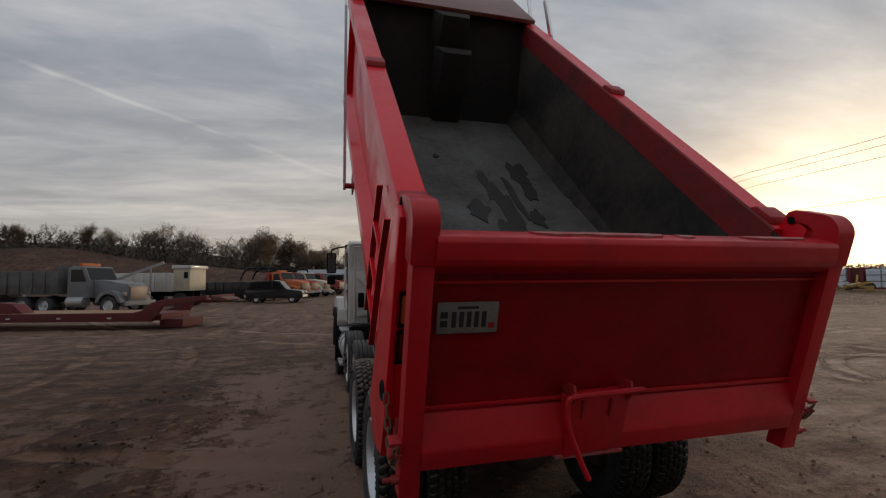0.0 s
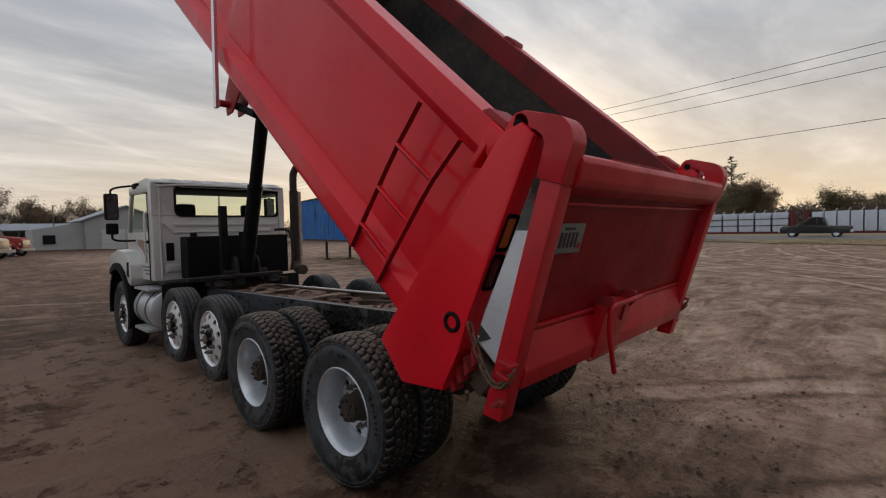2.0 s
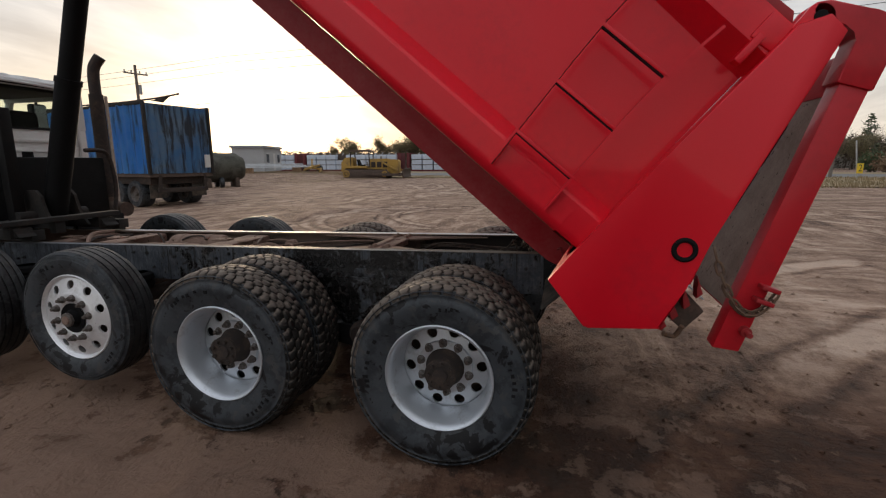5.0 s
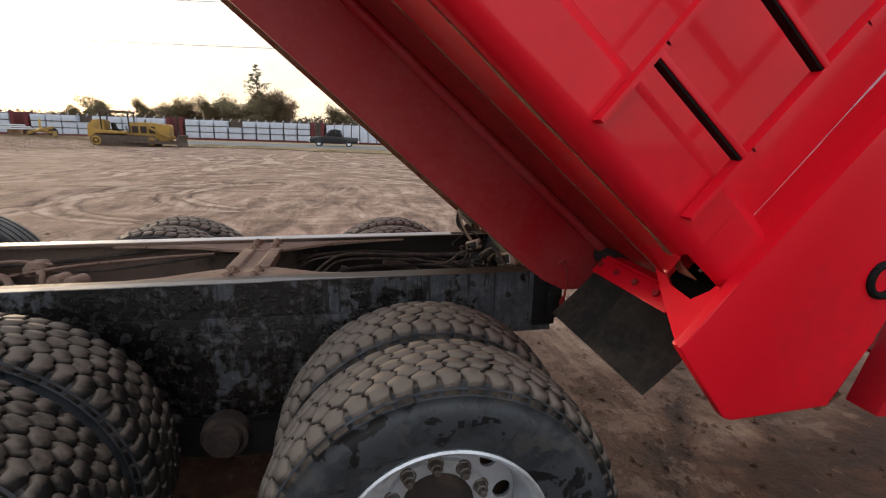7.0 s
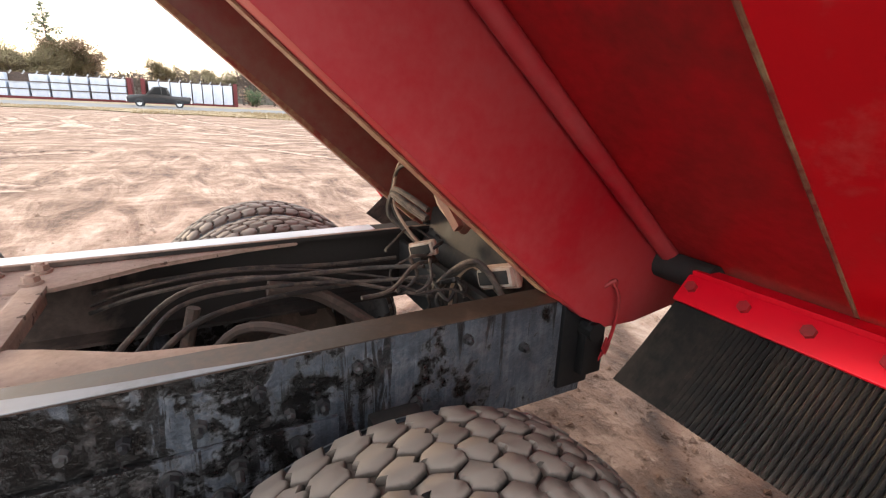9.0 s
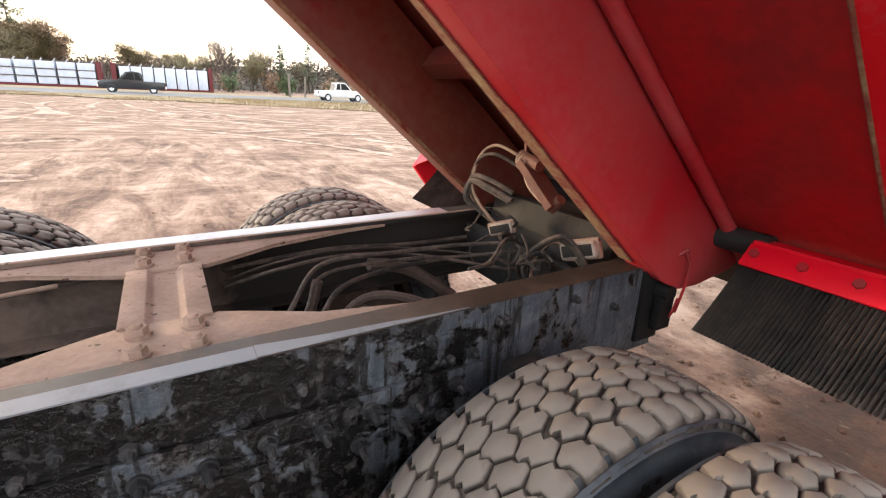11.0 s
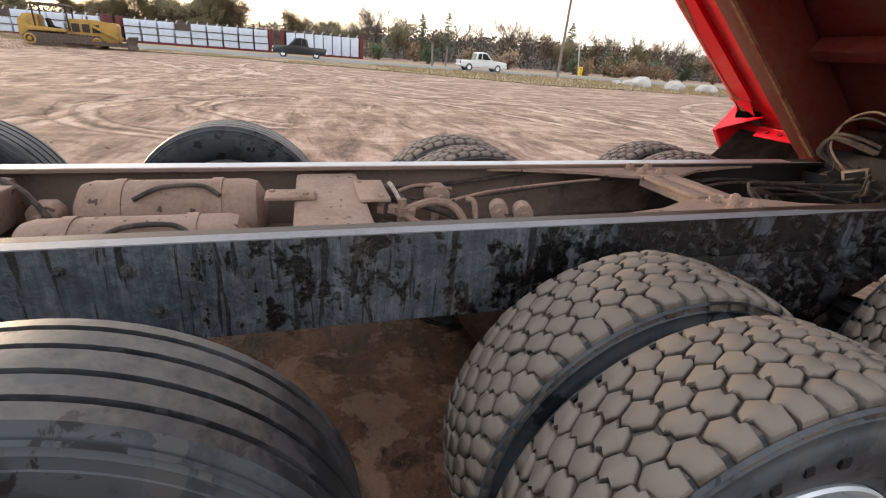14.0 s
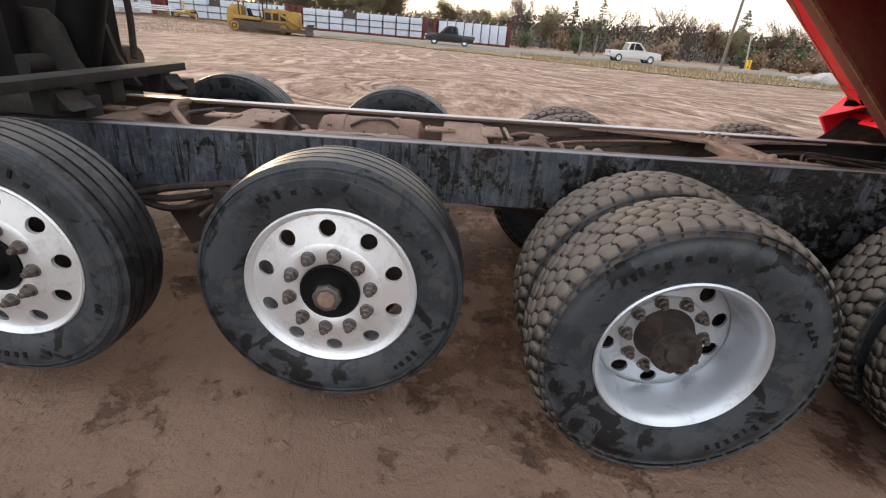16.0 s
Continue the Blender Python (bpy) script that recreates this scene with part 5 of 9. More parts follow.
    hose(bm, [head + Vector((0.0, 0, 0.02)), head + Vector((0.012, 0, 0.09)), head + Vector((0.030, 0.0, 0.17))], 0.0035, 6, 4)
    hose(bm, [head + Vector((-0.01, 0.01, -0.02)), head + Vector((-0.05, 0.015, -0.07)), head + Vector((-0.10, 0.0, -0.11))], 0.008, 6, 4)
    part("rope", bm, WIRE, latch, "tan rope wound round the latch", 40)
    for dx, dz, r, mat in ((0, 0, 0.0055, WIRE), (0.012, -0.03, 0.006, HOSE), (0.03, -0.12, 0.009, HOSE), (0.035, -0.145, 0.010, HOSE), (0.05, -0.155, 0.007, HOSE)):
        bm = bmesh.new()
        hose(bm, [(-0.045 + dx, -0.33, 1.325 + dz), (0.06 + dx, -0.30, 1.355 + dz), (0.16 + dx, -0.30, 1.30 + dz * 0.6), (0.20 + dx, -0.31, 1.18 + dz * 0.3), (0.15 + dx, -0.35, 1.09), (0.08, -0.40, 1.02), (0.02, -0.42, 0.93)], r)
        part("cable", bm, mat, truck, "loose looped cable", 40)
    rng = random.Random(17)
    for k in range(11):  # loose thin wiring in the tail of the frame
        bm = bmesh.new()
        x, y = rng.uniform(-0.26, 0.20), rng.uniform(-0.44, -0.30)
        pts = [Vector((x, y, rng.uniform(0.98, 1.07)))]
        for _ in range(4):
            pts.append(pts[-1] + Vector((rng.uniform(-0.07, 0.07), rng.uniform(-0.05, 0.10), rng.uniform(-0.07, 0.045))))
        hose(bm, pts, rng.uniform(0.003, 0.006), 6, 5)
        part("cable", bm, rng.choice((HOSE, HUB_DIRT, HUB_DIRT, HOSE, BLACK_DUSTY)), truck, "", 40)
    for k in range(2):  # bundled lines that sag along the hollow of the frame
        bm = bmesh.new()
        z = 0.985 - 0.012 * k
        hose(bm, [(0.26 - 0.02 * k, 0.55, z - 0.06), (0.20 - 0.03 * k, 0.42, z), (0.22 - 0.025 * k, 0.20, z + 0.012), (0.20 - 0.04 * k, -0.05, z - 0.005), (0.05 - 0.02 * k, -0.30, z - 0.02 - 0.02 * (k % 3)), (-0.02, -0.40, z - 0.05)], 0.0045 + 0.002 * (k % 3), 6, 6)
        part("air_line", bm, HOSE if k % 3 else HUB_DIRT, truck, "", 40)
    for k in range(5):
        bm = bmesh.new()
        a = (-0.22 - 0.02 * k, -0.45, 1.02 - 0.01 * k)
        hose(bm, [a, (-0.14 - 0.02 * k, -0.42 + 0.01 * k, 1.06 + 0.012 * k), (-0.10, -0.40 + 0.02 * k, 1.0), (-0.11 + 0.02 * k, -0.38, 0.90)], 0.007)
        part("cable", bm, WIRE if k == 1 else HOSE, truck, "", 40)
    bm = bmesh.new()
    hose(bm, [(-0.480, -0.600, 1.115), (-0.492, -0.618, 1.075), (-0.488, -0.622, 1.00), (-0.478, -0.615, 0.93), (-0.455, -0.600, 0.875), (-0.440, -0.590, 0.885)], 0.0045)
    hose(bm, [(-0.470, -0.585, 1.10), (-0.485, -0.605, 1.118), (-0.480, -0.612, 1.10)], 0.006)
    prism(bm, [(-0.628, 0.945), (-0.612, 0.965), (-0.600, 0.935), (-0.616, 0.915)], -0.482, -0.478, "x", 0)
    part("red_tie_strap", bm, RED_DULL, truck, "frayed red strap at the frame end", 40)


plumbing()

# ---- the raised dump box ----
XL, XR = -1.25, 1.18
TOP = lambda u: 1.222 + 0.045 * u
U_FRONT = 4.62


def dump_box():
    body = thing("dump_box", "", "")
    body.parent = truck
    tagged(body, "glossy red steel dump box tipped up")
    for s, X in ((-1, XL), (1, XR)):
        o = lambda d: X - s * d  # d: inwards from the outer face
        # pressed side sheet with shallow creases
        bm = bmesh.new()
        nu, nv = 60, 16
        grid = []
        for i in range(nu + 1):
            u = -0.02 + (U_FRONT + 0.01) * i / nu
            row = []
            for j in range(nv + 1):
                v = 0.235 + (TOP(u) - 0.20 - 0.235) * j / nv
                dent = 0.010 * noise.noise((u * 1.3, v * 1.6, 3 + s))
                for cu, depth in ((3.55, 0.030), (4.25, 0.022)):
                    dent += depth * math.exp(-((u - cu + 0.10 * math.sin(v * 4)) / 0.07) ** 2) * math.sin(math.pi * j / nv)
                row.append(bm.verts.new((o(0.105 + dent), u, v)))
            grid.append(row)
        for i in range(nu):
            for j in range(nv):
                bm.faces.new((grid[i][j], grid[i + 1][j], grid[i + 1][j + 1], grid[i][j + 1]))
        bm.transform(BED)
        part("side_panel", bm, RED, body, "glossy red side sheet with creases", 60)
        bm = bmesh.new()
        prism(bm, [(o(0.006), 0.052), (o(0.001), 0.066), (o(0.0), 0.076), (o(0.0), 0.086), (o(0.0), 0.185), (o(0.015), 0.205), (o(0.11), 0.262), (o(0.20), 0.262), (o(0.20), 0.018), (o(0.075), 0.018), (o(0.065), 0.018), (o(0.053), 0.0195), (o(0.036), 0.024), (o(0.018), 0.035)][::s], 0.13, U_FRONT + 0.03, "y", 0.0, BED)
        prism(bm, [(o(0.006), 0.052), (o(0.0), 0.076), (o(0.0), 0.185), (o(0.015), 0.205), (o(0.11), 0.262), (o(0.20), 0.262), (o(0.20), 0.10), (o(0.034), 0.10), (o(0.026), 0.031), (o(0.018), 0.035)][::s], -0.02, 0.131, "y", 0.0, BED)
        bm.normal_update()
        for face in bm.faces:
            mid = BED.inverted() @ face.calc_center_median()
            if mid.z < 0.0185 and abs(mid.x) < abs(o(0.075)):
                face.material_index = 1
        part("side_sill", bm, [RED, RED_SHEET], body, "red folded lower sill", 30)
        bm = bmesh.new()  # primer showing along the fold
        rows = []
        for k in range(61):
            u = 0.02 + 3.9 * k / 60
            wide = 0.006 + 0.10 * max(0.0, noise.noise((u * 1.7, s, 2.2)) + 0.12) + 0.02 * noise.noise((u * 9, s, 5)) ** 2 + 0.05 * max(0.0, 1 - u / 0.25)
            rows.append([bm.verts.new(BED @ Vector((o(0.068), u, z))) for z in (0.0150, 0.0175)] + [bm.verts.new(BED @ Vector((o(0.068 + wide), u, z))) for z in (0.0175, 0.0158)])
        for p, q in zip(rows, rows[1:]):
            for i in range(4):
                bm.faces.new((p[i], p[(i + 1) % 4], q[(i + 1) % 4], q[i]))
        bm.faces.new(rows[0]), bm.faces.new(rows[-1][::-1])
        part("primer_edge", bm, RUST, body, "tan primer laid bare along the fold", 30)
        bm = bmesh.new()  # the top rail rises a little towards the front
        a, b = -0.03, U_FRONT
        sec = [(o(0.004), 0.0), (o(0.0), -0.012), (o(0.0), -0.135), (o(0.02), -0.150), (o(0.11), -0.225), (o(0.17), -0.225), (o(0.17), -0.012), (o(0.16), 0.0)]
        lo, hi = [bm.verts.new((x, a, TOP(a) + z)) for x, z in sec], [bm.verts.new((x, b, TOP(b) + z)) for x, z in sec]
        bm.faces.new(lo), bm.faces.new(hi[::-1])
        for i in range(len(sec)):
            j = (i + 1) % len(sec)
            bm.faces.new((lo[i], lo[j], hi[j], hi[i]))
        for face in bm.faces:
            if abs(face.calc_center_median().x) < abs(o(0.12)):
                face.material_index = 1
        bm.transform(BED)
        part("top_rail", bm, [RED, RED_SCUFF_SHADE], body, "red boxed top rail with scuffs", 30)
        # lugs on the rail for a side board
        for u in (2.15, 0.10):
            bm = bmesh.new()
            prism(bm, [(u - 0.09, 0.0), (u - 0.06, 0.035), (u + 0.06, 0.035), (u + 0.10, 0.0)], o(0.01), o(0.16), "x", 0.005, BED @ Matrix.Translation((0, 0, TOP(u))))
            part("rail_lug", bm, RED_DULL, body, "", 30)
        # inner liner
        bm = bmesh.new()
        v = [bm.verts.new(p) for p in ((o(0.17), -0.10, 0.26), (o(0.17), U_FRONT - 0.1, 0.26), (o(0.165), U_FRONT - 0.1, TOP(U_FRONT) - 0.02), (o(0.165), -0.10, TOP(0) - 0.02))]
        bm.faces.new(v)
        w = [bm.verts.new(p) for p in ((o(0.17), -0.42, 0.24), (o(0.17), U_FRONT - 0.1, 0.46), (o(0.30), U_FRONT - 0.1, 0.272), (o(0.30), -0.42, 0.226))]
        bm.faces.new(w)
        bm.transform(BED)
        part("side_liner", bm, LINER_SIDE, body, "dark blotched inner side sheet", 0)
        # rear corner post: outer plate, hollow body behind it, folded wing at the foot
        bm = bmesh.new()
        post = [(0.004, -0.160), (-0.262, -0.214), (-0.285, -0.205), (-0.505, 0.008), (-0.440, 0.22), (-0.452, 0.245), (-0.380, 0.430), (-0.149, 1.302), (-0.060, 1.312), (0.0, 1.215), (0.006, 0.6), (0.006, 0.05)]
        prism(bm, post[::s], o(-0.034), o(0.004), "x", 0.011, BED)
        body_line = [(-0.499, 0.012), (-0.434, 0.22), (-0.446, 0.245), (-0.375, 0.430), (-0.146, 1.296), (-0.060, 1.306), (-0.004, 1.212), (0.001, 0.6), (0.001, 0.10), (-0.02, 0.03)]
        prism(bm, body_line[::s], o(0.003), o(0.10), "x", 0.006, BED)
        part("corner_post", bm, RED, body, "bright red rear corner post", 30)
        bm = bmesh.new()
        prism(bm, [(o(-0.024), 0.030), (o(-0.020), -0.158), (o(0.121), -0.077), (o(0.256), 0.007), (o(0.184), -0.004), (o(0.153), -0.021), (o(0.054), -0.034), (o(0.024), 0.008), (o(0.020), 0.028)][::s], -0.003, 0.004, "y", 0.0, BED)
        sweep_box(bm, BED @ Vector((o(0.06), -0.13, -0.005)), BED @ Vector((o(0.66), -0.13, -0.005)), 0.05, 0.055)
        part("post_wing", bm, RED, body, "red folded wing at the post foot", 30)
        bm = bmesh.new()  # black plug as painted shade of the hollow post, seen through the cut-away sill
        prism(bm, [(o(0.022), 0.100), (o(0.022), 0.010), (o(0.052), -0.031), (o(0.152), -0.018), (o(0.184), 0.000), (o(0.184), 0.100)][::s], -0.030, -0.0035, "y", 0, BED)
        part("post_opening", bm, HOLLOW_SHADE, body, "black plug painted as the shade inside the hollow post", 0)
        bm = bmesh.new()  # bent tongue left of the sill's bottom
        tongue = [BED @ Vector(p) for p in ((o(0.190), 0.118, 0.016), (o(0.030), 0.132, 0.016), (o(0.188), 0.006, -0.002))]
        low, top = [bm.verts.new(p) for p in tongue], [bm.verts.new(p + Vector((0, 0.002, 0.004))) for p in tongue]
        bm.faces.new(low), bm.faces.new(top[::-1])
        for i in range(3):
            bm.faces.new((low[i], top[i], top[(i + 1) % 3], low[(i + 1) % 3]))
        part("bent_tongue", bm, RED, body, "bright red tongue of bent sheet", 0)
        bm = bmesh.new()  # steel lining of the post's inner side
        prism(bm, [(-0.432, 0.235), (-0.374, 0.430), (-0.205, 1.070), (0.0, 1.070), (0.0, 0.235)][::s], o(0.098), o(0.108), "x", 0, BED)
        part("post_liner", bm, BARE_GREY, body, "dull grey steel lining of the post", 20)
        bm = bmesh.new()
        prism(bm, [(-0.500, 0.010), (-0.436, 0.220), (-0.430, 0.300), (0.0, 0.330), (0.0, 0.05), (-0.2, -0.02)][::s], o(0.100), o(0.112), "x", 0, BED)
        part("post_liner_foot", bm, BARE, body, "scoured bright steel at the post foot", 20)
        # pivot ring
        bm = bmesh.new()
        ring = []
        for k in range(28):
            a = 2 * math.pi * k / 28
            ring.append((o(-0.036), -0.325 + 0.043 * math.cos(a), 0.335 + 0.043 * math.sin(a)))
        hose(bm, ring + ring[:1], 0.011, 8, 1, BED, 0, False)
        part("pivot_ring", bm, PLASTIC, body, "black ring round a pin hole", 40)
        # lamps let into the post's rear edge
        for h, mat, name in ((0.86, AMBER, "marker_lamp"), (0.66, RED_LENS, "tail_lamp")):
            u = -0.380 + (h - 0.43) * 0.2652
            slope = BED @ Matrix.Translation((o(0.035), u, h)) @ Matrix.Rotation(-0.259, 4, "X")
            bm = bmesh.new()
            box(bm, -0.045, 0.045, -0.002, 0.010, -0.095, 0.095, 0.02, slope)
            tray = part("lamp_tray", bm, PLASTIC, body, "", 40)
            bm = bmesh.new()
            box(bm, -0.027, 0.027, -0.007, 0.006, -0.075, 0.075, 0.013, slope)
            part(name, bm, mat, tray, "amber oval marker lamp" if mat is AMBER else "dark red oval tail lamp", 40)
        # pin lugs at the top of the post
        bm = bmesh.new()
        eye = [(-0.042 + 0.052 * math.cos(radians(a)), 1.290 + 0.052 * math.sin(radians(a))) for a in range(-20, 216, 18)]
        for d in (0.000, 0.085):
            prism(bm, [(-0.125, 1.205), (0.005, 1.18)] + eye, o(d - 0.012), o(d + 0.012), "x", 0.004, BED)
        rod(bm, (o(-0.020), -0.042, 1.290), (o(0.11), -0.042, 1.290), 0.023, 16, None, 1, BED)
        part("hinge_lug", bm, [RED, PLASTIC], body, "", 30)
        bm = bmesh.new()  # bracket that locks the post to the rail
        box(bm, o(-0.012), o(0.09), -0.02, 0.10, 1.10, 1.215, 0.012, BED)
        box(bm, o(-0.020), o(0.06), 0.05, 0.085, 1.00, 1.13, 0.010, BED)
        part("post_bracket", bm, RED, body, "", 30)
        # latch ears at the foot
        bm = bmesh.new()
        for k in range(4):
            prism(bm, [(-0.47 - 0.012 * k, 0.02 + 0.075 * k), (-0.53, 0.00 + 0.07 * k), (-0.535, 0.035 + 0.07 * k), (-0.46, 0.065 + 0.075 * k)], o(0.015), o(0.085), "x", 0.004, BED)
        part("tail_latch", bm, RED_DULL, body, "", 30)
        bm = bmesh.new()
        hose(bm, [(o(0.02), -0.55, 0.0), (o(0.05), -0.60, 0.02), (o(0.03), -0.585, 0.08)], 0.012, 8, 6, BED)
        part("latch_hook", bm, CHAIN, body, "", 40)
        # long sill under the floor
        bm = bmesh.new()
        prism(bm, [(-0.115, -0.212), (-0.02, -0.236), (0.10, -0.238), (4.35, -0.238), (4.35, 0.05), (-0.32, 0.05), (-0.30, -0.02), (-0.19, -0.15)], s * 0.375, s * 0.475, "x", 0.008, BED)
        # right sill: shaded tone on its sides, lit tone on its bottom
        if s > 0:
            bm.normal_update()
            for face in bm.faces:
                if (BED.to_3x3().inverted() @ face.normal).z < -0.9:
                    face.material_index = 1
        part("long_sill", bm, [RED_UNDER] if s < 0 else [SHADED_UNDER, RED_SHEET], body, "red long sill under the box", 30)
        bm = bmesh.new()
        n = 90
        rows = []
        for k in range(n + 1):
            u = 0.06 + 4.29 * k / n
            a = (0.010 if s < 0 else -0.006) + 0.012 * max(0, noise.noise((u * 3, s, 4))) + (0.014 if u < 0.7 and s < 0 else 0.0)
            rows.append([bm.verts.new(BED @ Vector((s * x, u, v))) for x, v in ((0.372, -0.225), (0.372, -0.242), (0.392 + a, -0.2425), (0.392 + a, -0.2385), (0.376, -0.236))])
        for p, q in zip(rows, rows[1:]):
            for i in range(5):
                bm.faces.new((p[i], p[(i + 1) % 5], q[(i + 1) % 5], q[i]))
        bm.faces.new(rows[0]), bm.faces.new(rows[-1][::-1])
        part("wear_strip", bm, RUST, body, "chafed tan wear strip", 30)
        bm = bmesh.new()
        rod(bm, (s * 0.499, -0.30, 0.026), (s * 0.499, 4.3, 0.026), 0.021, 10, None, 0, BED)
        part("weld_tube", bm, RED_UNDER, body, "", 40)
        # sloped under-sheet between long sill and side sill, in painted shaded and lit tones
        for xa, xb, va, vb, mat, word in ((s * 0.475, o(0.37), 0.045, 0.040, RED_DEEP, "red underside sheet in a shaded tone"), (o(0.37), o(0.15), 0.036, 0.046, RED_SHEET, "spattered red underside sheet in a lit tone")):
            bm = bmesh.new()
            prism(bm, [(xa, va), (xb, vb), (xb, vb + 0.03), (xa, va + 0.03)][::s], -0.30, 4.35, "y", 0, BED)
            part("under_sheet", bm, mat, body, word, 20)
        bm = bmesh.new()
        rod(bm, (o(0.37), -0.2, 0.038), (o(0.37), 4.35, 0.038), 0.005, 8, None, 0, BED)
        part("rust_seam", bm, RUST, body, "rusty weld seam along the sill", 40)
        # mud flap of ribbed rubber on the hanger
        bm = bmesh.new()
        x0, x1 = o(0.045), s * 0.59
        n = 56
        line = []
        for k in range(n * 4 + 1):
            x = x0 + (x1 - x0) * k / (n * 4)
            line.append((x, (-0.107, -0.112, -0.107, -0.102)[k % 4]))
        rows = [[bm.verts.new((x, u + 0.02 * (j / 5) ** 2, -0.04 - 0.27 * j / 5)) for x, u in line] for j in range(6)]
        for p, q in zip(rows, rows[1:]):
            for k in range(len(line) - 1):
                bm.faces.new((p[k], p[k + 1], q[k + 1], q[k]))
        bmesh.ops.solidify(bm, geom=list(bm.faces), thickness=0.006)
        bm.transform(BED)
        flap = part("mud_flap", bm, FLAP, body, "ribbed black rubber mud flap", 0)
        bm = bmesh.new()
        box(bm, o(0.20), x1, -0.100, -0.088, -0.082, -0.012, 0.004, BED)
        part("flap_bar", bm, RED, flap, "red clamp bar", 30)
        for k in range(4):
            bm = bmesh.new()
            x = o(0.24) + (x1 - o(0.24)) * (0.10 + 0.28 * k)
            rod(bm, BED @ Vector((x, -0.088, -0.042)), BED @ Vector((x, -0.078, -0.042)), 0.013, 6)
            part("clamp_bolt", bm, RED_DULL, flap, "", 20)
        # pivot of the cover arm below the sill, and the arm
        bm = bmesh.new()
        prism(bm, [(2.62, 0.06), (2.90, 0.06), (2.86, -0.16), (2.74, -0.27), (2.66, -0.19)], o(0.02), o(0.035), "x", 0.004, BED)
        prism(bm, [(2.62, 0.06), (2.90, 0.06), (2.86, -0.16), (2.74, -0.27), (2.66, -0.19)], o(0.12), o(0.135), "x", 0.004, BED)
        rod(bm, (o(-0.06), 2.76, -0.17), (o(0.16), 2.76, -0.17), 0.030, 14, None, 0, BED)
        part("cover_arm_bracket", bm, RED_DULL, body, "red bracket of the cover arm", 30)
        bm = bmesh.new()
        rod(bm, (o(0.08), 2.76, -0.17), (o(0.08), 2.36, -0.03), 0.032, 12, None, 0, BED)
        part("spring_tube", bm, PLASTIC, body, "", 40)
        bm = bmesh.new()
        sweep_box(bm, (o(-0.055), 2.80, -0.24), (o(-0.055), 4.05, 1.38), 0.030, 0.055, BED)
        sweep_box(bm, (o(-0.055), 4.05, 1.38), (o(-0.03), 4.45, 1.72), 0.030, 0.055, BED)
        part("cover_arm", bm, CHROME, body, "bright aluminium cover arm", 20)
    # floor and front wall
    bm = bmesh.new()
    n, mrows = 40, 10
    grid = [[bm.verts.new((XL + 0.17 + (XR - XL - 0.34) * j / mrows, -0.62 + (4.55) * i / n,
                           0.222 + 0.028 * min(1, max(0, (-0.62 + 4.55 * i / n + 0.3) / 1.0)) + 0.004 * noise.noise((i * 0.7, j * 0.9, 1)))) for j in range(mrows + 1)] for i in range(n + 1)]
    for i in range(n):
        for j in range(mrows):
            bm.faces.new((grid[i][j], grid[i][j + 1], grid[i + 1][j + 1], grid[i + 1][j]))
    bmesh.ops.solidify(bm, geom=list(bm.faces), thickness=0.02)
    bm.transform(BED)
    part("box_floor", bm, LINER, body, "scoured grey steel floor with dark stains", 30)
    bm = bmesh.new()
    box(bm, XL + 0.10, XR - 0.10, -0.63, -0.10, 0.06, 0.19, 0.01, BED)
    part("tail_beam", bm, DUST_DARK, body, "", 30)
    bm = bmesh.new()
    prism(bm, [(-0.615, 0.222), (-0.30, 0.222), (0.45, 0.243), (0.45, 0.2485), (-0.30, 0.2285), (-0.615, 0.2285)], XL + 0.172, XR - 0.172, "x", 0, BED)
    part("tail_apron", bm, BARE_GREY, body, "scoured bright steel lip of the floor", 20)
    # dirt left on the floor: long wet smears that run down the slope
    for k, (cx, cu, wide, long) in enumerate(((0.07, 2.10, 0.055, 0.36), (0.52, 2.48, 0.10, 0.26), (0.16, 1.66, 0.075, 0.42), (0.30, 1.95, 0.035, 0.40), (-0.16, 1.66, 0.09, 0.16), (0.40, 1.55, 0.07, 0.15), (0.05, 1.38, 0.10, 0.14), (-0.35, 2.75, 0.03, 0.04), (0.50, 2.05, 0.07, 0.20))):
        bm = bmesh.new()
        pts = []
        for i in range(30):
            a = 2 * math.pi * i / 30
            f = 1 + 0.55 * noise.noise((2.1 * math.cos(a) + 5 * k, 2.1 * math.sin(a), 1.5)) + 0.2 * noise.noise((5 * math.cos(a) + 5 * k, 5 * math.sin(a), 4.5))
            pts.append((cx + wide * f * math.cos(a) + 0.10 * wide * math.sin(3 * a), cu + long * f * math.sin(a)))
        prism(bm, pts, 0.240, 0.2565 + 0.0004 * k, "z", 0, BED)
        part("floor_stain", bm, WET, body, "dark wet dirt on the floor", 30)
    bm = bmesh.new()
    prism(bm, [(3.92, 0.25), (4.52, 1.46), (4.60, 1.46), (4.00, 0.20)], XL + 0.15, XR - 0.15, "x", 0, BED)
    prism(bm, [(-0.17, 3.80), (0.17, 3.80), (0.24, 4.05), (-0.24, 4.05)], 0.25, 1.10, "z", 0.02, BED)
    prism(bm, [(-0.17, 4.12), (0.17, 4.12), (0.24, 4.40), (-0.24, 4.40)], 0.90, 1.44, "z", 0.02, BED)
    part("front_wall", bm, DARK_WALL, body, "dark front wall with the hoist housing", 30)
    bm = bmesh.new()
    box(bm, XL + 0.03, XR - 0.03, 4.58, 4.66, 0.03, TOP(4.6), 0.01, BED)
    part("front_panel", bm, RED, body, "", 30)
    bm = bmesh.new()
    prism(bm, [(4.40, TOP(4.5) + 0.01), (4.66, TOP(4.6) + 0.02), (6.1, TOP(4.6) + 0.16), (6.1, TOP(4.6) + 0.20), (4.40, TOP(4.5) + 0.06)], XL + 0.05, XR - 0.05, "x", 0.006, BED)
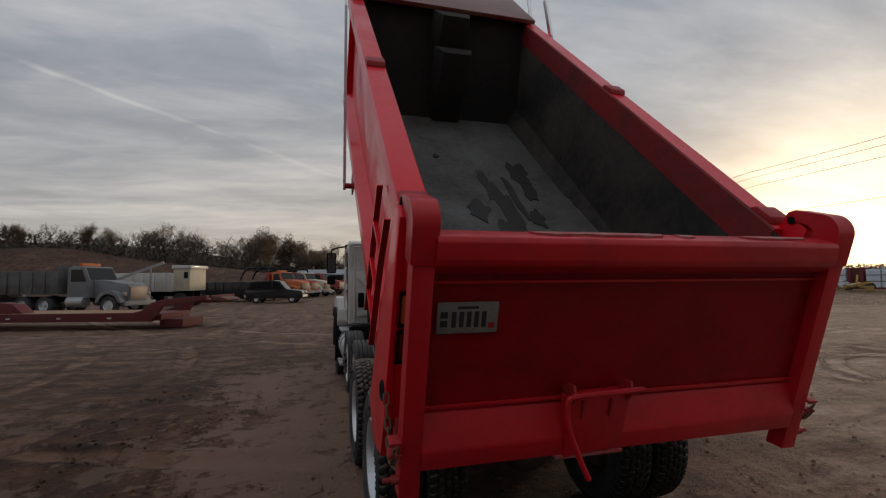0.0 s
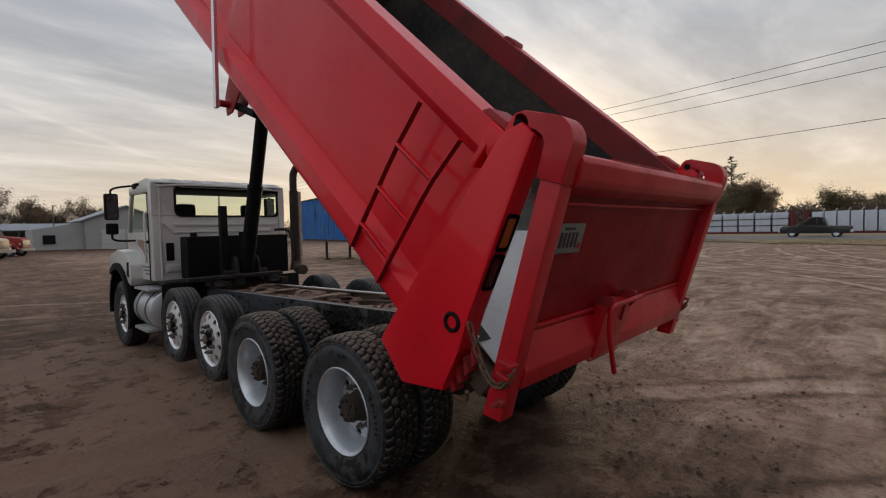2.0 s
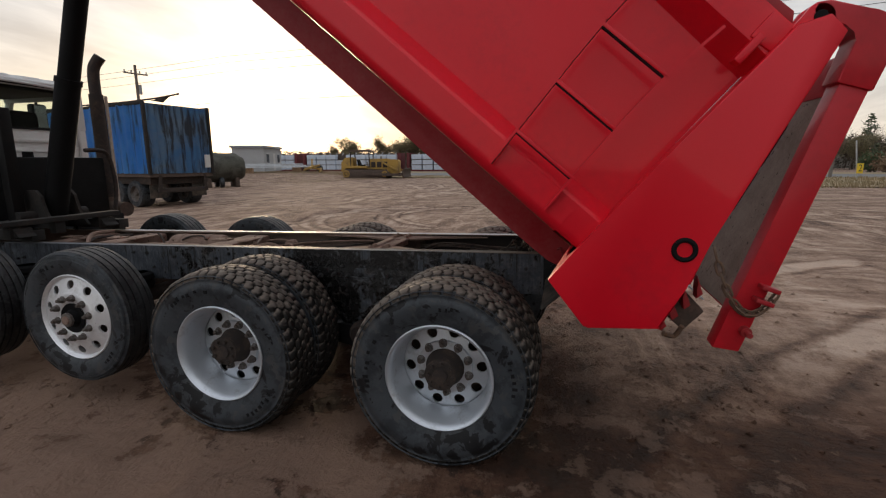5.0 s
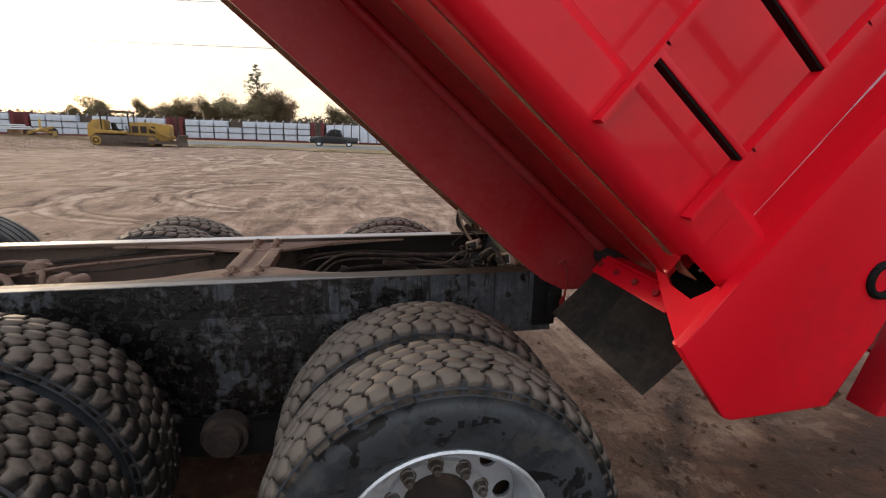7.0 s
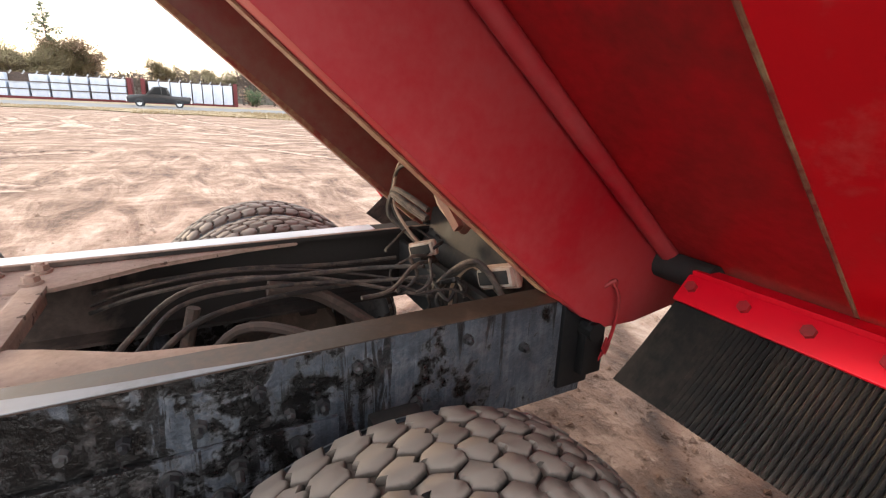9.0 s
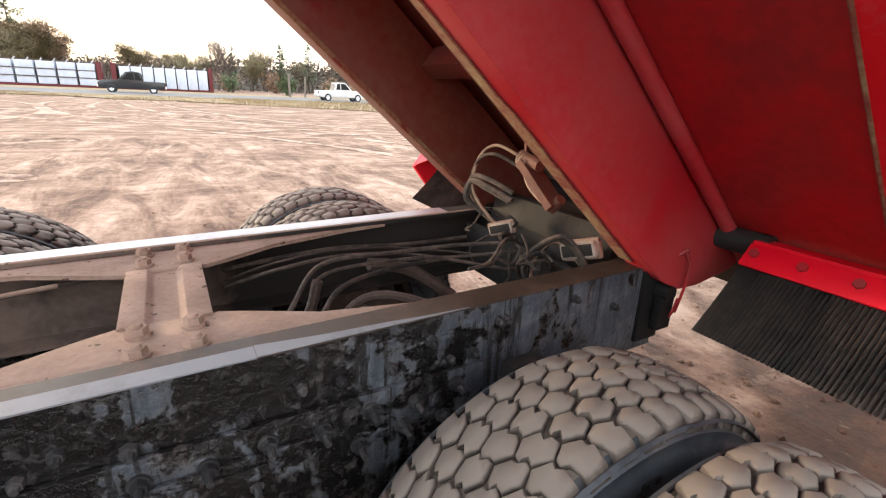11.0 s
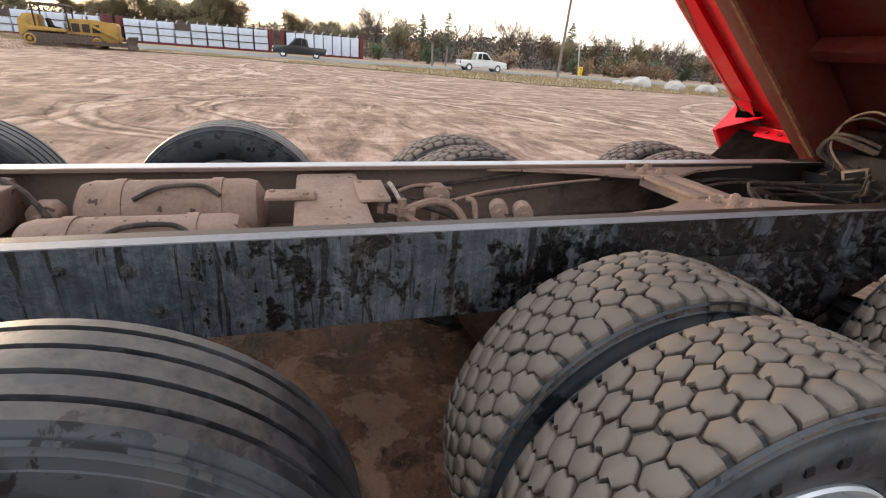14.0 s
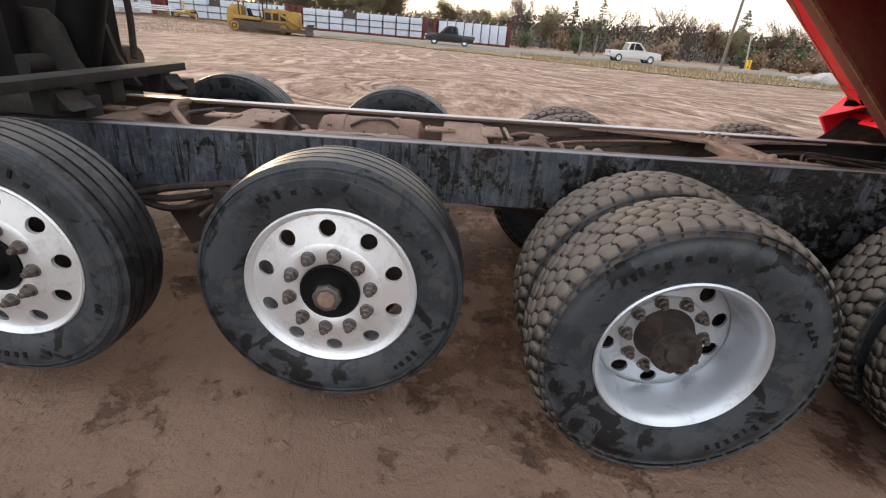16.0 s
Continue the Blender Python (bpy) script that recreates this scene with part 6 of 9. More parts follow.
    for x in (XL + 0.05, XR - 0.09):
        prism(bm, [(4.6, TOP(4.6) - 0.45), (6.1, TOP(4.6) + 0.02), (6.1, TOP(4.6) + 0.16), (4.6, TOP(4.6) + 0.02)], x, x + 0.04, "x", 0.004, BED)
    # the shield's underside shade is in its colour
    part("cab_shield", bm, SHADED_UNDER, body, "red cab shield at the top of the box", 30)
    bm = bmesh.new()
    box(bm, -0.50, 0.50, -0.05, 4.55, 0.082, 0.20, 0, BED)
    part("floor_frame", bm, SHADED_UNDER, body, "", 20)
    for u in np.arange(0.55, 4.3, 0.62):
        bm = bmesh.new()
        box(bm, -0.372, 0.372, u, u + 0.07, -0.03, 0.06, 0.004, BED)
        part("floor_bearer", bm, SHADED_UNDER, body, "", 20)
    bm = bmesh.new()
    rod(bm, (-0.62, -0.14, 0.01), (0.62, -0.14, 0.01), 0.036, 14, None, 0, BED)
    part("hinge_shaft", bm, BLACK_DUSTY, body, "", 40)
    # tall aerial rod on the right rail
    bm = bmesh.new()
    rod(bm, BED @ Vector((XR - 0.03, 4.40, 1.30)), BED @ Vector((XR - 0.03, 5.40, 2.10)), 0.022, 10)
    part("cover_crank_rod", bm, CHROME, body, "", 40)
    # ladder on the left side
    lad = thing("side_ladder", "", "")
    lad.parent = truck
    tagged(lad, "bent red rod ladder welded to the side")
    for pts in ([(0.56, 0.075), (0.565, 0.28), (0.575, 0.62), (0.575, 0.82), (0.56, 1.06)], [(0.235, 0.075), (0.238, 0.28), (0.24, 0.65), (0.235, 0.80), (0.20, 1.06)]):
        bm = bmesh.new()
        for (ua, va), (ub, vb) in zip(pts, pts[1:]):
            sweep_box(bm, (XL - 0.022, ua, va - 0.003), (XL - 0.022, ub, vb + 0.003), 0.036, 0.012, BED)
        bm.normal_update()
        # faces turned to the rear get a darker red for their shade
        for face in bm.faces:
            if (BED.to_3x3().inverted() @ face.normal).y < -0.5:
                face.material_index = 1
        part("ladder_rail", bm, [RED, RED_SCUFF_SHADE], lad, "red flat bar with shade painted on its rear face", 30)
    for v, ua, ub in ((0.255, 0.565, 0.237), (0.52, 0.572, 0.239), (0.80, 0.575, 0.235)):
        bm = bmesh.new()
        box(bm, XL - 0.040, XL - 0.012, ub, ua, v - 0.006, v + 0.011, 0.003, BED)
        box(bm, XL - 0.036, XL - 0.010, ub + 0.004, ua - 0.004, v - 0.012, v - 0.005, 0, BED, 1)
        part("rung", bm, [RED, PLASTIC], lad, "red channel rung with a black strip along its underside", 30)


dump_box()


def tailgate():
    p2, up = Vector((0, -1.385, 0.820)), Vector((0, -0.2924, 0.9563))
    out = Vector((0, -0.9563, -0.2924))
    M = Matrix(((1, 0, 0, 0), (0, out.y, up.y, p2.y), (0, out.z, up.z, p2.z), (0, 0, 0, 1)))
    gate = thing("tailgate", "", "")
    gate.parent = truck
    tagged(gate, "red steel tailgate hanging open on chains")
    for s, X in ((-1, XL), (1, XR)):
        o = lambda d: X - s * d
        bm = bmesh.new()
        prism(bm, [(-0.105, -0.02), (0.0, 0.0), (0.002, 1.16), (-0.102, 1.16)], o(0.0), o(0.098), "x", 0.006, M)
        part("gate_arm", bm, RED_GATE, gate, "red square arm of the tailgate", 30)
        bm = bmesh.new()
        neck = [(0.012, 1.138), (0.012, 1.296)] + [(-0.098 + 0.110 * math.cos(radians(a)), 1.298 + 0.110 * math.sin(radians(a))) for a in range(8, 91, 9)]
        neck += [(-0.255, 1.408), (-0.298, 1.390), (-0.303, 1.357), (-0.275, 1.333), (-0.175, 1.336)] + [(-0.160 + 0.042 * math.cos(radians(a)), 1.292 + 0.042 * math.sin(radians(a))) for a in range(80, -1, -16)] + [(-0.118, 1.138)]
        prism(bm, neck, o(-0.012), o(0.106), "x", 0.008, M)
        part("gate_hook", bm, RED_GATE, gate, "rounded red hinge hook", 30)
        bm = bmesh.new()
        for h in (0.30, 0.24):
            box(bm, o(-0.06), o(0.0), -0.05, 0.02, h, h + 0.018, 0.004, M)
        part("chain_bracket", bm, RED_DULL, gate, "", 30)
        bm = bmesh.new()
        rod(bm, (o(-0.035), -0.02, 0.10), (o(0.0), -0.02, 0.10), 0.022, 12, None, 0, M)
        rod(bm, (o(-0.075), -0.02, 0.10), (o(-0.035), -0.02, 0.10), 0.012, 8, None, 0, M)
        part("latch_pin", bm, RED_DULL, gate, "", 30)
    w0, w1 = XL + 0.096, XR - 0.096
    bm = bmesh.new()
    nx, nh = 24, 14
    grid = [[bm.verts.new((w0 + (w1 - w0) * i / nx, -0.068 + 0.006 * noise.noise((i * 0.22, j * 0.25, 9)), 0.30 + 0.84 * j / nh)) for j in range(nh + 1)] for i in range(nx + 1)]
    for i in range(nx):
        for j in range(nh):
            bm.faces.new((grid[i][j], grid[i + 1][j], grid[i + 1][j + 1], grid[i][j + 1]))
    bmesh.ops.solidify(bm, geom=list(bm.faces), thickness=0.012)
    bm.transform(M)
    part("gate_panel", bm, RED_GATE, gate, "recessed red tailgate sheet", 60)
    bm = bmesh.new()
    prism(bm, [(-0.10, 1.10), (-0.035, 1.09), (0.022, 1.14), (0.030, 1.17), (0.026, 1.245), (0.010, 1.268), (-0.09, 1.275), (-0.11, 1.255)], w0, w1, "x", 0.006, M)
    part("gate_top_tube", bm, RED_GATE, gate, "rounded red top tube with scraped edge", 40)
    for k in range(9):
        bm = bmesh.new()
        x = w0 + 0.10 + (w1 - w0 - 0.5) * random.random()
        l = 0.10 + 0.30 * random.random()
        prism(bm, [(x, -0.075), (x + l, -0.08), (x + l * 0.9, -0.035), (x + l * 0.4, -0.02), (x + 0.02, -0.04)], 1.2705, 1.2780 + 0.0004 * k, "z", 0, M)
        part("scraped_patch", bm, SCUFF, gate, "paint scraped off the top tube", 20)
    bm = bmesh.new()
    prism(bm, [(-0.085, 0.415), (-0.060, 0.405), (0.006, 0.255), (0.010, 0.240), (0.008, 0.150), (-0.09, 0.145)], w0, w1, "x", 0.004, M)
    part("gate_ledge", bm, RED_GATE, gate, "sloping red bottom ledge", 30)
    bm = bmesh.new()
    box(bm, w0, w1, -0.062, -0.050, 0.425, 0.445, 0.003, M), box(bm, w0, w1, -0.062, -0.050, 1.04, 1.055, 0.003, M)
    part("gate_rib", bm, RED_GATE, gate, "", 30)
    bm = bmesh.new()  # inner sheet, coated with dried mud
    box(bm, w0, w1, -0.096, -0.086, 0.155, 1.10, 0.0, M)
    part("gate_lining", bm, DUST, gate, "dusty brown inner sheet of the tailgate", 20)
    # spreader door with its lever
    bm = bmesh.new()
    prism(bm, [(-0.44, 0.47), (-0.08, 0.48), (-0.10, 0.17), (-0.42, 0.14)], -0.05, 0.022, "y", 0.006, M)
    door = part("spreader_door", bm, RED_GATE, gate, "small red spreader door", 30)
    for x in (-0.42, -0.10):
        bm = bmesh.new()
        prism(bm, [(-0.06, 0.44), (0.03, 0.44), (0.055, 0.50), (0.03, 0.545), (-0.02, 0.53), (-0.06, 0.50)], x - 0.008, x + 0.008, "x", 0.003, M)
        part("door_ear", bm, RED_DULL, door, "", 30)
    for x in (-0.36, -0.20):
        bm = bmesh.new()
        box(bm, x, x + 0.014, 0.022, 0.034, 0.36, 0.46, 0.003, M)
        part("door_rib", bm, RED_DULL, door, "", 30)
    bm = bmesh.new()
    hose(bm, [(-0.04, 0.055, 0.512), (-0.30, 0.055, 0.505), (-0.43, 0.055, 0.500), (-0.462, 0.058, 0.47), (-0.455, 0.075, 0.36), (-0.39, 0.11, 0.20), (-0.335, 0.13, 0.09)], 0.015, 8, 5, M)
    part("door_lever", bm, RED_GATE, door, "bent red lever rod", 40)
    bm = bmesh.new()
    box(bm, -0.46, -0.07, -0.03, 0.018, 0.130, 0.150, 0.004, M)
    part("door_sill", bm, SCUFF, door, "", 30)
    # number plate; its writing is left as bars
    bm = bmesh.new()
    box(bm, -1.115, -0.822, -0.056, -0.050, 0.805, 0.955, 0.004, M)
    plate = part("license_plate", bm, PLATE, gate, "worn pale license plate", 30)
    bm = bmesh.new()
    for k in range(5):
        box(bm, -1.045 + 0.036 * k, -1.024 + 0.036 * k, -0.0502, -0.048, 0.835, 0.910, 0, M)
    box(bm, -1.098, -1.065, -0.0502, -0.048, 0.880, 0.910, 0, M), box(bm, -1.098, -1.065, -0.0502, -0.048, 0.838, 0.868, 0, M)
    box(bm, -1.02, -0.92, -0.0502, -0.048, 0.923, 0.935, 0, M)
    part("plate_bars", bm, INK, plate, "", 0)
    bm = bmesh.new()
    box(bm, -0.868, -0.838, -0.0502, -0.048, 0.828, 0.855, 0, M)
    part("plate_sticker", bm, RED_DULL, plate, "", 0)
    # safety chains
    for s, X in ((-1, XL), (1, XR)):
        a, b = BED @ Vector((X + s * 0.035, -0.40, 0.42)), M @ Vector((X + s * 0.03, 0.02, 0.29))
        chain = thing("safety_chain", "", "")
        chain.parent = truck
        tagged(chain, "rusty steel safety chain")
        n = 13
        ring = bmesh.new()
        pts = [(0.020 * math.cos(t) + (0.012 if math.cos(t) > 0 else -0.012), 0.013 * math.sin(t), 0) for t in [2 * math.pi * i / 14 for i in range(14)]]
        hose(ring, pts + pts[:1], 0.0055, 6, 1, None, 0, False)
        me = finish("chain_link", ring, CHAIN, 40)
        pos = [a.lerp(b, k / n) - Vector((0, 0, 0.17 * (1 - (2 * k / n - 1) ** 2))) for k in range(n + 1)]
        for k in range(n):
            d = pos[k + 1] - pos[k]
            turn = d.to_track_quat("X", "Z").to_matrix().to_4x4()
            link = new("chain_link", me)
            link.parent, link.matrix_basis = chain, Matrix.Translation((pos[k] + pos[k + 1]) / 2) @ turn @ Matrix.Rotation(math.pi / 2 * (k % 2) + 0.3, 4, "X")


tailgate()


def hoist():
    bm = bmesh.new()
    a, b = Vector((0, 4.17, 1.08)), Vector((0, 2.98, 4.72))
    for f0, f1, r in ((0.0, 0.36, 0.098), (0.36, 0.62, 0.086), (0.62, 0.84, 0.074), (0.84, 1.0, 0.062)):
        rod(bm, a.lerp(b, f0), a.lerp(b, f1), r, 24)
        rod(bm, a.lerp(b, f1 - 0.012), a.lerp(b, f1), r + 0.008, 24)
    part("hoist_cylinder", bm, PLASTIC, truck, "black telescopic hoist cylinder", 40)
    bm = bmesh.new()
    for s in (-1, 1):
        prism(bm, [(3.93, 1.05), (4.41, 1.05), (4.37, 1.10), (4.31, 1.20), (4.28, 1.34), (4.22, 1.40), (4.12, 1.40), (4.06, 1.34), (4.03, 1.20), (3.97, 1.10)], s * 0.14, s * 0.17, "x", 0.004)
        box(bm, s * 0.36, s * 0.47, 3.80, 4.85, 0.985, 1.075, 0.006)
    rod(bm, (-0.32, 4.17, 1.16), (0.32, 4.17, 1.16), 0.05, 16)
    box(bm, -0.90, 0.39, 3.80, 3.92, 1.126, 1.168, 0.004), box(bm, -0.62, 0.50, 4.36, 4.46, 1.060, 1.12, 0.006)
    for x in (-0.62, -0.25, 0.16):
        box(bm, x, x + 0.09, 3.82, 3.90, 1.02, 1.127, 0.004)
    for x in (-0.52, 0.26):
        prism(bm, [(3.76, 1.035), (3.94, 1.035), (3.90, 1.062), (3.87, 1.11), (3.82, 1.11), (3.80, 1.062)], x - 0.07, x + 0.07, "x", 0.006)
    box(bm, -0.98, 0.55, 4.50, 4.80, 1.045, 1.085, 0.006)
    part("hoist_frame", bm, BLACK_DUSTY, truck, "black hoist frame on the rails", 30)
    bm = bmesh.new()
    box(bm, -0.69, 0.83, 4.44, 4.74, 1.10, 1.705, 0.02)
    tank = part("hydraulic_tank", bm, PLASTIC, truck, "black hydraulic tank behind the cab", 30)
    for x in (-0.55, 0.15):
        bm = bmesh.new()
        rod(bm, (x, 4.59, 1.70), (x, 4.59, 1.76), 0.045, 16)
        part("filler_cap", bm, PLASTIC, tank, "", 30)
    bm = bmesh.new()
    box(bm, -0.325, -0.225, 4.18, 4.27, 1.06, 2.13, 0.01)
    part("box_rest_post", bm, BLACK, truck, "black upright post", 30)
    bm = bmesh.new()
    hose(bm, [(0.60, 4.42, 1.78), (0.78, 4.40, 1.78), (0.86, 4.40, 1.70), (0.90, 4.40, 1.40), (0.84, 4.38, 1.12)], 0.022)
    part("air_hose", bm, HUB_DIRT, truck, "", 40)
    # exhaust stack
    bm = bmesh.new()
    rod(bm, (1.20, 4.87, 1.08), (1.20, 4.87, 2.45), 0.075, 20)
    stack = part("exhaust_stack", bm, HUB_DIRT, truck, "tall steel exhaust stack with a bent tip", 40)
    bm = bmesh.new()
    hose(bm, [(1.20, 4.87, 2.43), (1.20, 4.87, 2.62), (1.205, 4.85, 2.76), (1.24, 4.78, 2.88)], 0.062, 16)
    part("exhaust_tip", bm, HUB_DIRT, stack, "", 40)
    bm = bmesh.new()
    hose(bm, [(1.20, 4.87, 1.22), (1.20, 4.84, 1.13), (1.19, 4.72, 1.09), (1.17, 4.58, 1.09)], 0.085, 16)
    part("exhaust_elbow", bm, DUST_DARK, stack, "dusty exhaust elbow", 40)
    bm = bmesh.new()
    prism(bm, [(1.250, 4.80), (1.30, 4.815), (1.335, 4.86), (1.325, 4.865), (1.292, 4.825), (1.248, 4.81)], 1.13, 2.44, "z")
    part("heat_shield", bm, LAMP_BODY, stack, "bent tan heat shield", 40)


hoist()


def cab():
    c = thing("truck_cab", "", "")
    c.parent = truck
    tagged(c, "white conventional truck cab")
    W, Y0, Y1, Z0, Z1 = 1.0, 4.85, 6.20, 1.08, 2.50
    # rear wall in four pieces round the window, gently rounded
    wx0, wx1, wz0, wz1 = -0.68, 0.88, 2.02, 2.44
    bm = bmesh.new()
    box(bm, -W, W, Y0, Y0 + 0.05, Z0, wz0, 0.02), box(bm, -W, wx0, Y0, Y0 + 0.05, wz0 - 0.002, wz1, 0.0), box(bm, wx1, W, Y0, Y0 + 0.05, wz0 - 0.002, wz1, 0.0)
    box(bm, -W, W, Y0, Y0 + 0.05, wz1, Z1, 0.02)
    part("cab_back", bm, WHITE, c, "white cab rear wall", 30)
    bm = bmesh.new()  # pressed swages
    box(bm, -0.72, 0.84, Y0 - 0.014, Y0, 1.86, 1.90, 0.006), box(bm, -0.72, 0.84, Y0 - 0.014, Y0, 1.76, 1.785, 0.006)
    for s in (-1, 1):
        hose(bm, [(s * 0.90, Y0 - 0.004, 1.12), (s * 0.90, Y0 - 0.004, 2.30), (s * 0.84, Y0 - 0.004, 2.44), (0.0, Y0 - 0.004, 2.47)], 0.016, 8, 4)
        sweep_box(bm, (s * 0.86, Y0 - 0.006, 1.90), (s * 0.70, Y0 - 0.006, 1.74), 0.05, 0.012)
    part("swage_line", bm, WHITE, c, "", 40)
    bm = bmesh.new()
    box(bm, -0.84, -0.735, Y0 - 0.012, Y0 + 0.01, 1.36, 1.62, 0.012)
    part("side_vent", bm, PLASTIC, c, "black vent grille", 30)
    bm = bmesh.new()
    box(bm, -0.85, -0.66, Y0 - 0.03, Y0, 1.20, 1.30, 0.012)
    part("corner_step", bm, WHITE, c, "", 30)
    # window rubber and glass
    ring = []
    r = 0.09
    for cx, cz, a0 in ((wx1 - r, wz1 - r, 0), (wx0 + r, wz1 - r, 90), (wx0 + r, wz0 + r, 180), (wx1 - r, wz0 + r, 270)):
        for k in range(5):
            a = radians(a0 + 22.5 * k)
            ring.append((cx + r * math.cos(a), cz + r * math.sin(a)))
    bm = bmesh.new()
    outer = [((x - 0.10) * 1.04 + 0.10, (z - 2.23) * 1.12 + 2.23) for x, z in ring]
    n = len(ring)
    va, vb = [bm.verts.new((x, Y0 - 0.012, z)) for x, z in outer], [bm.verts.new((x, Y0 - 0.012, z)) for x, z in ring]
    vc = [bm.verts.new((x, Y0 + 0.05, z)) for x, z in ring]
    vd = [bm.verts.new((x, Y0 + 0.002, z)) for x, z in outer]
    for i in range(n):
        j = (i + 1) % n
        bm.faces.new((va[i], va[j], vb[j], vb[i])), bm.faces.new((vb[i], vb[j], vc[j], vc[i])), bm.faces.new((va[i], vd[i], vd[j], va[j]))
    part("window_rubber", bm, PLASTIC, c, "black window rubber", 40)
    bm = bmesh.new()
    prism(bm, ring, Y0 + 0.015, Y0 + 0.021, "y")
    ob = part("rear_window", bm, GLASS, c, "clear cab rear window", 0)
    ob.visible_shadow = False
    # roof
    bm = bmesh.new()
    prism(bm, [(Y0 + 0.0, Z1 - 0.03), (Y0 + 0.05, Z1 + 0.03), (Y0 + 0.35, Z1 + 0.07), (Y1 - 0.35, Z1 + 0.06), (Y1 - 0.10, Z1 - 0.02), (Y1 - 0.10, Z1 - 0.06), (Y0, Z1 - 0.06)], -W + 0.03, W - 0.03, "x", 0.04)
    roof = part("cab_roof", bm, WHITE, c, "white cab roof with shallow ribs", 30)
    for x in np.arange(-0.75, 0.8, 0.3):
        bm = bmesh.new()
        prism(bm, [(Y0 + 0.03, Z1), (Y0 + 0.06, Z1 + 0.042), (Y0 + 0.35, Z1 + 0.080), (Y1 - 0.35, Z1 + 0.068), (Y1 - 0.3, Z1 + 0.02)], x, x + 0.16, "x", 0.009)
        part("roof_rib", bm, WHITE, roof, "", 40)
    for s in (-1, 1):
        bm = bmesh.new()
        prism(bm, [(Y0 + 0.01, Z0), (Y0 + 0.01, Z1 - 0.02), (Y0 + 0.16, Z1 - 0.01), (Y0 + 0.16, Z0)], s * (W - 0.05), s * (W + 0.004), "x", 0.012)
        box(bm, s * (W - 0.05), s * W, Y0 + 0.16, Y1, Z0, 1.78, 0.012), box(bm, s * (W - 0.05), s * W, Y0 + 0.16, Y1 - 0.2, 2.36, Z1 - 0.02, 0.01)
        prism(bm, [(Y1 - 0.06, 1.78), (Y1 - 0.32, 2.40), (Y1 - 0.24, 2.40), (Y1 + 0.04, 1.78)], s * (W - 0.05), s * W, "x", 0.008)
        wall = part("cab_wall", bm, WHITE, c, "", 30)
        bm = bmesh.new()
        prism(bm, [(Y0 + 0.17, 1.785), (Y1 - 0.07, 1.785), (Y1 - 0.32, 2.355), (Y0 + 0.17, 2.355)], s * (W - 0.03), s * (W - 0.024), "x")
        pane = part("door_window", bm, GLASS, wall, "", 0)
        pane.visible_shadow = False
        bm = bmesh.new()
        hose(bm, [(s * (W + 0.04), Y0 + 0.14, 1.35), (s * (W + 0.06), Y0 + 0.14, 1.42), (s * (W + 0.06), Y0 + 0.14, 2.0), (s * (W + 0.02), Y0 + 0.14, 2.06)], 0.014)
        part("grab_rail", bm, CHROME, wall, "", 40)
        bm = bmesh.new()
        box(bm, s * W, s * (W + 0.012), Y0 + 0.17, Y0 + 0.19, Z0, 2.34, 0.002), box(bm, s * W, s * (W + 0.02), Y0 + 0.22, Y0 + 0.34, 1.62, 1.66, 0.006)
        part("door_seam", bm, PLASTIC, wall, "", 30)
        if s < 0:
            bm = bmesh.new()
            prism(bm, [(5.10, 1.50), (5.32, 1.66), (5.60, 1.68), (5.62, 1.60), (5.40, 1.52), (5.28, 1.44)], -W - 0.004, -W - 0.001, "x")
            part("door_decal", bm, WIRE, wall, "faded gold and brown door decal", 0)
            bm = bmesh.new()
            for k in range(3):
                box(bm, -W - 0.003, -W - 0.001, 5.05, 5.45 - 0.08 * k, 1.26 - 0.05 * k, 1.285 - 0.05 * k)
            part("door_writing_bars", bm, GREY_PAINT, wall, "", 0)
        # mirror on a tubular arm
        bm = bmesh.new()
        box(bm, s * 1.17, s * 1.35, 5.86, 5.96, 1.98, 2.38, 0.03)
        mirror = part("wing_mirror", bm, PLASTIC, c, "tall black wing mirror", 40)
        bm = bmesh.new()
        box(bm, s * 1.18, s * 1.34, 5.87, 5.95, 1.76, 1.93, 0.03)
        part("spot_mirror", bm, PLASTIC, mirror, "", 40)
        bm = bmesh.new()
        hose(bm, [(s * 0.98, 5.75, 2.50), (s * 1.15, 5.85, 2.48), (s * 1.25, 5.91, 2.44), (s * 1.26, 5.91, 2.36)], 0.016)
        part("mirror_arm", bm, PLASTIC, mirror, "", 40)
        bm = bmesh.new()
        hose(bm, [(s * 0.99, 5.75, 1.66), (s * 1.18, 5.88, 1.66), (s * 1.26, 5.91, 1.70), (s * 1.26, 5.91, 1.78)], 0.016)
        part("mirror_arm", bm, PLASTIC, mirror, "", 40)
        bm = bmesh.new()
        box(bm, s * 1.19, s * 1.33, 5.856, 5.862, 2.00, 2.36, 0.0)
        part("mirror_glass", bm, MIRROR, mirror, "mirror glass tinted with a dark reflection", 0)
        bm = bmesh.new()
        box(bm, s * 0.80, s * 1.02, 5.55, 5.75, Z1 - 0.06, Z1 + 0.03, 0.03)
        part("sun_visor_end", bm, PLASTIC, c, "", 40)
    bm = bmesh.new()
    prism(bm, [(Y1 - 0.03, 1.72), (Y1 + 0.0, 1.72), (Y1 - 0.24, 2.42), (Y1 - 0.28, 2.42)], -W + 0.06, W - 0.06, "x")
    ob = part("windshield", bm, GLASS, c, "clear windshield", 0)
    ob.visible_shadow = False
    bm = bmesh.new()
    box(bm, -W + 0.05, W - 0.05, Y0 + 0.05, Y1, Z0, Z0 + 0.05), box(bm, -W + 0.05, W - 0.05, Y1 - 0.35, Y1 + 0.02, Z0, 1.70, 0.03)
    part("cab_interior", bm, PLASTIC, c, "", 30)
    bm = bmesh.new()
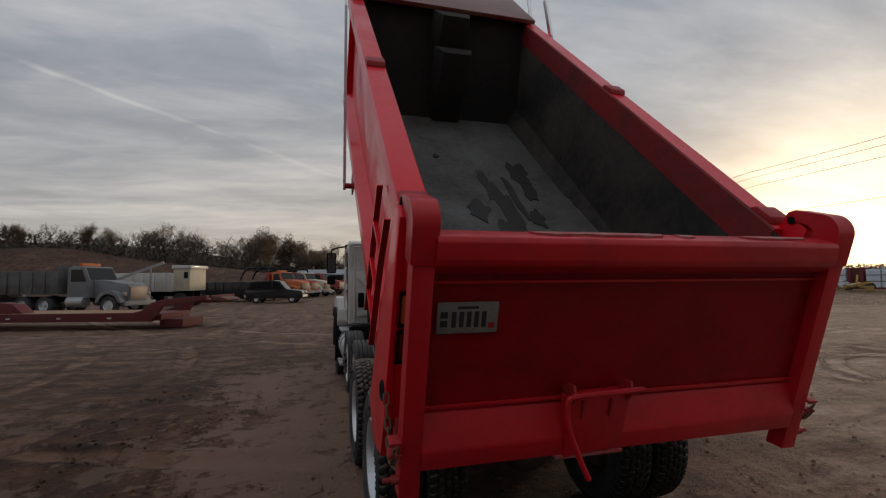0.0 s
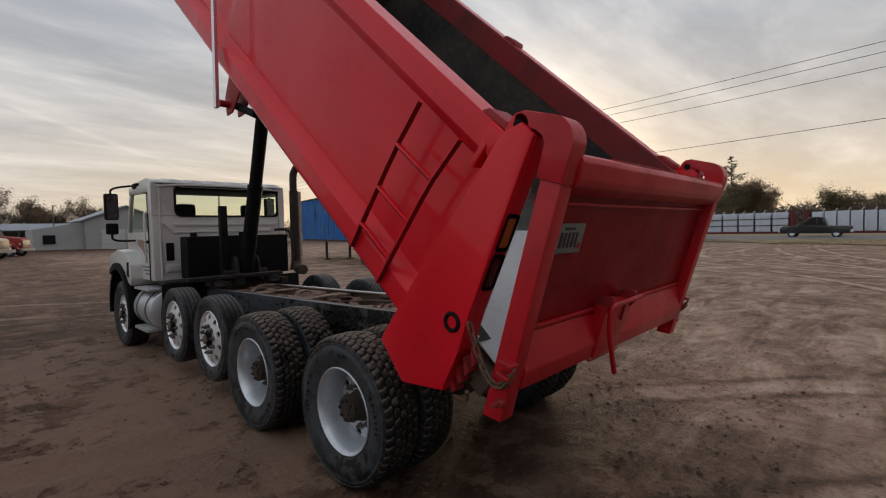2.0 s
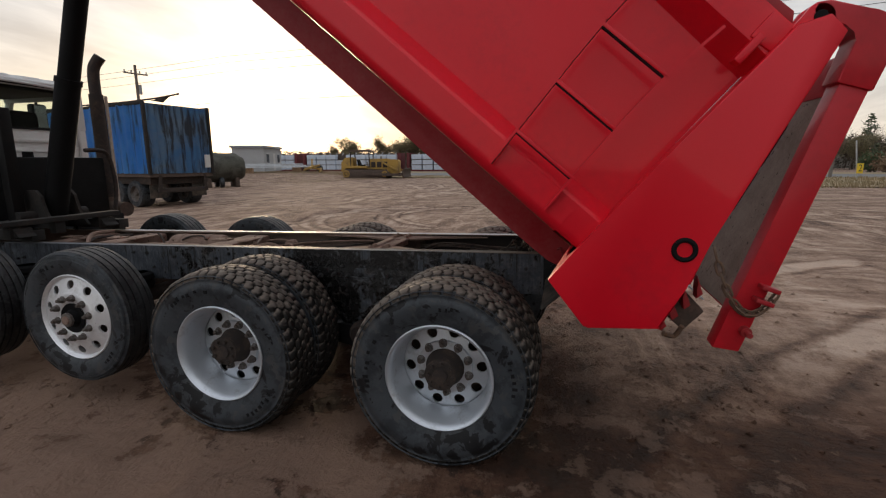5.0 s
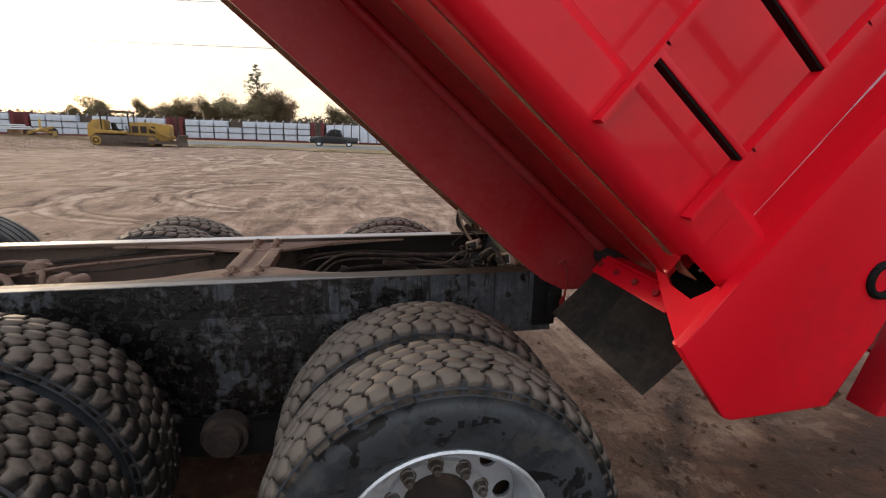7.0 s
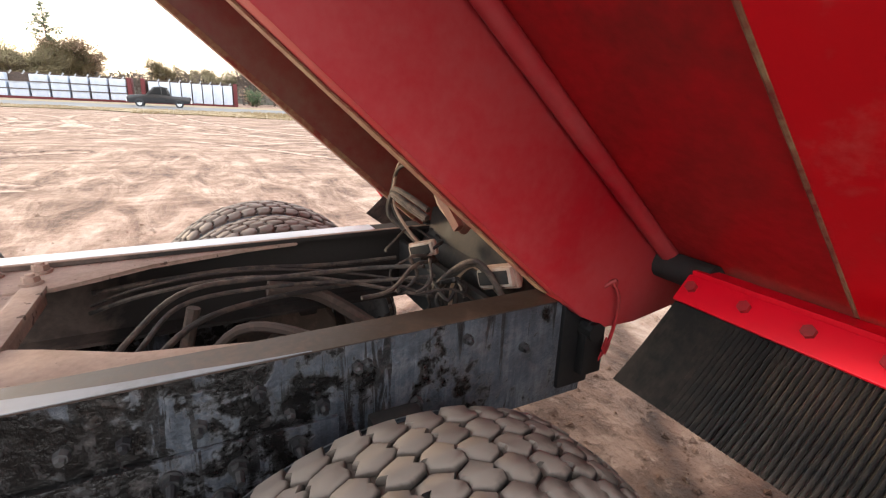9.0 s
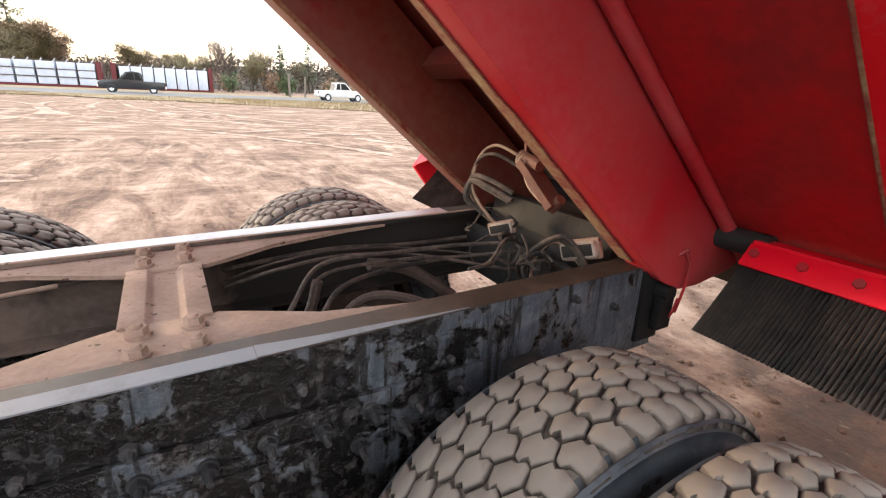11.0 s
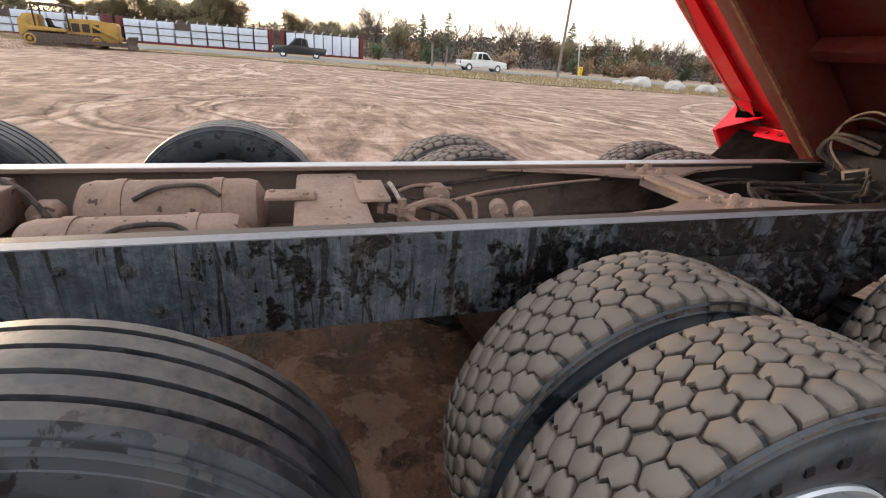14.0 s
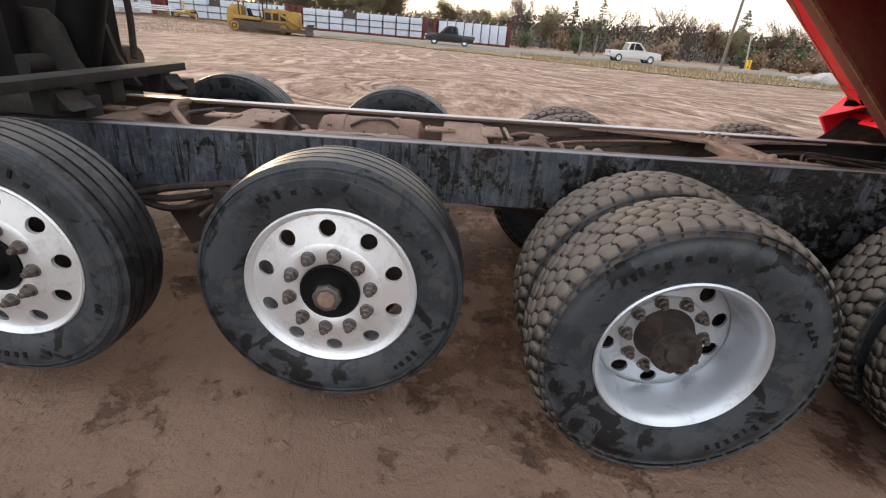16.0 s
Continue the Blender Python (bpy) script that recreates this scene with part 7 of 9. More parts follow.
    box(bm, -W + 0.06, W - 0.06, Y0 + 0.06, Y1 - 0.22, Z1 - 0.10, Z1 - 0.065, 0.01)
    part("headliner", bm, BLACK_DUSTY, c, "dark cab headliner", 30)
    for x in (-0.48, 0.50):
        bm = bmesh.new()
        box(bm, x - 0.25, x + 0.25, 5.05, 5.18, 1.30, 1.98, 0.06), box(bm, x - 0.14, x + 0.14, 5.04, 5.14, 1.96, 2.20, 0.05), box(bm, x - 0.25, x + 0.25, 5.1, 5.6, 1.30, 1.48, 0.05)
        part("seat", bm, PLASTIC, c, "dark cab seat", 40)
    # hood and front wings
    bm = bmesh.new()
    prism(bm, [(Y1, 1.08), (Y1, 1.72), (Y1 + 0.5, 1.66), (Y1 + 1.25, 1.52), (Y1 + 1.42, 1.30), (Y1 + 1.42, 0.80), (Y1 + 0.9, 0.80)], -0.72, 0.72, "x", 0.05)
    part("hood", bm, WHITE, c, "white sloping hood", 40)
    for s in (-1, 1):
        bm = bmesh.new()
        arc = [(6.15 + 0.66 * math.cos(radians(a)), 0.56 + 0.72 * math.sin(radians(a))) for a in range(-8, 189, 12)]
        inner = [(6.15 + 0.60 * math.cos(radians(a)), 0.56 + 0.66 * math.sin(radians(a))) for a in range(188, -9, -12)]
        prism(bm, arc + inner, s * 0.72, s * 1.175, "x", 0.01)
        part("wheel_arch", bm, PLASTIC, c, "black wheel arch liner", 40)
        bm = bmesh.new()
        prism(bm, [(5.50, 0.98), (5.42, 1.10), (5.46, 1.30), (5.75, 1.50), (6.20, 1.52), (6.7, 1.42), (6.75, 1.20), (6.5, 1.24), (6.15, 1.285), (5.80, 1.20), (5.60, 1.04)], s * 0.72, s * 1.16, "x", 0.03)
        wing = part("front_wing", bm, WHITE, c, "white front wing", 40)
        bm = bmesh.new()
        arc = [(6.15 + 0.72 * math.cos(radians(a)), 0.56 + 0.755 * math.sin(radians(a))) for a in range(50, 206, 12)]
        inner = [(6.15 + 0.625 * math.cos(radians(a)), 0.56 + 0.66 * math.sin(radians(a))) for a in range(200, 49, -12)]
        prism(bm, arc + inner, s * 1.10, s * 1.20, "x", 0.008)
        part("wing_extension", bm, PLASTIC, wing, "black rubber wing edge", 40)
        bm = bmesh.new()
        box(bm, s * 1.150, s * 1.172, 5.52, 5.60, 1.12, 1.34, 0.01)
        part("wing_vent", bm, PLASTIC, wing, "", 30)
        # fuel tank with straps and steps
        bm = bmesh.new()
        lathe(bm, [(0, 0.0), (0.0, 0.26), (0.02, 0.285), (0.80, 0.285), (0.82, 0.26), (0.82, 0.0)], 36, Matrix.Translation((s * 0.86, 4.62, 0.68)) @ Matrix.Rotation(math.pi / 2, 4, "Z"))
        tank = part("fuel_tank", bm, WHITE_WHEEL, truck, "dull white round fuel tank", 40)
        for y in (4.80, 5.22):
            bm = bmesh.new()
            lathe(bm, [(0, 0.286), (0, 0.292), (0.05, 0.292), (0.05, 0.286)], 36, Matrix.Translation((s * 0.86, y, 0.68)) @ Matrix.Rotation(math.pi / 2, 4, "Z"))
            part("tank_strap", bm, STEEL, tank, "", 40)
        bm = bmesh.new()
        box(bm, s * 0.78, s * 1.16, 4.72, 5.34, 0.385, 0.425, 0.008)
        part("cab_step", bm, GALV, tank, "ribbed aluminium step", 30)
        bm = bmesh.new()
        box(bm, s * 0.82, s * 1.14, 4.66, 5.36, 0.955, 0.99, 0.008)
        part("cab_step", bm, GALV, tank, "ribbed aluminium step", 30)
        bm = bmesh.new()
        box(bm, s * 0.45, s * 1.02, 4.47, 4.50, 0.42, 1.06, 0.006)
        part("splash_guard", bm, PLASTIC, truck, "", 30)
        bm = bmesh.new()
        box(bm, s * 0.62, s * 0.86, 7.45, 7.62, 1.0, 1.18, 0.03)
        part("headlamp", bm, CHROME, c, "", 30)
    bm = bmesh.new()
    box(bm, -0.92, 0.92, 7.64, 7.76, 0.45, 0.78, 0.03)
    part("front_bumper", bm, CHROME, truck, "", 30)


cab()

# ---- trees ----
class Sticks:
    """Collects thin tapered sticks and leaf blades, fast."""

    def __init__(self):
        self.v, self.f = [], []

    def stick(self, a, b, ra, rb, sides=4):
        way = (b - a).normalized()
        p = way.orthogonal().normalized()
        q = way.cross(p)
        n = len(self.v)
        for c, r in ((a, ra), (b, rb)):
            for k in range(sides):
                t = 2 * math.pi * k / sides
                self.v.append(tuple(c + r * (math.cos(t) * p + math.sin(t) * q)))
        for k in range(sides if sides > 2 else 1):
            j = (k + 1) % sides
            self.f.append((n + k, n + j, n + sides + j, n + sides + k))

    def blade(self, c, size, rng, thin=1.0):
        n = len(self.v)
        a = Vector((rng.gauss(0, 1), rng.gauss(0, 1), rng.gauss(0, 1))).normalized() * size
        b = a.orthogonal().normalized() * size * thin
        for p in (c - a, c + b * 0.6, c + a, c - b * 0.6):
            self.v.append(tuple(p))
        self.f.append((n, n + 1, n + 2, n + 3))

    def mesh(self, name, mat):
        me = bpy.data.meshes.new(name)
        me.from_pydata(self.v, [], self.f)
        me.materials.append(mat)
        return me


def grow(trunk, twigs, leaves, rng, a, way, length, r, level, leaf):
    bits = 3
    p, w = a, way
    for i in range(bits):
        w = (w + Vector((rng.gauss(0, 0.16), rng.gauss(0, 0.16), rng.gauss(0.04, 0.10)))).normalized()
        q = p + w * length / bits
        (trunk if level < 2 else twigs).stick(p, q, r * (1 - 0.22 * i), r * (1 - 0.22 * (i + 1)), 6 if level == 0 else 4 if level < 2 else 3 if level < 3 else 2)
        p = q
        if level < 4:
            for _ in range(2 if level else (1 if i == 0 else 3)):
                side = Vector((rng.gauss(0, 1), rng.gauss(0, 1), rng.gauss(0.55, 0.35))).normalized()
                grow(trunk, twigs, leaves, rng, p, (w * 0.55 + side * 0.8).normalized(), length * rng.uniform(0.45, 0.68), r * 0.48, level + 1 + (1 if level == 2 and rng.random() < 0.4 else 0), leaf)
    if leaf and level >= 3:
        for _ in range(leaf):
            leaves.blade(p + Vector((rng.gauss(0, 0.3), rng.gauss(0, 0.3), rng.gauss(0, 0.3))), rng.uniform(0.06, 0.15), rng)


def broadleaf(seed, height, leaf, mat):
    rng = random.Random(seed)
    trunk, twigs, leaves = Sticks(), Sticks(), Sticks()
    grow(trunk, twigs, leaves, rng, Vector((0, 0, -0.3)), Vector((0, 0, 1)), height * 0.52, height * 0.016 + 0.04, 0, leaf)
    parts = [("trunk", trunk.mesh("trunk", BARK)), ("crown", twigs.mesh("crown", TWIG))]
    if leaf:
        parts.append(("foliage", leaves.mesh("foliage", mat)))
    return parts


def pine(seed, height, bare, mat, spread_r):
    """A conifer: bare below, whorls of needle tufts above."""
    rng = random.Random(seed)
    trunk, leaves = Sticks(), Sticks()
    p = Vector((0, 0, -0.3))
    for i in range(6):
        q = Vector((rng.gauss(0, 0.05), rng.gauss(0, 0.05), -0.3 + (height + 0.3) * (i + 1) / 6))
        trunk.stick(p, q, height * 0.013 * (1 - i / 6.5) + 0.02, height * 0.013 * (1 - (i + 1) / 6.5) + 0.02, 6)
        p = q
    z = height * bare
    while z < height:
        f = (z - height * bare) / (height * (1 - bare))
        reach = spread_r * (1 - f) ** 0.7 * rng.uniform(0.6, 1.15) + 0.15
        for _ in range(rng.choice((3, 4, 5))):
            t = rng.uniform(0, 2 * math.pi)
            tip = Vector((math.cos(t) * reach, math.sin(t) * reach, z + rng.uniform(-0.25, 0.35) * reach))
            base = Vector((0, 0, z))
            trunk.stick(base, tip, 0.035, 0.012, 3)
            for k in range(int(6 + 9 * reach)):
                c = base.lerp(tip, rng.uniform(0.35, 1.05)) + Vector((rng.gauss(0, 0.12), rng.gauss(0, 0.12), rng.gauss(0.04, 0.10))) * (0.6 + reach * 0.3)
                leaves.blade(c, rng.uniform(0.12, 0.28), rng, 0.7)
        z += rng.uniform(0.28, 0.55)
    return [("trunk", trunk.mesh("trunk", BARK)), ("crown", leaves.mesh("crown", mat))]


def bush(seed, height, mat):
    rng = random.Random(seed)
    twigs, leaves = Sticks(), Sticks()
    for _ in range(18):
        t, r = rng.uniform(0, 6.28), rng.uniform(0.2, 0.9)
        tip = Vector((math.cos(t) * height * r * 0.7, math.sin(t) * height * r * 0.7, height * rng.uniform(0.5, 1.0)))
        twigs.stick(Vector((0, 0, -0.1)), tip, 0.03, 0.01, 3)
        for _ in range(40):
            leaves.blade(tip * rng.uniform(0.3, 1.1) + Vector((rng.gauss(0, 0.25), rng.gauss(0, 0.25), rng.gauss(0, 0.25))), rng.uniform(0.08, 0.2), rng)
    return [("trunk", twigs.mesh("trunk", TWIG)), ("foliage", leaves.mesh("foliage", mat))]


BARE_TREES = [broadleaf(11 + k, 8.0, 0, None) for k in range(4)]
BROWN_TREES = [broadleaf(31 + k, 8.0, 4, LEAF_BROWN) for k in range(3)]
OLIVE_TREES = [broadleaf(51 + k, 8.0, 6, LEAF_OLIVE) for k in range(3)]
PINES = [pine(71 + k, 9.0, 0.22, NEEDLES, 1.3) for k in range(3)]
BIG_TREE = broadleaf(93, 8.0, 9, LEAF_BROWN)
TALL_PINE = pine(77, 14.5, 0.58, NEEDLES, 2.6)
BUSHES = [bush(81, 2.6, SHRUB), bush(82, 2.2, LEAF_BROWN)]


def plant(parts, x, y, scale, rng, label, category="tree", group="", name="tree", z=None):
    t = thing(name, label, category, Matrix.Translation((x, y, ground_height(x, y) if z is None else z)) @ Matrix.Rotation(rng.uniform(0, 6.28), 4, "Z")
              @ Matrix.Diagonal((scale * rng.uniform(0.9, 1.25), scale * rng.uniform(0.9, 1.25), scale, 1)), group)
    for n, me in parts:
        p = new(n, me)
        p.parent = t


def woods():
    rng = random.Random(4)
    for k in range(146):  # bare wood on the bank, to the north
        x = -98 + 0.88 * k + rng.uniform(-0.8, 0.8)
        y = (118 if x > -9 else 104) + rng.uniform(-5, 12) - 0.05 * x
        plant(rng.choice(BARE_TREES if rng.random() < 0.90 else BROWN_TREES), x, y, rng.uniform(0.72, 1.04) * (0.68 if x < -38 else 1.0), rng, "bare grey-brown deciduous tree on the bank", group="bare trees on the bank")
    for k in range(10):
        x = -14 + 3.4 * k + rng.uniform(-1, 1)
        plant(rng.choice(BROWN_TREES), x, 116 + rng.uniform(-2, 6), rng.uniform(0.9, 1.25), rng, "russet-leaved tree among bare trees", group="bare trees on the bank")
    for k in range(112):  # mixed wood behind the railway cars, to the east
        y = -122 + 1.54 * k + rng.uniform(-1.3, 1.3)
        x = 97 + rng.uniform(-5, 18)
        kind = rng.random()
        if y < -8:
            if kind < 0.26:
                plant(rng.choice(PINES), x, y, rng.uniform(0.6, 1.12), rng, "dark green conifer in a mixed wood", group="mixed wood past the road")
            elif kind < 0.68:
                plant(rng.choice(BARE_TREES), x, y, rng.uniform(1.0, 1.38), rng, "tall bare tree in a mixed wood", group="mixed wood past the road")
            elif kind < 0.86:
                plant(rng.choice(BROWN_TREES), x, y, rng.uniform(0.72, 0.95), rng, "russet-leaved tree in a mixed wood", group="mixed wood past the road")
            else:
                plant(rng.choice(OLIVE_TREES), x, y, rng.uniform(0.65, 0.85), rng, "olive-leaved tree in a mixed wood", group="mixed wood past the road")
        elif kind < 0.45 or 2 < y < 14:
            plant(rng.choice(BARE_TREES), x, y, rng.uniform(0.5, 0.78), rng, "bare tree in a mixed wood", group="mixed wood past the road")
        else:
            plant(rng.choice(OLIVE_TREES), x, y, rng.uniform(0.6, 0.98), rng, "olive-leaved tree in a mixed wood", group="mixed wood past the road")
    for x, y, s in ((98.5, 16.6, 1.25), (101, 14.2, 1.05), (99, 19.0, 0.95)):
        plant(BIG_TREE, x, y, s, rng, "broad russet-leaved tree past the railway", group="mixed wood past the road")
    plant(TALL_PINE, 100, 19.4, 0.97, rng, "tall lone pine with a high crown", name="pine_tree")
    for x, y, s in ((98, 15.5, 1.05), (97, 21, 0.95), (99, 26.5, 0.95), (96, 29.5, 0.9), (99, 4.5, 0.85), (98, 33, 0.75)):
        plant(OLIVE_TREES[int(y) % 2], x, y, s, rng, "round olive-leaved tree past the railway", group="mixed wood past the road")
    for k in range(26):
        plant(rng.choice(BUSHES), rng.uniform(72, 92), rng.uniform(-75, -9), rng.uniform(0.7, 1.5), rng, "low shrub at the wood's edge", "shrub", "shrubs past the road", "shrub")
    for k in range(20):  # beyond the yard to the north-east
        a = radians(rng.uniform(22, 50))
        d = rng.uniform(95, 125)
        plant(rng.choice(BARE_TREES + OLIVE_TREES), d * math.sin(a), d * math.cos(a), rng.uniform(0.5, 0.85), rng, "bare tree on the skyline", group="skyline trees")
    # dense undergrowth and far wood, nothing in it could be counted
    st = Sticks()
    for k in range(76000):
        if k % 3:
            y, x = rng.uniform(-150, 88), rng.uniform(94, 128)
            top = 4.2 + 1.2 * noise.noise((y * 0.08, 0, 0)) + (1.7 if y < -8 else 0.0)
            c = Vector((x, y, rng.random() ** 0.8 * top))
        else:
            x, y = rng.uniform(-110, 60), rng.uniform(103, 126)
            if x > -9:
                y = max(y, 115)
            c = Vector((x, y, ground_height(x, y) + rng.random() ** 1.3 * (4.6 + 1.4 * noise.noise((x * 0.12, 3, 0))) * (0.62 if x < -38 else 1.0)))
        st.blade(c, rng.uniform(0.12, 0.38), rng, 0.8)
    tagged(new("far_undergrowth", st.mesh("far_undergrowth", THICKET)), "brown tangled undergrowth of far woods", "undergrowth", kind="stuff")
    bm = bmesh.new()  # rising ground of the far wood
    rows = []
    for i in range(90):
        y = -420 + 10 * i
        rows.append([bm.verts.new((x, y, z)) for x, z in ((112, -0.5), (126, (4.6 if y < -8 else 3.2) + 1.0 * noise.noise((y * 0.03, 1, 0))), (160, (6.2 if y < -8 else 4.4) + 1.2 * noise.noise((y * 0.021, 5, 0))), (420, 2.0))])
    for a, b in zip(rows, rows[1:]):
        for k in range(3):
            bm.faces.new((a[k], b[k], b[k + 1], a[k + 1]))
    tagged(part("far_hillside", bm, THICKET, None), "dark wooded rise at the skyline", "hillside", kind="structure")
    bm = bmesh.new()  # and the same to the north, behind the bank
    rows = []
    for i in range(60):
        x = -190 + 5 * i
        rows.append([bm.verts.new((x, y, ground_height(x, y) + z)) for y, z in ((116, -0.5), (121, 2.6 + 0.7 * noise.noise((x * 0.09, 1, 0))), (150, 3.4), (300, 0.0))])
    for a, b in zip(rows, rows[1:]):
        for k in range(3):
            bm.faces.new((a[k], b[k], b[k + 1], a[k + 1]))
    tagged(part("far_hillside", bm, THICKET, None), "brown wooded rise behind the bank", "hillside", kind="structure")
    # dry grass along the verge and on the rise
    st = Sticks()
    for k in range(44000):
        if k % 4:
            y = rng.uniform(-60, 60)
            x = rng.uniform(verge_edge(y) - 0.8, 49.2)
            h = rng.uniform(0.08, 0.42 if y < -4 else 0.24) * (0.5 + 0.9 * abs(noise.noise((x * 0.25, y * 0.25, 6))))
        else:
            a, d = rng.uniform(0, 6.28), rng.random() ** 0.5
            x, y, h = 42 + 22 * d * math.cos(a), 28 + 11 * d * math.sin(a), rng.uniform(0.05, 0.22)
            if rng.random() < 0.35 + 0.5 * noise.noise((x * 0.2, y * 0.2, 0)):
                continue
        z = ground_height(x, y)
        n = len(st.v)
        dx, dy = rng.uniform(-0.12, 0.12), rng.uniform(-0.12, 0.12)
        st.v += [(x - 0.03, y - 0.03, z), (x + 0.03, y + 0.03, z), (x + dx, y + dy, z + h)]
        st.f.append((n, n + 1, n + 2))
    tagged(new("dry_grass", st.mesh("dry_grass", GRASS)), "dry yellow roadside grass", "grass", kind="stuff")


woods()


# ---- vehicles and plant round the yard ----
def sub_wheel(parent, x, y, z, r, w, rim_mat):
    bm = bmesh.new()
    lathe(bm, [(-w / 2, r * 0.58), (-w / 2, r * 0.92), (-w * 0.36, r), (w * 0.36, r), (w / 2, r * 0.92), (w / 2, r * 0.58)], 20, Matrix.Translation((x, y, z)))
    t = part("tyre", bm, TYRE_SIDE, parent, "", 40)
    bm = bmesh.new()
    lathe(bm, [(-w / 2 + 0.01, r * 0.60), (-w * 0.3, r * 0.52), (-w * 0.3, r * 0.16), (-w * 0.5, r * 0.12), (-w * 0.5, 0.0)], 20, Matrix.Translation((x, y, z)))
    lathe(bm, [(w / 2 - 0.01, r * 0.60), (w * 0.3, r * 0.52), (w * 0.3, r * 0.16), (w * 0.5, r * 0.12), (w * 0.5, 0.0)], 20, Matrix.Translation((x, y, z)))
    part("rim", bm, rim_mat, t, "", 40)


def place(x, y, turn, z=None):
    return Matrix.Translation((x, y, ground_height(x, y) if z is None else z)) @ Matrix.Rotation(radians(turn), 4, "Z")


def pickup(x, y, turn, paint_mat, label, suv=False, short=1.0):
    """A pickup or wagon, its nose to +y."""
    t = thing("pickup_truck" if not suv else "station_wagon", label, "car", place(x, y, turn) @ Matrix.Diagonal((1, short, 1.0 if suv else 1.12, 1)))
    bm = bmesh.new()
    low = [(-2.8, 0.55), (-2.85, 1.02), (-0.9, 1.06), (0.9, 1.10), (1.2, 1.12), (2.55, 1.02), (2.80, 0.85), (2.80, 0.45), (2.5, 0.38), (-2.6, 0.40)]
    prism(bm, low, -0.98, 0.98, "x", 0.06)
    part("body", bm, paint_mat, t, "", 40)
    bm = bmesh.new()
    back = -2.7 if suv else -1.0
    prism(bm, [(back, 1.06), (back + 0.22, 1.78), (-0.2, 1.86), (0.35, 1.80), (1.15, 1.10)], -0.88, 0.88, "x", 0.05)
    cabin = part("cabin", bm, paint_mat, t, "", 40)
    for s in (-1, 1):
        bm = bmesh.new()
        prism(bm, [(back + 0.22, 1.16), (back + 0.34, 1.70), (-0.28, 1.76), (-0.28, 1.16)], s * 0.88, s * 0.892, "x")
        prism(bm, [(-0.20, 1.16), (-0.20, 1.76), (0.28, 1.72), (0.86, 1.16)], s * 0.88, s * 0.892, "x")
        part("side_window", bm, DARK_GLASS, cabin, "", 0)
    bm = bmesh.new()
    prism(bm, [(1.14, 1.13), (0.40, 1.77), (0.42, 1.79), (1.17, 1.13)], -0.78, 0.78, "x")
    part("windshield", bm, DARK_GLASS, cabin, "", 0)
    bm = bmesh.new()
    prism(bm, [(back - 0.006, 1.12), (back + 0.19, 1.70), (back + 0.17, 1.72), (back - 0.03, 1.12)], -0.75, 0.75, "x")
    part("rear_window", bm, DARK_GLASS, cabin, "", 0)
    for yy in (-1.75, 1.75):
        for s in (-1, 1):
            sub_wheel(t, s * 0.86, yy, 0.39, 0.39, 0.26, ALLOY)
    for ya, yb in ((2.72, 2.88), (-2.95, -2.80)):
        bm = bmesh.new()
        box(bm, -0.95, 0.95, ya, yb, 0.45, 0.67, 0.03)
        part("bumper", bm, CHROME, t, "", 30)
    for s in (-1, 1):
        bm = bmesh.new()
        box(bm, s * 0.66, s * 0.94, 2.70, 2.82, 0.80, 0.96, 0.02)
        part("headlight", bm, ALLOY, t, "", 30)
        bm = bmesh.new()
        box(bm, s * 0.84, s * 0.97, -2.87, -2.80, 0.72, 0.98, 0.02)
        part("tail_light", bm, RED_LENS, t, "", 30)


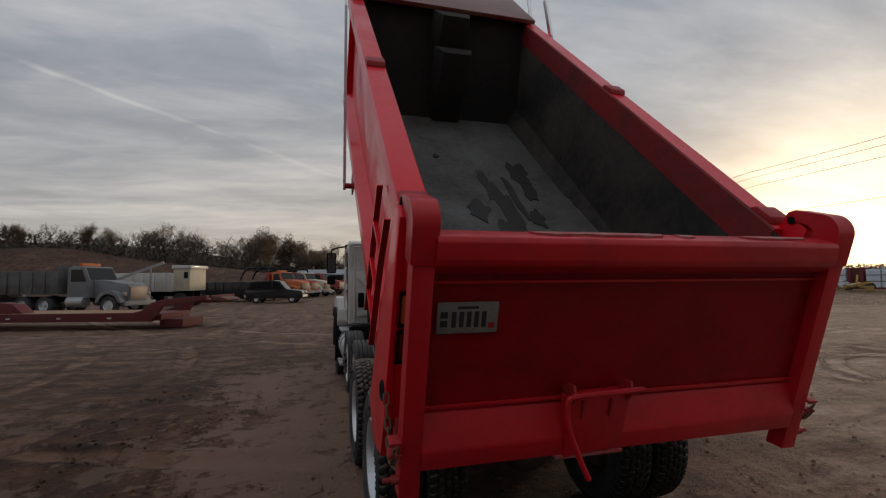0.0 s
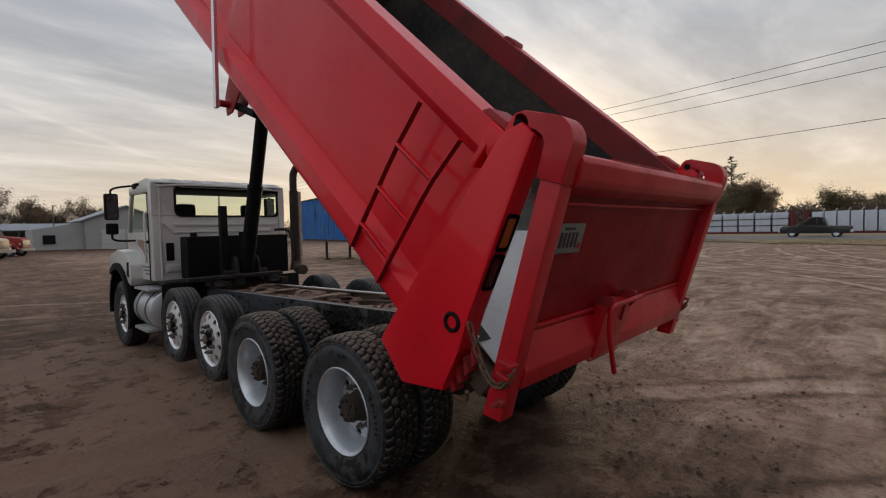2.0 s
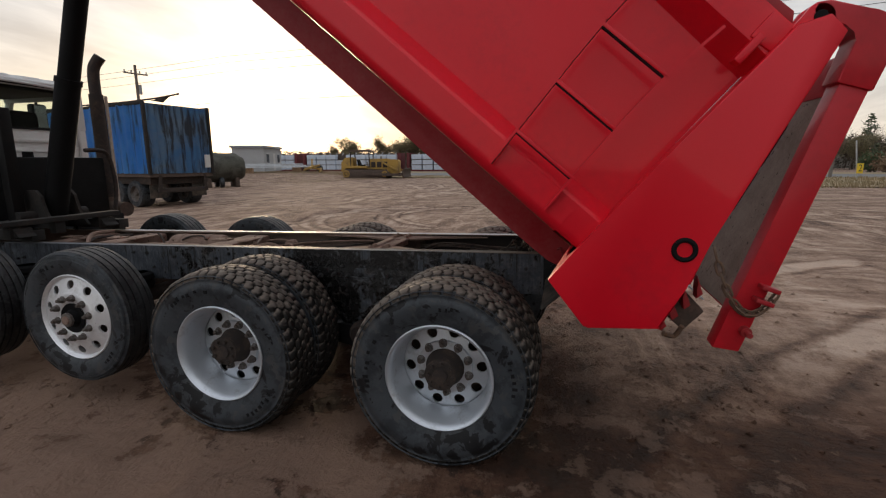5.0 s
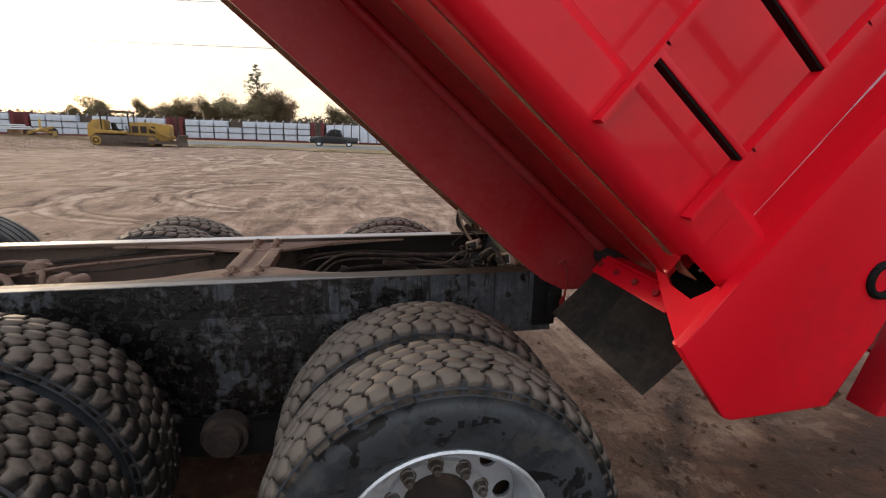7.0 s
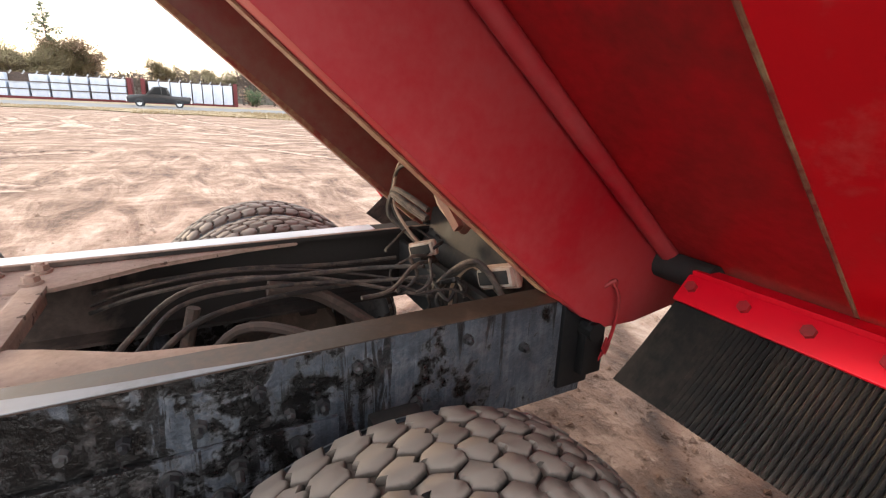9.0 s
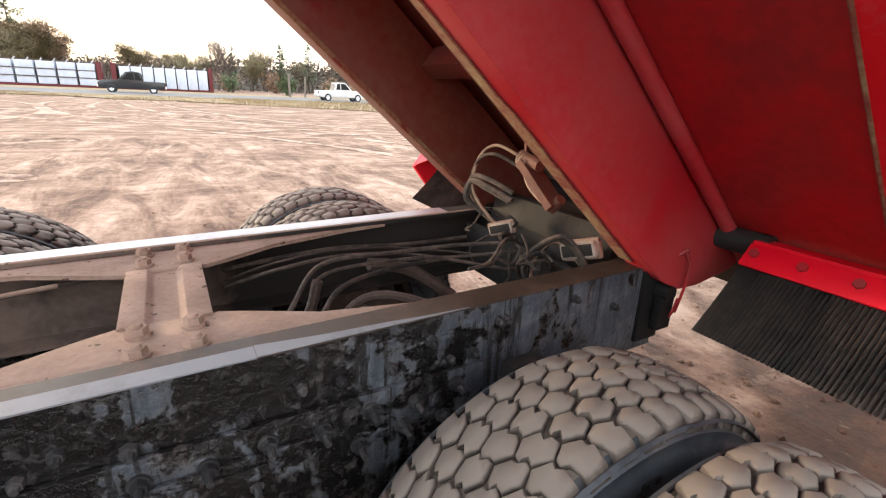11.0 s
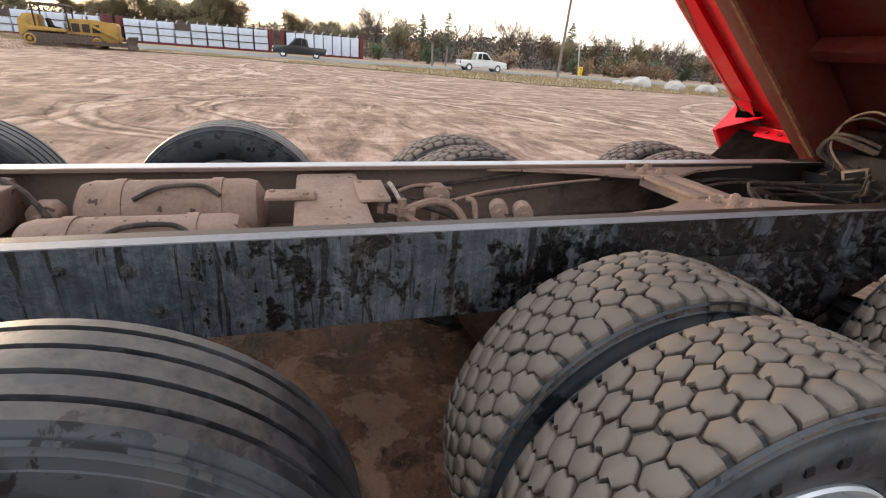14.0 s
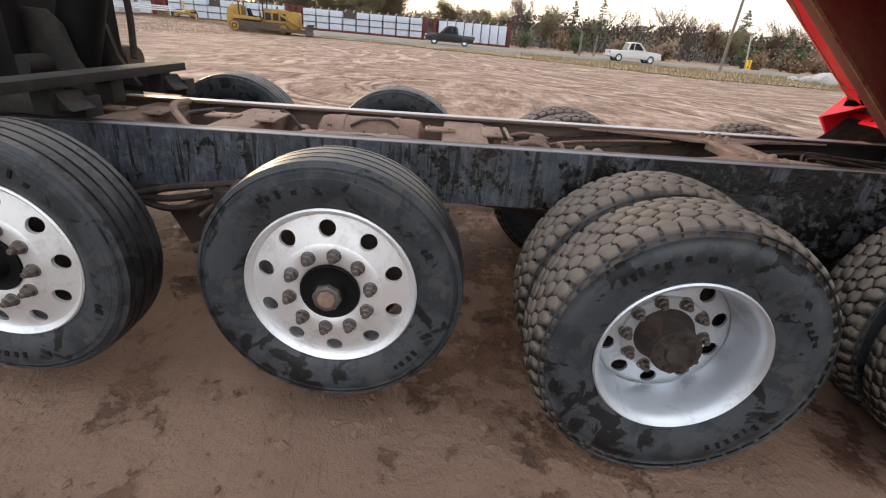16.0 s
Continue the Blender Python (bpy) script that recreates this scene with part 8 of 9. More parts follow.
def old_truck(x, y, turn, cab_mat, box_mat, label, box_kind="dump", roof_lights=False, rear=(-2.6, -3.95)):
    """An old bonneted lorry, its nose to +y."""
    t = thing("old_lorry", label, "truck", place(x, y, turn), "parked lorries")
    bm = bmesh.new()
    prism(bm, [(1.25, 0.9), (1.25, 1.95), (2.1, 1.88), (3.3, 1.72), (3.42, 1.55), (3.42, 0.75), (2.9, 0.75)], -0.72, 0.72, "x", 0.07)
    part("hood", bm, cab_mat, t, "", 40)
    for s in (-1, 1):
        bm = bmesh.new()
        arc = [(2.55 + 0.78 * math.cos(radians(a)), 0.55 + 0.80 * math.sin(radians(a))) for a in range(10, 171, 16)]
        inn = [(2.55 + 0.62 * math.cos(radians(a)), 0.55 + 0.64 * math.sin(radians(a))) for a in range(170, 9, -16)]
        prism(bm, arc + inn, s * 0.70, s * 1.18, "x", 0.02)
        part("wing", bm, cab_mat, t, "", 40)
        bm = bmesh.new()
        rod(bm, (s * 0.92, 3.30, 1.16), (s * 0.92, 3.40, 1.16), 0.10, 14)
        part("headlight", bm, LAMP_BODY, t, "", 40)
        sub_wheel(t, s * 1.0, 2.55, 0.52, 0.52, 0.28, WHITE_WHEEL)
        for yy in rear:
            sub_wheel(t, s * 0.95, yy, 0.52, 0.52, 0.50, WHITE_WHEEL)
        bm = bmesh.new()
        lathe(bm, [(0, 0), (0, 0.3), (1.0, 0.3), (1.0, 0)], 20, Matrix.Translation((s * 0.92, 0.05, 0.72)) @ Matrix.Rotation(math.pi / 2, 4, "Z"))
        part("fuel_tank", bm, GALV, t, "", 40)
    bm = bmesh.new()
    prism(bm, [(-0.05, 0.95), (-0.05, 2.62), (0.2, 2.72), (0.95, 2.70), (1.30, 1.95), (1.30, 0.95)], -1.02, 1.02, "x", 0.08)
    cb = part("cab", bm, cab_mat, t, "", 40)
    bm = bmesh.new()
    prism(bm, [(1.315, 1.96), (1.00, 2.60), (1.02, 2.62), (1.34, 1.97)], -0.90, 0.90, "x")
    for s in (-1, 1):
        prism(bm, [(0.18, 1.85), (0.18, 2.52), (0.85, 2.52), (1.10, 1.85)], s * 1.02, s * 1.03, "x")
    part("cab_window", bm, DARK_GLASS, cb, "", 0)
    bm = bmesh.new()
    box(bm, -0.66, 0.66, 3.42, 3.47, 0.85, 1.55, 0.02)
    part("grille", bm, STEEL, t, "", 30)
    bm = bmesh.new()
    box(bm, -1.18, 1.18, 3.45, 3.62, 0.50, 0.76, 0.03)
    part("bumper", bm, GREY_PAINT, t, "", 30)
    bm = bmesh.new()
    for s in (-1, 1):
        box(bm, s * 0.38, s * 0.46, -4.9, 3.3, 0.72, 0.98)
    part("frame", bm, BLACK, t, "", 30)
    if roof_lights:
        bm = bmesh.new()
        box(bm, -0.65, 0.65, 0.25, 0.50, 2.72, 2.90, 0.04)
        part("beacon_bar", bm, ORANGE, t, "orange beacon bar", 30)
    if box_kind == "dump":
        bm = bmesh.new()
        prism(bm, [(-1.16, 1.15), (-1.20, 2.45), (-1.13, 2.45), (-1.09, 1.25), (1.09, 1.25), (1.13, 2.45), (1.20, 2.45), (1.16, 1.15)], -5.3, -0.45, "y", 0.01)
        box(bm, -1.18, 1.18, -0.50, -0.42, 1.15, 2.75, 0.02), box(bm, -1.16, 1.16, -5.36, -5.28, 1.15, 2.35, 0.02)
        bx = part("dump_box", bm, box_mat, t, "", 30)
        for s in (-1, 1):
            for k in range(7):
                bm = bmesh.new()
                box(bm, s * 1.165, s * 1.245, -5.2 + 0.78 * k, -5.08 + 0.78 * k, 1.2, 2.40, 0.01)
                part("side_rib", bm, box_mat, bx, "", 30)
    elif box_kind == "crane":
        bm = bmesh.new()
        box(bm, -1.15, 1.15, -4.9, -0.35, 1.02, 1.16, 0.02), box(bm, -1.0, 1.0, -0.75, -0.35, 1.16, 2.7, 0.05)
        part("flatbed", bm, box_mat, t, "", 30)
        bm = bmesh.new()
        hose(bm, [(0.3, -1.2, 1.2), (0.3, -1.2, 2.9), (0.3, -1.8, 3.2), (0.3, -4.0, 3.0), (0.3, -4.8, 1.9)], 0.10, 8, 5)
        part("loader_arm", bm, BLACK, t, "", 40)


def far_things():
    old_truck(-14.3, 28.3, -111, GREY_PAINT, GREY_BOX, "pale grey bonneted dump lorry with a grey box", roof_lights=True, rear=(-1.25, -2.6))
    old_truck(-22.4, 32.3, -109, GREY_PAINT, GREY_BOX, "weathered grey dump lorry parked behind another", rear=(-1.25, -2.6))
    old_truck(-4.9, 49.0, -126, ORANGE, OLD_RED, "faded orange bonneted lorry parked in a row", "crane", True)
    old_truck(-4.0, 51.6, -126, OLD_RED, DARK_CAR, "dull red bonneted lorry parked in a row", "crane")
    old_truck(-2.6, 53.5, -124, CREAM, GREY_BOX, "cream bonneted lorry parked in a row", "crane")
    old_truck(-0.8, 59.2, -120, OLD_RED, BLACK, "red bonneted lorry with a black loader arm", "crane")
    pickup(-4.3, 37.9, -100, DARK_CAR, "black sport wagon parked by old lorries", True, 0.80)
    pickup(57.5, 2.9, 0, DARK_CAR, "dark pickup truck on the paved road")
    pickup(54.5, -17.5, 180, WHITE, "white pickup truck on the paved road")
    # white dump body with a cabin-like headboard, standing off its lorry
    t = thing("white_dump_body", "pale steel dump body with a cream cabin end", "dump body", place(-10.2, 35.2, -20))
    bm = bmesh.new()
    box(bm, -0.70, 0.55, -1.0, 1.0, 1.15, 2.75, 0.03)
    part("headboard", bm, CREAM, t, "", 30)
    bm = bmesh.new()
    box(bm, -0.80, 0.68, -1.08, 1.08, 2.75, 2.98, 0.04)
    part("roof", bm, WHITE, t, "", 30)
    bm = bmesh.new()
    box(bm, 0.10, 0.42, -1.012, -1.00, 2.05, 2.5)
    part("window", bm, DARK_GLASS, t, "", 0)
    bm = bmesh.new()
    prism(bm, [(-1.10, 1.10), (-1.16, 2.45), (-1.08, 2.45), (-1.02, 1.2), (1.02, 1.2), (1.08, 2.45), (1.16, 2.45), (1.10, 1.10)], -5.6, -0.70, "x", 0.01)
    shell = part("shell", bm, WHITE, t, "pale ribbed steel shell", 30)
    for k in range(6):
        bm = bmesh.new()
        box(bm, -5.4 + 0.82 * k, -5.3 + 0.82 * k, -1.22, -1.12, 1.15, 2.42, 0.01)
        part("side_rib", bm, WHITE, shell, "", 30)
    bm = bmesh.new()
    for s in (-1, 1):
        box(bm, -5.5, 0.5, s * 0.38, s * 0.48, 0.75, 1.12, 0.01)
    part("subframe", bm, BLACK, t, "", 30)
    for x in (-4.3, -3.0, -0.2):
        for s in (-1, 1):
            bm = bmesh.new()
            rod(bm, (x, s * 0.72, 0.5), (x, s * 1.08, 0.5), 0.5, 20)
            part("tyre", bm, TYRE_SIDE, t, "", 30)
    t = thing("conveyor_boom", "grey steel boom propped over a box", "boom", place(-12.6, 33.6, 0))
    bm = bmesh.new()
    sweep_box(bm, (-1.9, 0, 1.95), (1.0, 0, 3.15), 0.20, 0.16), sweep_box(bm, (-1.8, 0, 0.0), (-1.8, 0, 1.95), 0.12, 0.12), sweep_box(bm, (0.2, 0, 0.0), (0.2, 0, 2.75), 0.10, 0.10)
    part("boom", bm, GALV, t, "", 30)
    for x, y, l in ((-9.0, 42.0, 5.6), (-5.6, 43.4, 3.0)):
        t = thing("roll_off_box", "black open steel waste box", "container", place(x, y, -12))
        bm = bmesh.new()
        box(bm, -l / 2, l / 2, -1.15, 1.15, 0.25, 0.40), box(bm, -l / 2, l / 2, -1.2, -1.1, 0.25, 1.75, 0.02), box(bm, -l / 2, l / 2, 1.1, 1.2, 0.25, 1.75, 0.02)
        box(bm, -l / 2, -l / 2 + 0.1, -1.1, 1.1, 0.25, 1.75, 0.02), box(bm, l / 2 - 0.1, l / 2, -1.1, 1.1, 0.25, 1.75, 0.02)
        sh = part("shell", bm, DARK_CAR, t, "", 30)
        for k in range(int(l / 0.7)):
            bm = bmesh.new()
            box(bm, -l / 2 + 0.3 + 0.7 * k, -l / 2 + 0.4 + 0.7 * k, -1.28, -1.2, 0.25, 1.75, 0.01)
            part("rib", bm, DARK_CAR, sh, "", 30)
        bm = bmesh.new()
        for xx in (-l / 2 + 0.5, l / 2 - 0.5):
            rod(bm, (xx, -1.1, 0.13), (xx, 1.1, 0.13), 0.13, 12)
        part("roller", bm, STEEL, t, "", 30)
    # low loader trailer
    t = thing("low_loader_trailer", "maroon gooseneck low loader with a timber deck", "trailer", place(-9.96, 18.61, -15))
    bm = bmesh.new()
    prism(bm, [(-9, 0.32), (-9, 0.62), (2.2, 0.62), (2.6, 0.72), (2.9, 1.02), (3.4, 1.16), (5.0, 1.30), (5.0, 1.12), (4.0, 0.98), (3.3, 0.9), (2.95, 0.32)], -1.25, -1.05, "y", 0.02)
    prism(bm, [(-9, 0.32), (-9, 0.62), (2.2, 0.62), (2.6, 0.72), (2.9, 1.02), (3.4, 1.16), (5.0, 1.30), (5.0, 1.12), (4.0, 0.98), (3.3, 0.9), (2.95, 0.32)], 1.05, 1.25, "y", 0.02)
    box(bm, 2.2, 3.2, -1.05, 1.05, 0.35, 0.60, 0.03), box(bm, 4.0, 5.0, -0.9, 0.9, 1.00, 1.12, 0.02), box(bm, 4.9, 5.2, -0.6, 0.6, 1.0, 1.27, 0.02)
    box(bm, 3.0, 3.9, -0.8, 0.8, 0.05, 0.38, 0.03)
    fr = part("frame", bm, MAROON, t, "", 30)
    for k in range(8):
        bm = bmesh.new()
        box(bm, -9.0, 2.2, -1.04 + 0.262 * k, -0.80 + 0.262 * k, 0.585, 0.630, 0.006)
        part("plank", bm, WOOD, fr, "", 30)
    for k in range(6):
        bm = bmesh.new()
        box(bm, -8.2 + 1.9 * k, -8.05 + 1.9 * k, -1.262, -1.25, 0.43, 0.48)
        part("reflector", bm, WHITE, fr, "", 0)
    bm = bmesh.new()
    prism(bm, [(-3.6, 0.63), (-2.2, 0.63), (-2.6, 1.0), (-3.2, 1.05)], -0.9, -0.3, "y", 0.02)
    part("ramp_piece", bm, MAROON, t, "", 30)
    bm = bmesh.new()
    prism(bm, [(4.85, 1.05), (5.45, 1.02), (5.60, 1.10), (5.4, 1.18), (4.9, 1.28)], -0.7, 0.5, "y", 0.03)
    part("coupling_plate", bm, CYLINDER, t, "faded orange coupling plate", 40)
    # box trailer in battered blue corrugated steel
    t = thing("blue_box_trailer", "battered blue corrugated steel box trailer", "trailer", Matrix.Translation((10.45, 13.75, 0)) @ Matrix.Rotation(radians(-13.3), 4, "Z"))
    L, W = 12.2, 2.5
    for x, s in ((0.0, -1), (W, 1)):
        bm = bmesh.new()
        prev = None
        n = 110
        for k in range(n + 1):
            y = L * k / n
            d = 0.035 if k % 4 in (1, 2) else 0.0
            d += 0.02 * noise.noise((y * 0.8, 0, s))
            a, b = bm.verts.new((x + s * d, y, 1.25)), bm.verts.new((x + s * d + 0.03 * noise.noise((y, 4, s)), y, 3.70))
            if prev:
                bm.faces.new((prev[0], a, b, prev[1]))
            prev = (a, b)
        bmesh.ops.solidify(bm, geom=list(bm.faces), thickness=0.02)
        part("side_wall", bm, BLUE_STEEL, t, "corrugated blue side", 20)
    bm = bmesh.new()
    prev = None
    for k in range(41):
        x = W * k / 40
        d = 0.03 if k % 4 in (1, 2) else 0.0
        rows = [bm.verts.new((x, -d + 0.10 * math.sin(math.pi * j / 6) * noise.noise((x * 1.2, j * 0.5, 2)), 1.25 + 2.45 * j / 6)) for j in range(7)]
        if prev:
            for j in range(6):
                bm.faces.new((prev[j], rows[j], rows[j + 1], prev[j + 1]))
        prev = rows
    bmesh.ops.solidify(bm, geom=list(bm.faces), thickness=0.02)
    part("rear_wall", bm, SCORCHED, t, "scorched dented rear doors", 20)
    bm = bmesh.new()
    box(bm, 0.0, W, 0.0, L, 1.12, 1.26), box(bm, 0.02, W - 0.02, L - 0.05, L, 1.25, 3.68)
    box(bm, 0.0, W, 0.0, L, 3.67, 3.71)
    part("floor_frame", bm, DUST_DARK, t, "", 30)
    for x in (0.0, W):
        bm = bmesh.new()
        box(bm, x - 0.05, x + 0.05, -0.06, 0.06, 1.2, 3.76, 0.01), box(bm, x - 0.04, x + 0.04, 0, L, 3.66, 3.76, 0.01)
        part("corner_post", bm, BLACK_DUSTY, t, "", 30)
    bm = bmesh.new()
    box(bm, 0.1, W - 0.1, 0.2, 2.9, 0.86, 1.12, 0.02), box(bm, 0.25, W - 0.25, 0.0, 0.1, 0.55, 0.72, 0.01), box(bm, 0.3, 0.4, 0, 0.1, 0.6, 1.2), box(bm, W - 0.4, W - 0.3, 0, 0.1, 0.6, 1.2)
    part("bogie", bm, HUB_DIRT, t, "", 30)
    for yy in (1.15, 2.35):
        for x in (0.28, W - 0.28):
            sub_wheel(t, x, yy, 0.5, 0.5, 0.5, STEEL)
    for x in (0.1, W - 0.75):
        bm = bmesh.new()
        box(bm, x, x + 0.62, 0.30, 0.32, 0.35, 1.0)
        part("mud_flap", bm, FLAP, t, "", 0)
    for x in (0.5, W - 0.5):
        bm = bmesh.new()
        sweep_box(bm, (x, 9.0, 1.2), (x, 9.0, 0.04), 0.12, 0.12)
        box(bm, x - 0.2, x + 0.2, 8.8, 9.2, 0.0, 0.05)
        part("landing_leg", bm, HUB_DIRT, t, "", 30)
    bm = bmesh.new()
    hose(bm, [(0.0, 7.0, 3.79), (0.1, 4.0, 3.83), (0.2, 1.6, 3.82), (0.7, 0.2, 3.95), (1.2, -0.3, 4.12)], 0.03, 6, 4)
    prism(bm, [(0.30, 3.80), (1.15, 4.10), (0.95, 3.97), (0.75, 3.78)], -0.02, 0.0, "y")
    part("torn_tarp", bm, HOSE, t, "torn tarp frame on the roof", 30)
    bm = bmesh.new()
    box(bm, 2.15, 2.38, -0.10, -0.06, 1.45, 1.95)
    part("placard", bm, WHITE, t, "", 0)
    # old round tank on a skid
    t = thing("old_mixing_drum", "weathered dark olive steel mixing drum on a skid", "drum", place(24.3, 21.9, -38) @ Matrix.Scale(0.84, 4))
    bm = bmesh.new()
    lathe(bm, [(-1.9, 0.0), (-1.9, 0.75), (-1.4, 1.15), (0.9, 1.15), (1.5, 0.80), (1.6, 0.0)], 28, Matrix.Translation((0, 0, 1.55)))
    part("drum", bm, worn("olive_grey_steel", (0.085, 0.085, 0.066), (0.035, 0.028, 0.023), 0.45, 0.7, 0, 1.5, 12, 0.1), t, "", 40)
    for x in (-1.3, 0.8):
        bm = bmesh.new()
        box(bm, x - 0.15, x + 0.15, -0.9, 0.9, 0.0, 0.75, 0.03)
        part("cradle", bm, DUST_DARK, t, "", 30)
    for s in (-1, 1):
        sub_wheel(t, -0.4, s * 0.8, 0.4, 0.4, 0.3, STEEL)
    bm = bmesh.new()
    box(bm, -2.15, -1.90, -0.55, 0.55, 0.7, 2.5, 0.05)
    part("gear_case", bm, YELLOW, t, "", 30)
    # portable office
    t = thing("portable_office", "pale grey flat-roofed portable office", "building", place(48.0, 36.0, 18))
    bm = bmesh.new()
    box(bm, -3.6, 3.6, -1.8, 1.8, 0.2, 2.9)
    wl = part("wall", bm, SIDING, t, "", 30)
    bm = bmesh.new()
    box(bm, -3.8, 3.8, -2.0, 2.0, 2.9, 3.15, 0.03)
    part("roof", bm, ROOF_GREY, t, "", 30)
    for x in (-2.6, 1.9):
        bm = bmesh.new()
        box(bm, x, x + 0.9, -1.83, -1.80, 1.2, 2.2)
        wn = part("window", bm, DARK_GLASS, wl, "", 0)
        bm = bmesh.new()
        box(bm, x - 0.08, x + 0.98, -1.85, -1.82, 1.12, 1.2), box(bm, x - 0.08, x + 0.98, -1.85, -1.82, 2.2, 2.28)
        part("window_frame", bm, WHITE, wn, "", 0)
    bm = bmesh.new()
    box(bm, 0.0, 0.9, -1.83, -1.80, 0.3, 2.3)
    part("door", bm, WHITE, wl, "", 0)
    # stacked guard rails
    t = thing("guard_rail_stack", "stacked galvanised highway guard rails", "steel stack", place(43.5, 30.5, -14))
    for k in range(3):
        bm = bmesh.new()
        prism(bm, [(-0.16, 0), (-0.06, 0.09), (0.0, 0.03), (0.06, 0.09), (0.16, 0), (0.16, 0.03), (0.06, 0.12), (0.0, 0.06), (-0.06, 0.12), (-0.16, 0.03)], -5.2 + 0.5 * k, 5.0 - 0.3 * k, "x", 0, Matrix.Translation((0, 0.25 * k, 0.55 + 0.16 * k)))
        part("guard_rail", bm, GALV, t, "", 30)
    for x in (-3.6, 3.2):
        bm = bmesh.new()
        box(bm, x - 0.1, x + 0.1, -0.4, 0.9, 0.0, 0.56)
        part("trestle", bm, WOOD, t, "", 30)


far_things()


def bulldozer():
    t = thing("bulldozer", "faded yellow crawler bulldozer parked on grass", "bulldozer", place(42.5, 18.8, 6))
    for s in (-1, 1):
        bm = bmesh.new()
        loop = [(2.65, 0.30), (2.40, 0.03), (-1.75, 0.03), (-2.10, 0.28), (-2.15, 0.58), (-1.90, 0.82), (2.35, 0.92), (2.68, 0.66)]
        prism(bm, loop, s * 0.78, s * 1.28, "x", 0.06)
        tr = part("track", bm, DUST_DARK, t, "dirt-caked dark steel track", 30)
        for k in range(18):
            bm = bmesh.new()
            box(bm, s * 0.76, s * 1.30, -1.85 + 0.24 * k, -1.80 + 0.24 * k, 0.80 + 0.005 * k, 0.90 + 0.005 * k)
            part("track_shoe", bm, DUST_DARK, tr, "", 0)
        for yy, r in ((2.25, 0.36), (-1.75, 0.31)):
            bm = bmesh.new()
            lathe(bm, [(0.0, 0.0), (0.0, r), (0.05, r), (0.07, r * 0.8), (0.03, r * 0.7), (0.03, r * 0.35), (0.08, r * 0.3), (0.08, 0.0)], 20, Matrix.Translation((s * 1.25, yy, 0.46)) @ Matrix.Rotation(0 if s > 0 else math.pi, 4, "Z"))
            part("sprocket", bm, YELLOW, tr, "", 30)
        bm = bmesh.new()  # fender shelf over the track
        prism(bm, [(2.3, 1.02), (2.3, 1.30), (0.2, 1.22), (0.1, 1.02)], s * 0.62, s * 1.25, "x", 0.03)
        part("fender", bm, YELLOW, t, "", 30)
        bm = bmesh.new()
        box(bm, s * 1.06, s * 1.24, -1.95, 2.1, 0.32, 0.60, 0.03)
        part("track_frame", bm, YELLOW, tr, "", 30)
    bm = bmesh.new()
    prism(bm, [(0.05, 0.75), (0.05, 1.86), (-0.10, 1.96), (-1.6, 1.98), (-2.0, 1.90), (-2.90, 1.86), (-3.02, 1.70), (-2.98, 0.55), (-2.6, 0.45)], -0.60, 0.60, "x", 0.05)
    hood = part("engine_hood", bm, YELLOW, t, "faded yellow engine hood", 40)
    for s in (-1, 1):
        for k in range(3):
            bm = bmesh.new()
            box(bm, s * 0.598, s * 0.612, -0.18 - 0.62 * k - 0.46, -0.18 - 0.62 * k, 1.10, 1.66, 0.02)
            part("louvre_panel", bm, HUB_DIRT, hood, "dark open side of the engine bay", 30)
        bm = bmesh.new()
        sweep_box(bm, (s * 0.70, -1.35, 1.62), (s * 0.90, -3.05, 0.80), 0.14, 0.16)
        part("lift_arm", bm, YELLOW, t, "", 30)
        bm = bmesh.new()
        sweep_box(bm, (s * 1.40, 0.2, 0.45), (s * 1.40, -3.75, 0.36), 0.14, 0.24)
        part("push_arm", bm, DUST_DARK, t, "", 30)
    bm = bmesh.new()
    prism(bm, [(1.75, 0.8), (1.75, 2.02), (2.05, 2.12), (2.62, 2.05), (2.72, 1.75), (2.95, 1.70), (3.02, 0.75), (2.85, 0.55)], -0.68, 0.68, "x", 0.07)
    part("rear_tank", bm, YELLOW, t, "faded yellow rear tank and winch", 40)
    bm = bmesh.new()
    box(bm, -0.62, 0.62, 0.0, 1.8, 0.70, 1.05, 0.04)
    part("body", bm, YELLOW, t, "", 40)
    bm = bmesh.new()
    prism(bm, [(2.15, 2.72), (1.95, 2.84), (0.15, 2.86), (-0.15, 2.76), (-0.10, 2.70), (2.05, 2.66)], -0.85, 0.85, "x", 0.02)
    canopy = part("canopy", bm, DUST_DARK, t, "dark dusty roof canopy", 40)
    for x in (-0.75, 0.75):
        for y in (1.95, -0.02):
            bm = bmesh.new()
            sweep_box(bm, (x * 0.86, y, 1.15), (x, y, 2.74), 0.09, 0.09)
            part("canopy_post", bm, HUB_DIRT, canopy, "", 30)
    bm = bmesh.new()
    prism(bm, [(1.30, 1.05), (1.42, 1.85), (1.26, 1.88), (1.12, 1.32), (0.72, 1.34), (0.70, 1.05)], -0.32, 0.32, "x", 0.05)
    part("seat", bm, PLASTIC, t, "", 40)
    bm = bmesh.new()
    for x in (-0.2, 0.0, 0.2):
        rod(bm, (x, 0.30, 1.0), (x, 0.42, 1.65), 0.02, 6)
    part("control_lever", bm, STEEL, t, "", 40)
    bm = bmesh.new()
    rod(bm, (0.2, -1.0, 1.95), (0.2, -1.0, 2.16), 0.08, 12), rod(bm, (0.2, -1.0, 2.16), (0.2, -1.05, 2.22), 0.05, 12)
    part("exhaust", bm, STEEL, t, "", 40)
    bm = bmesh.new()
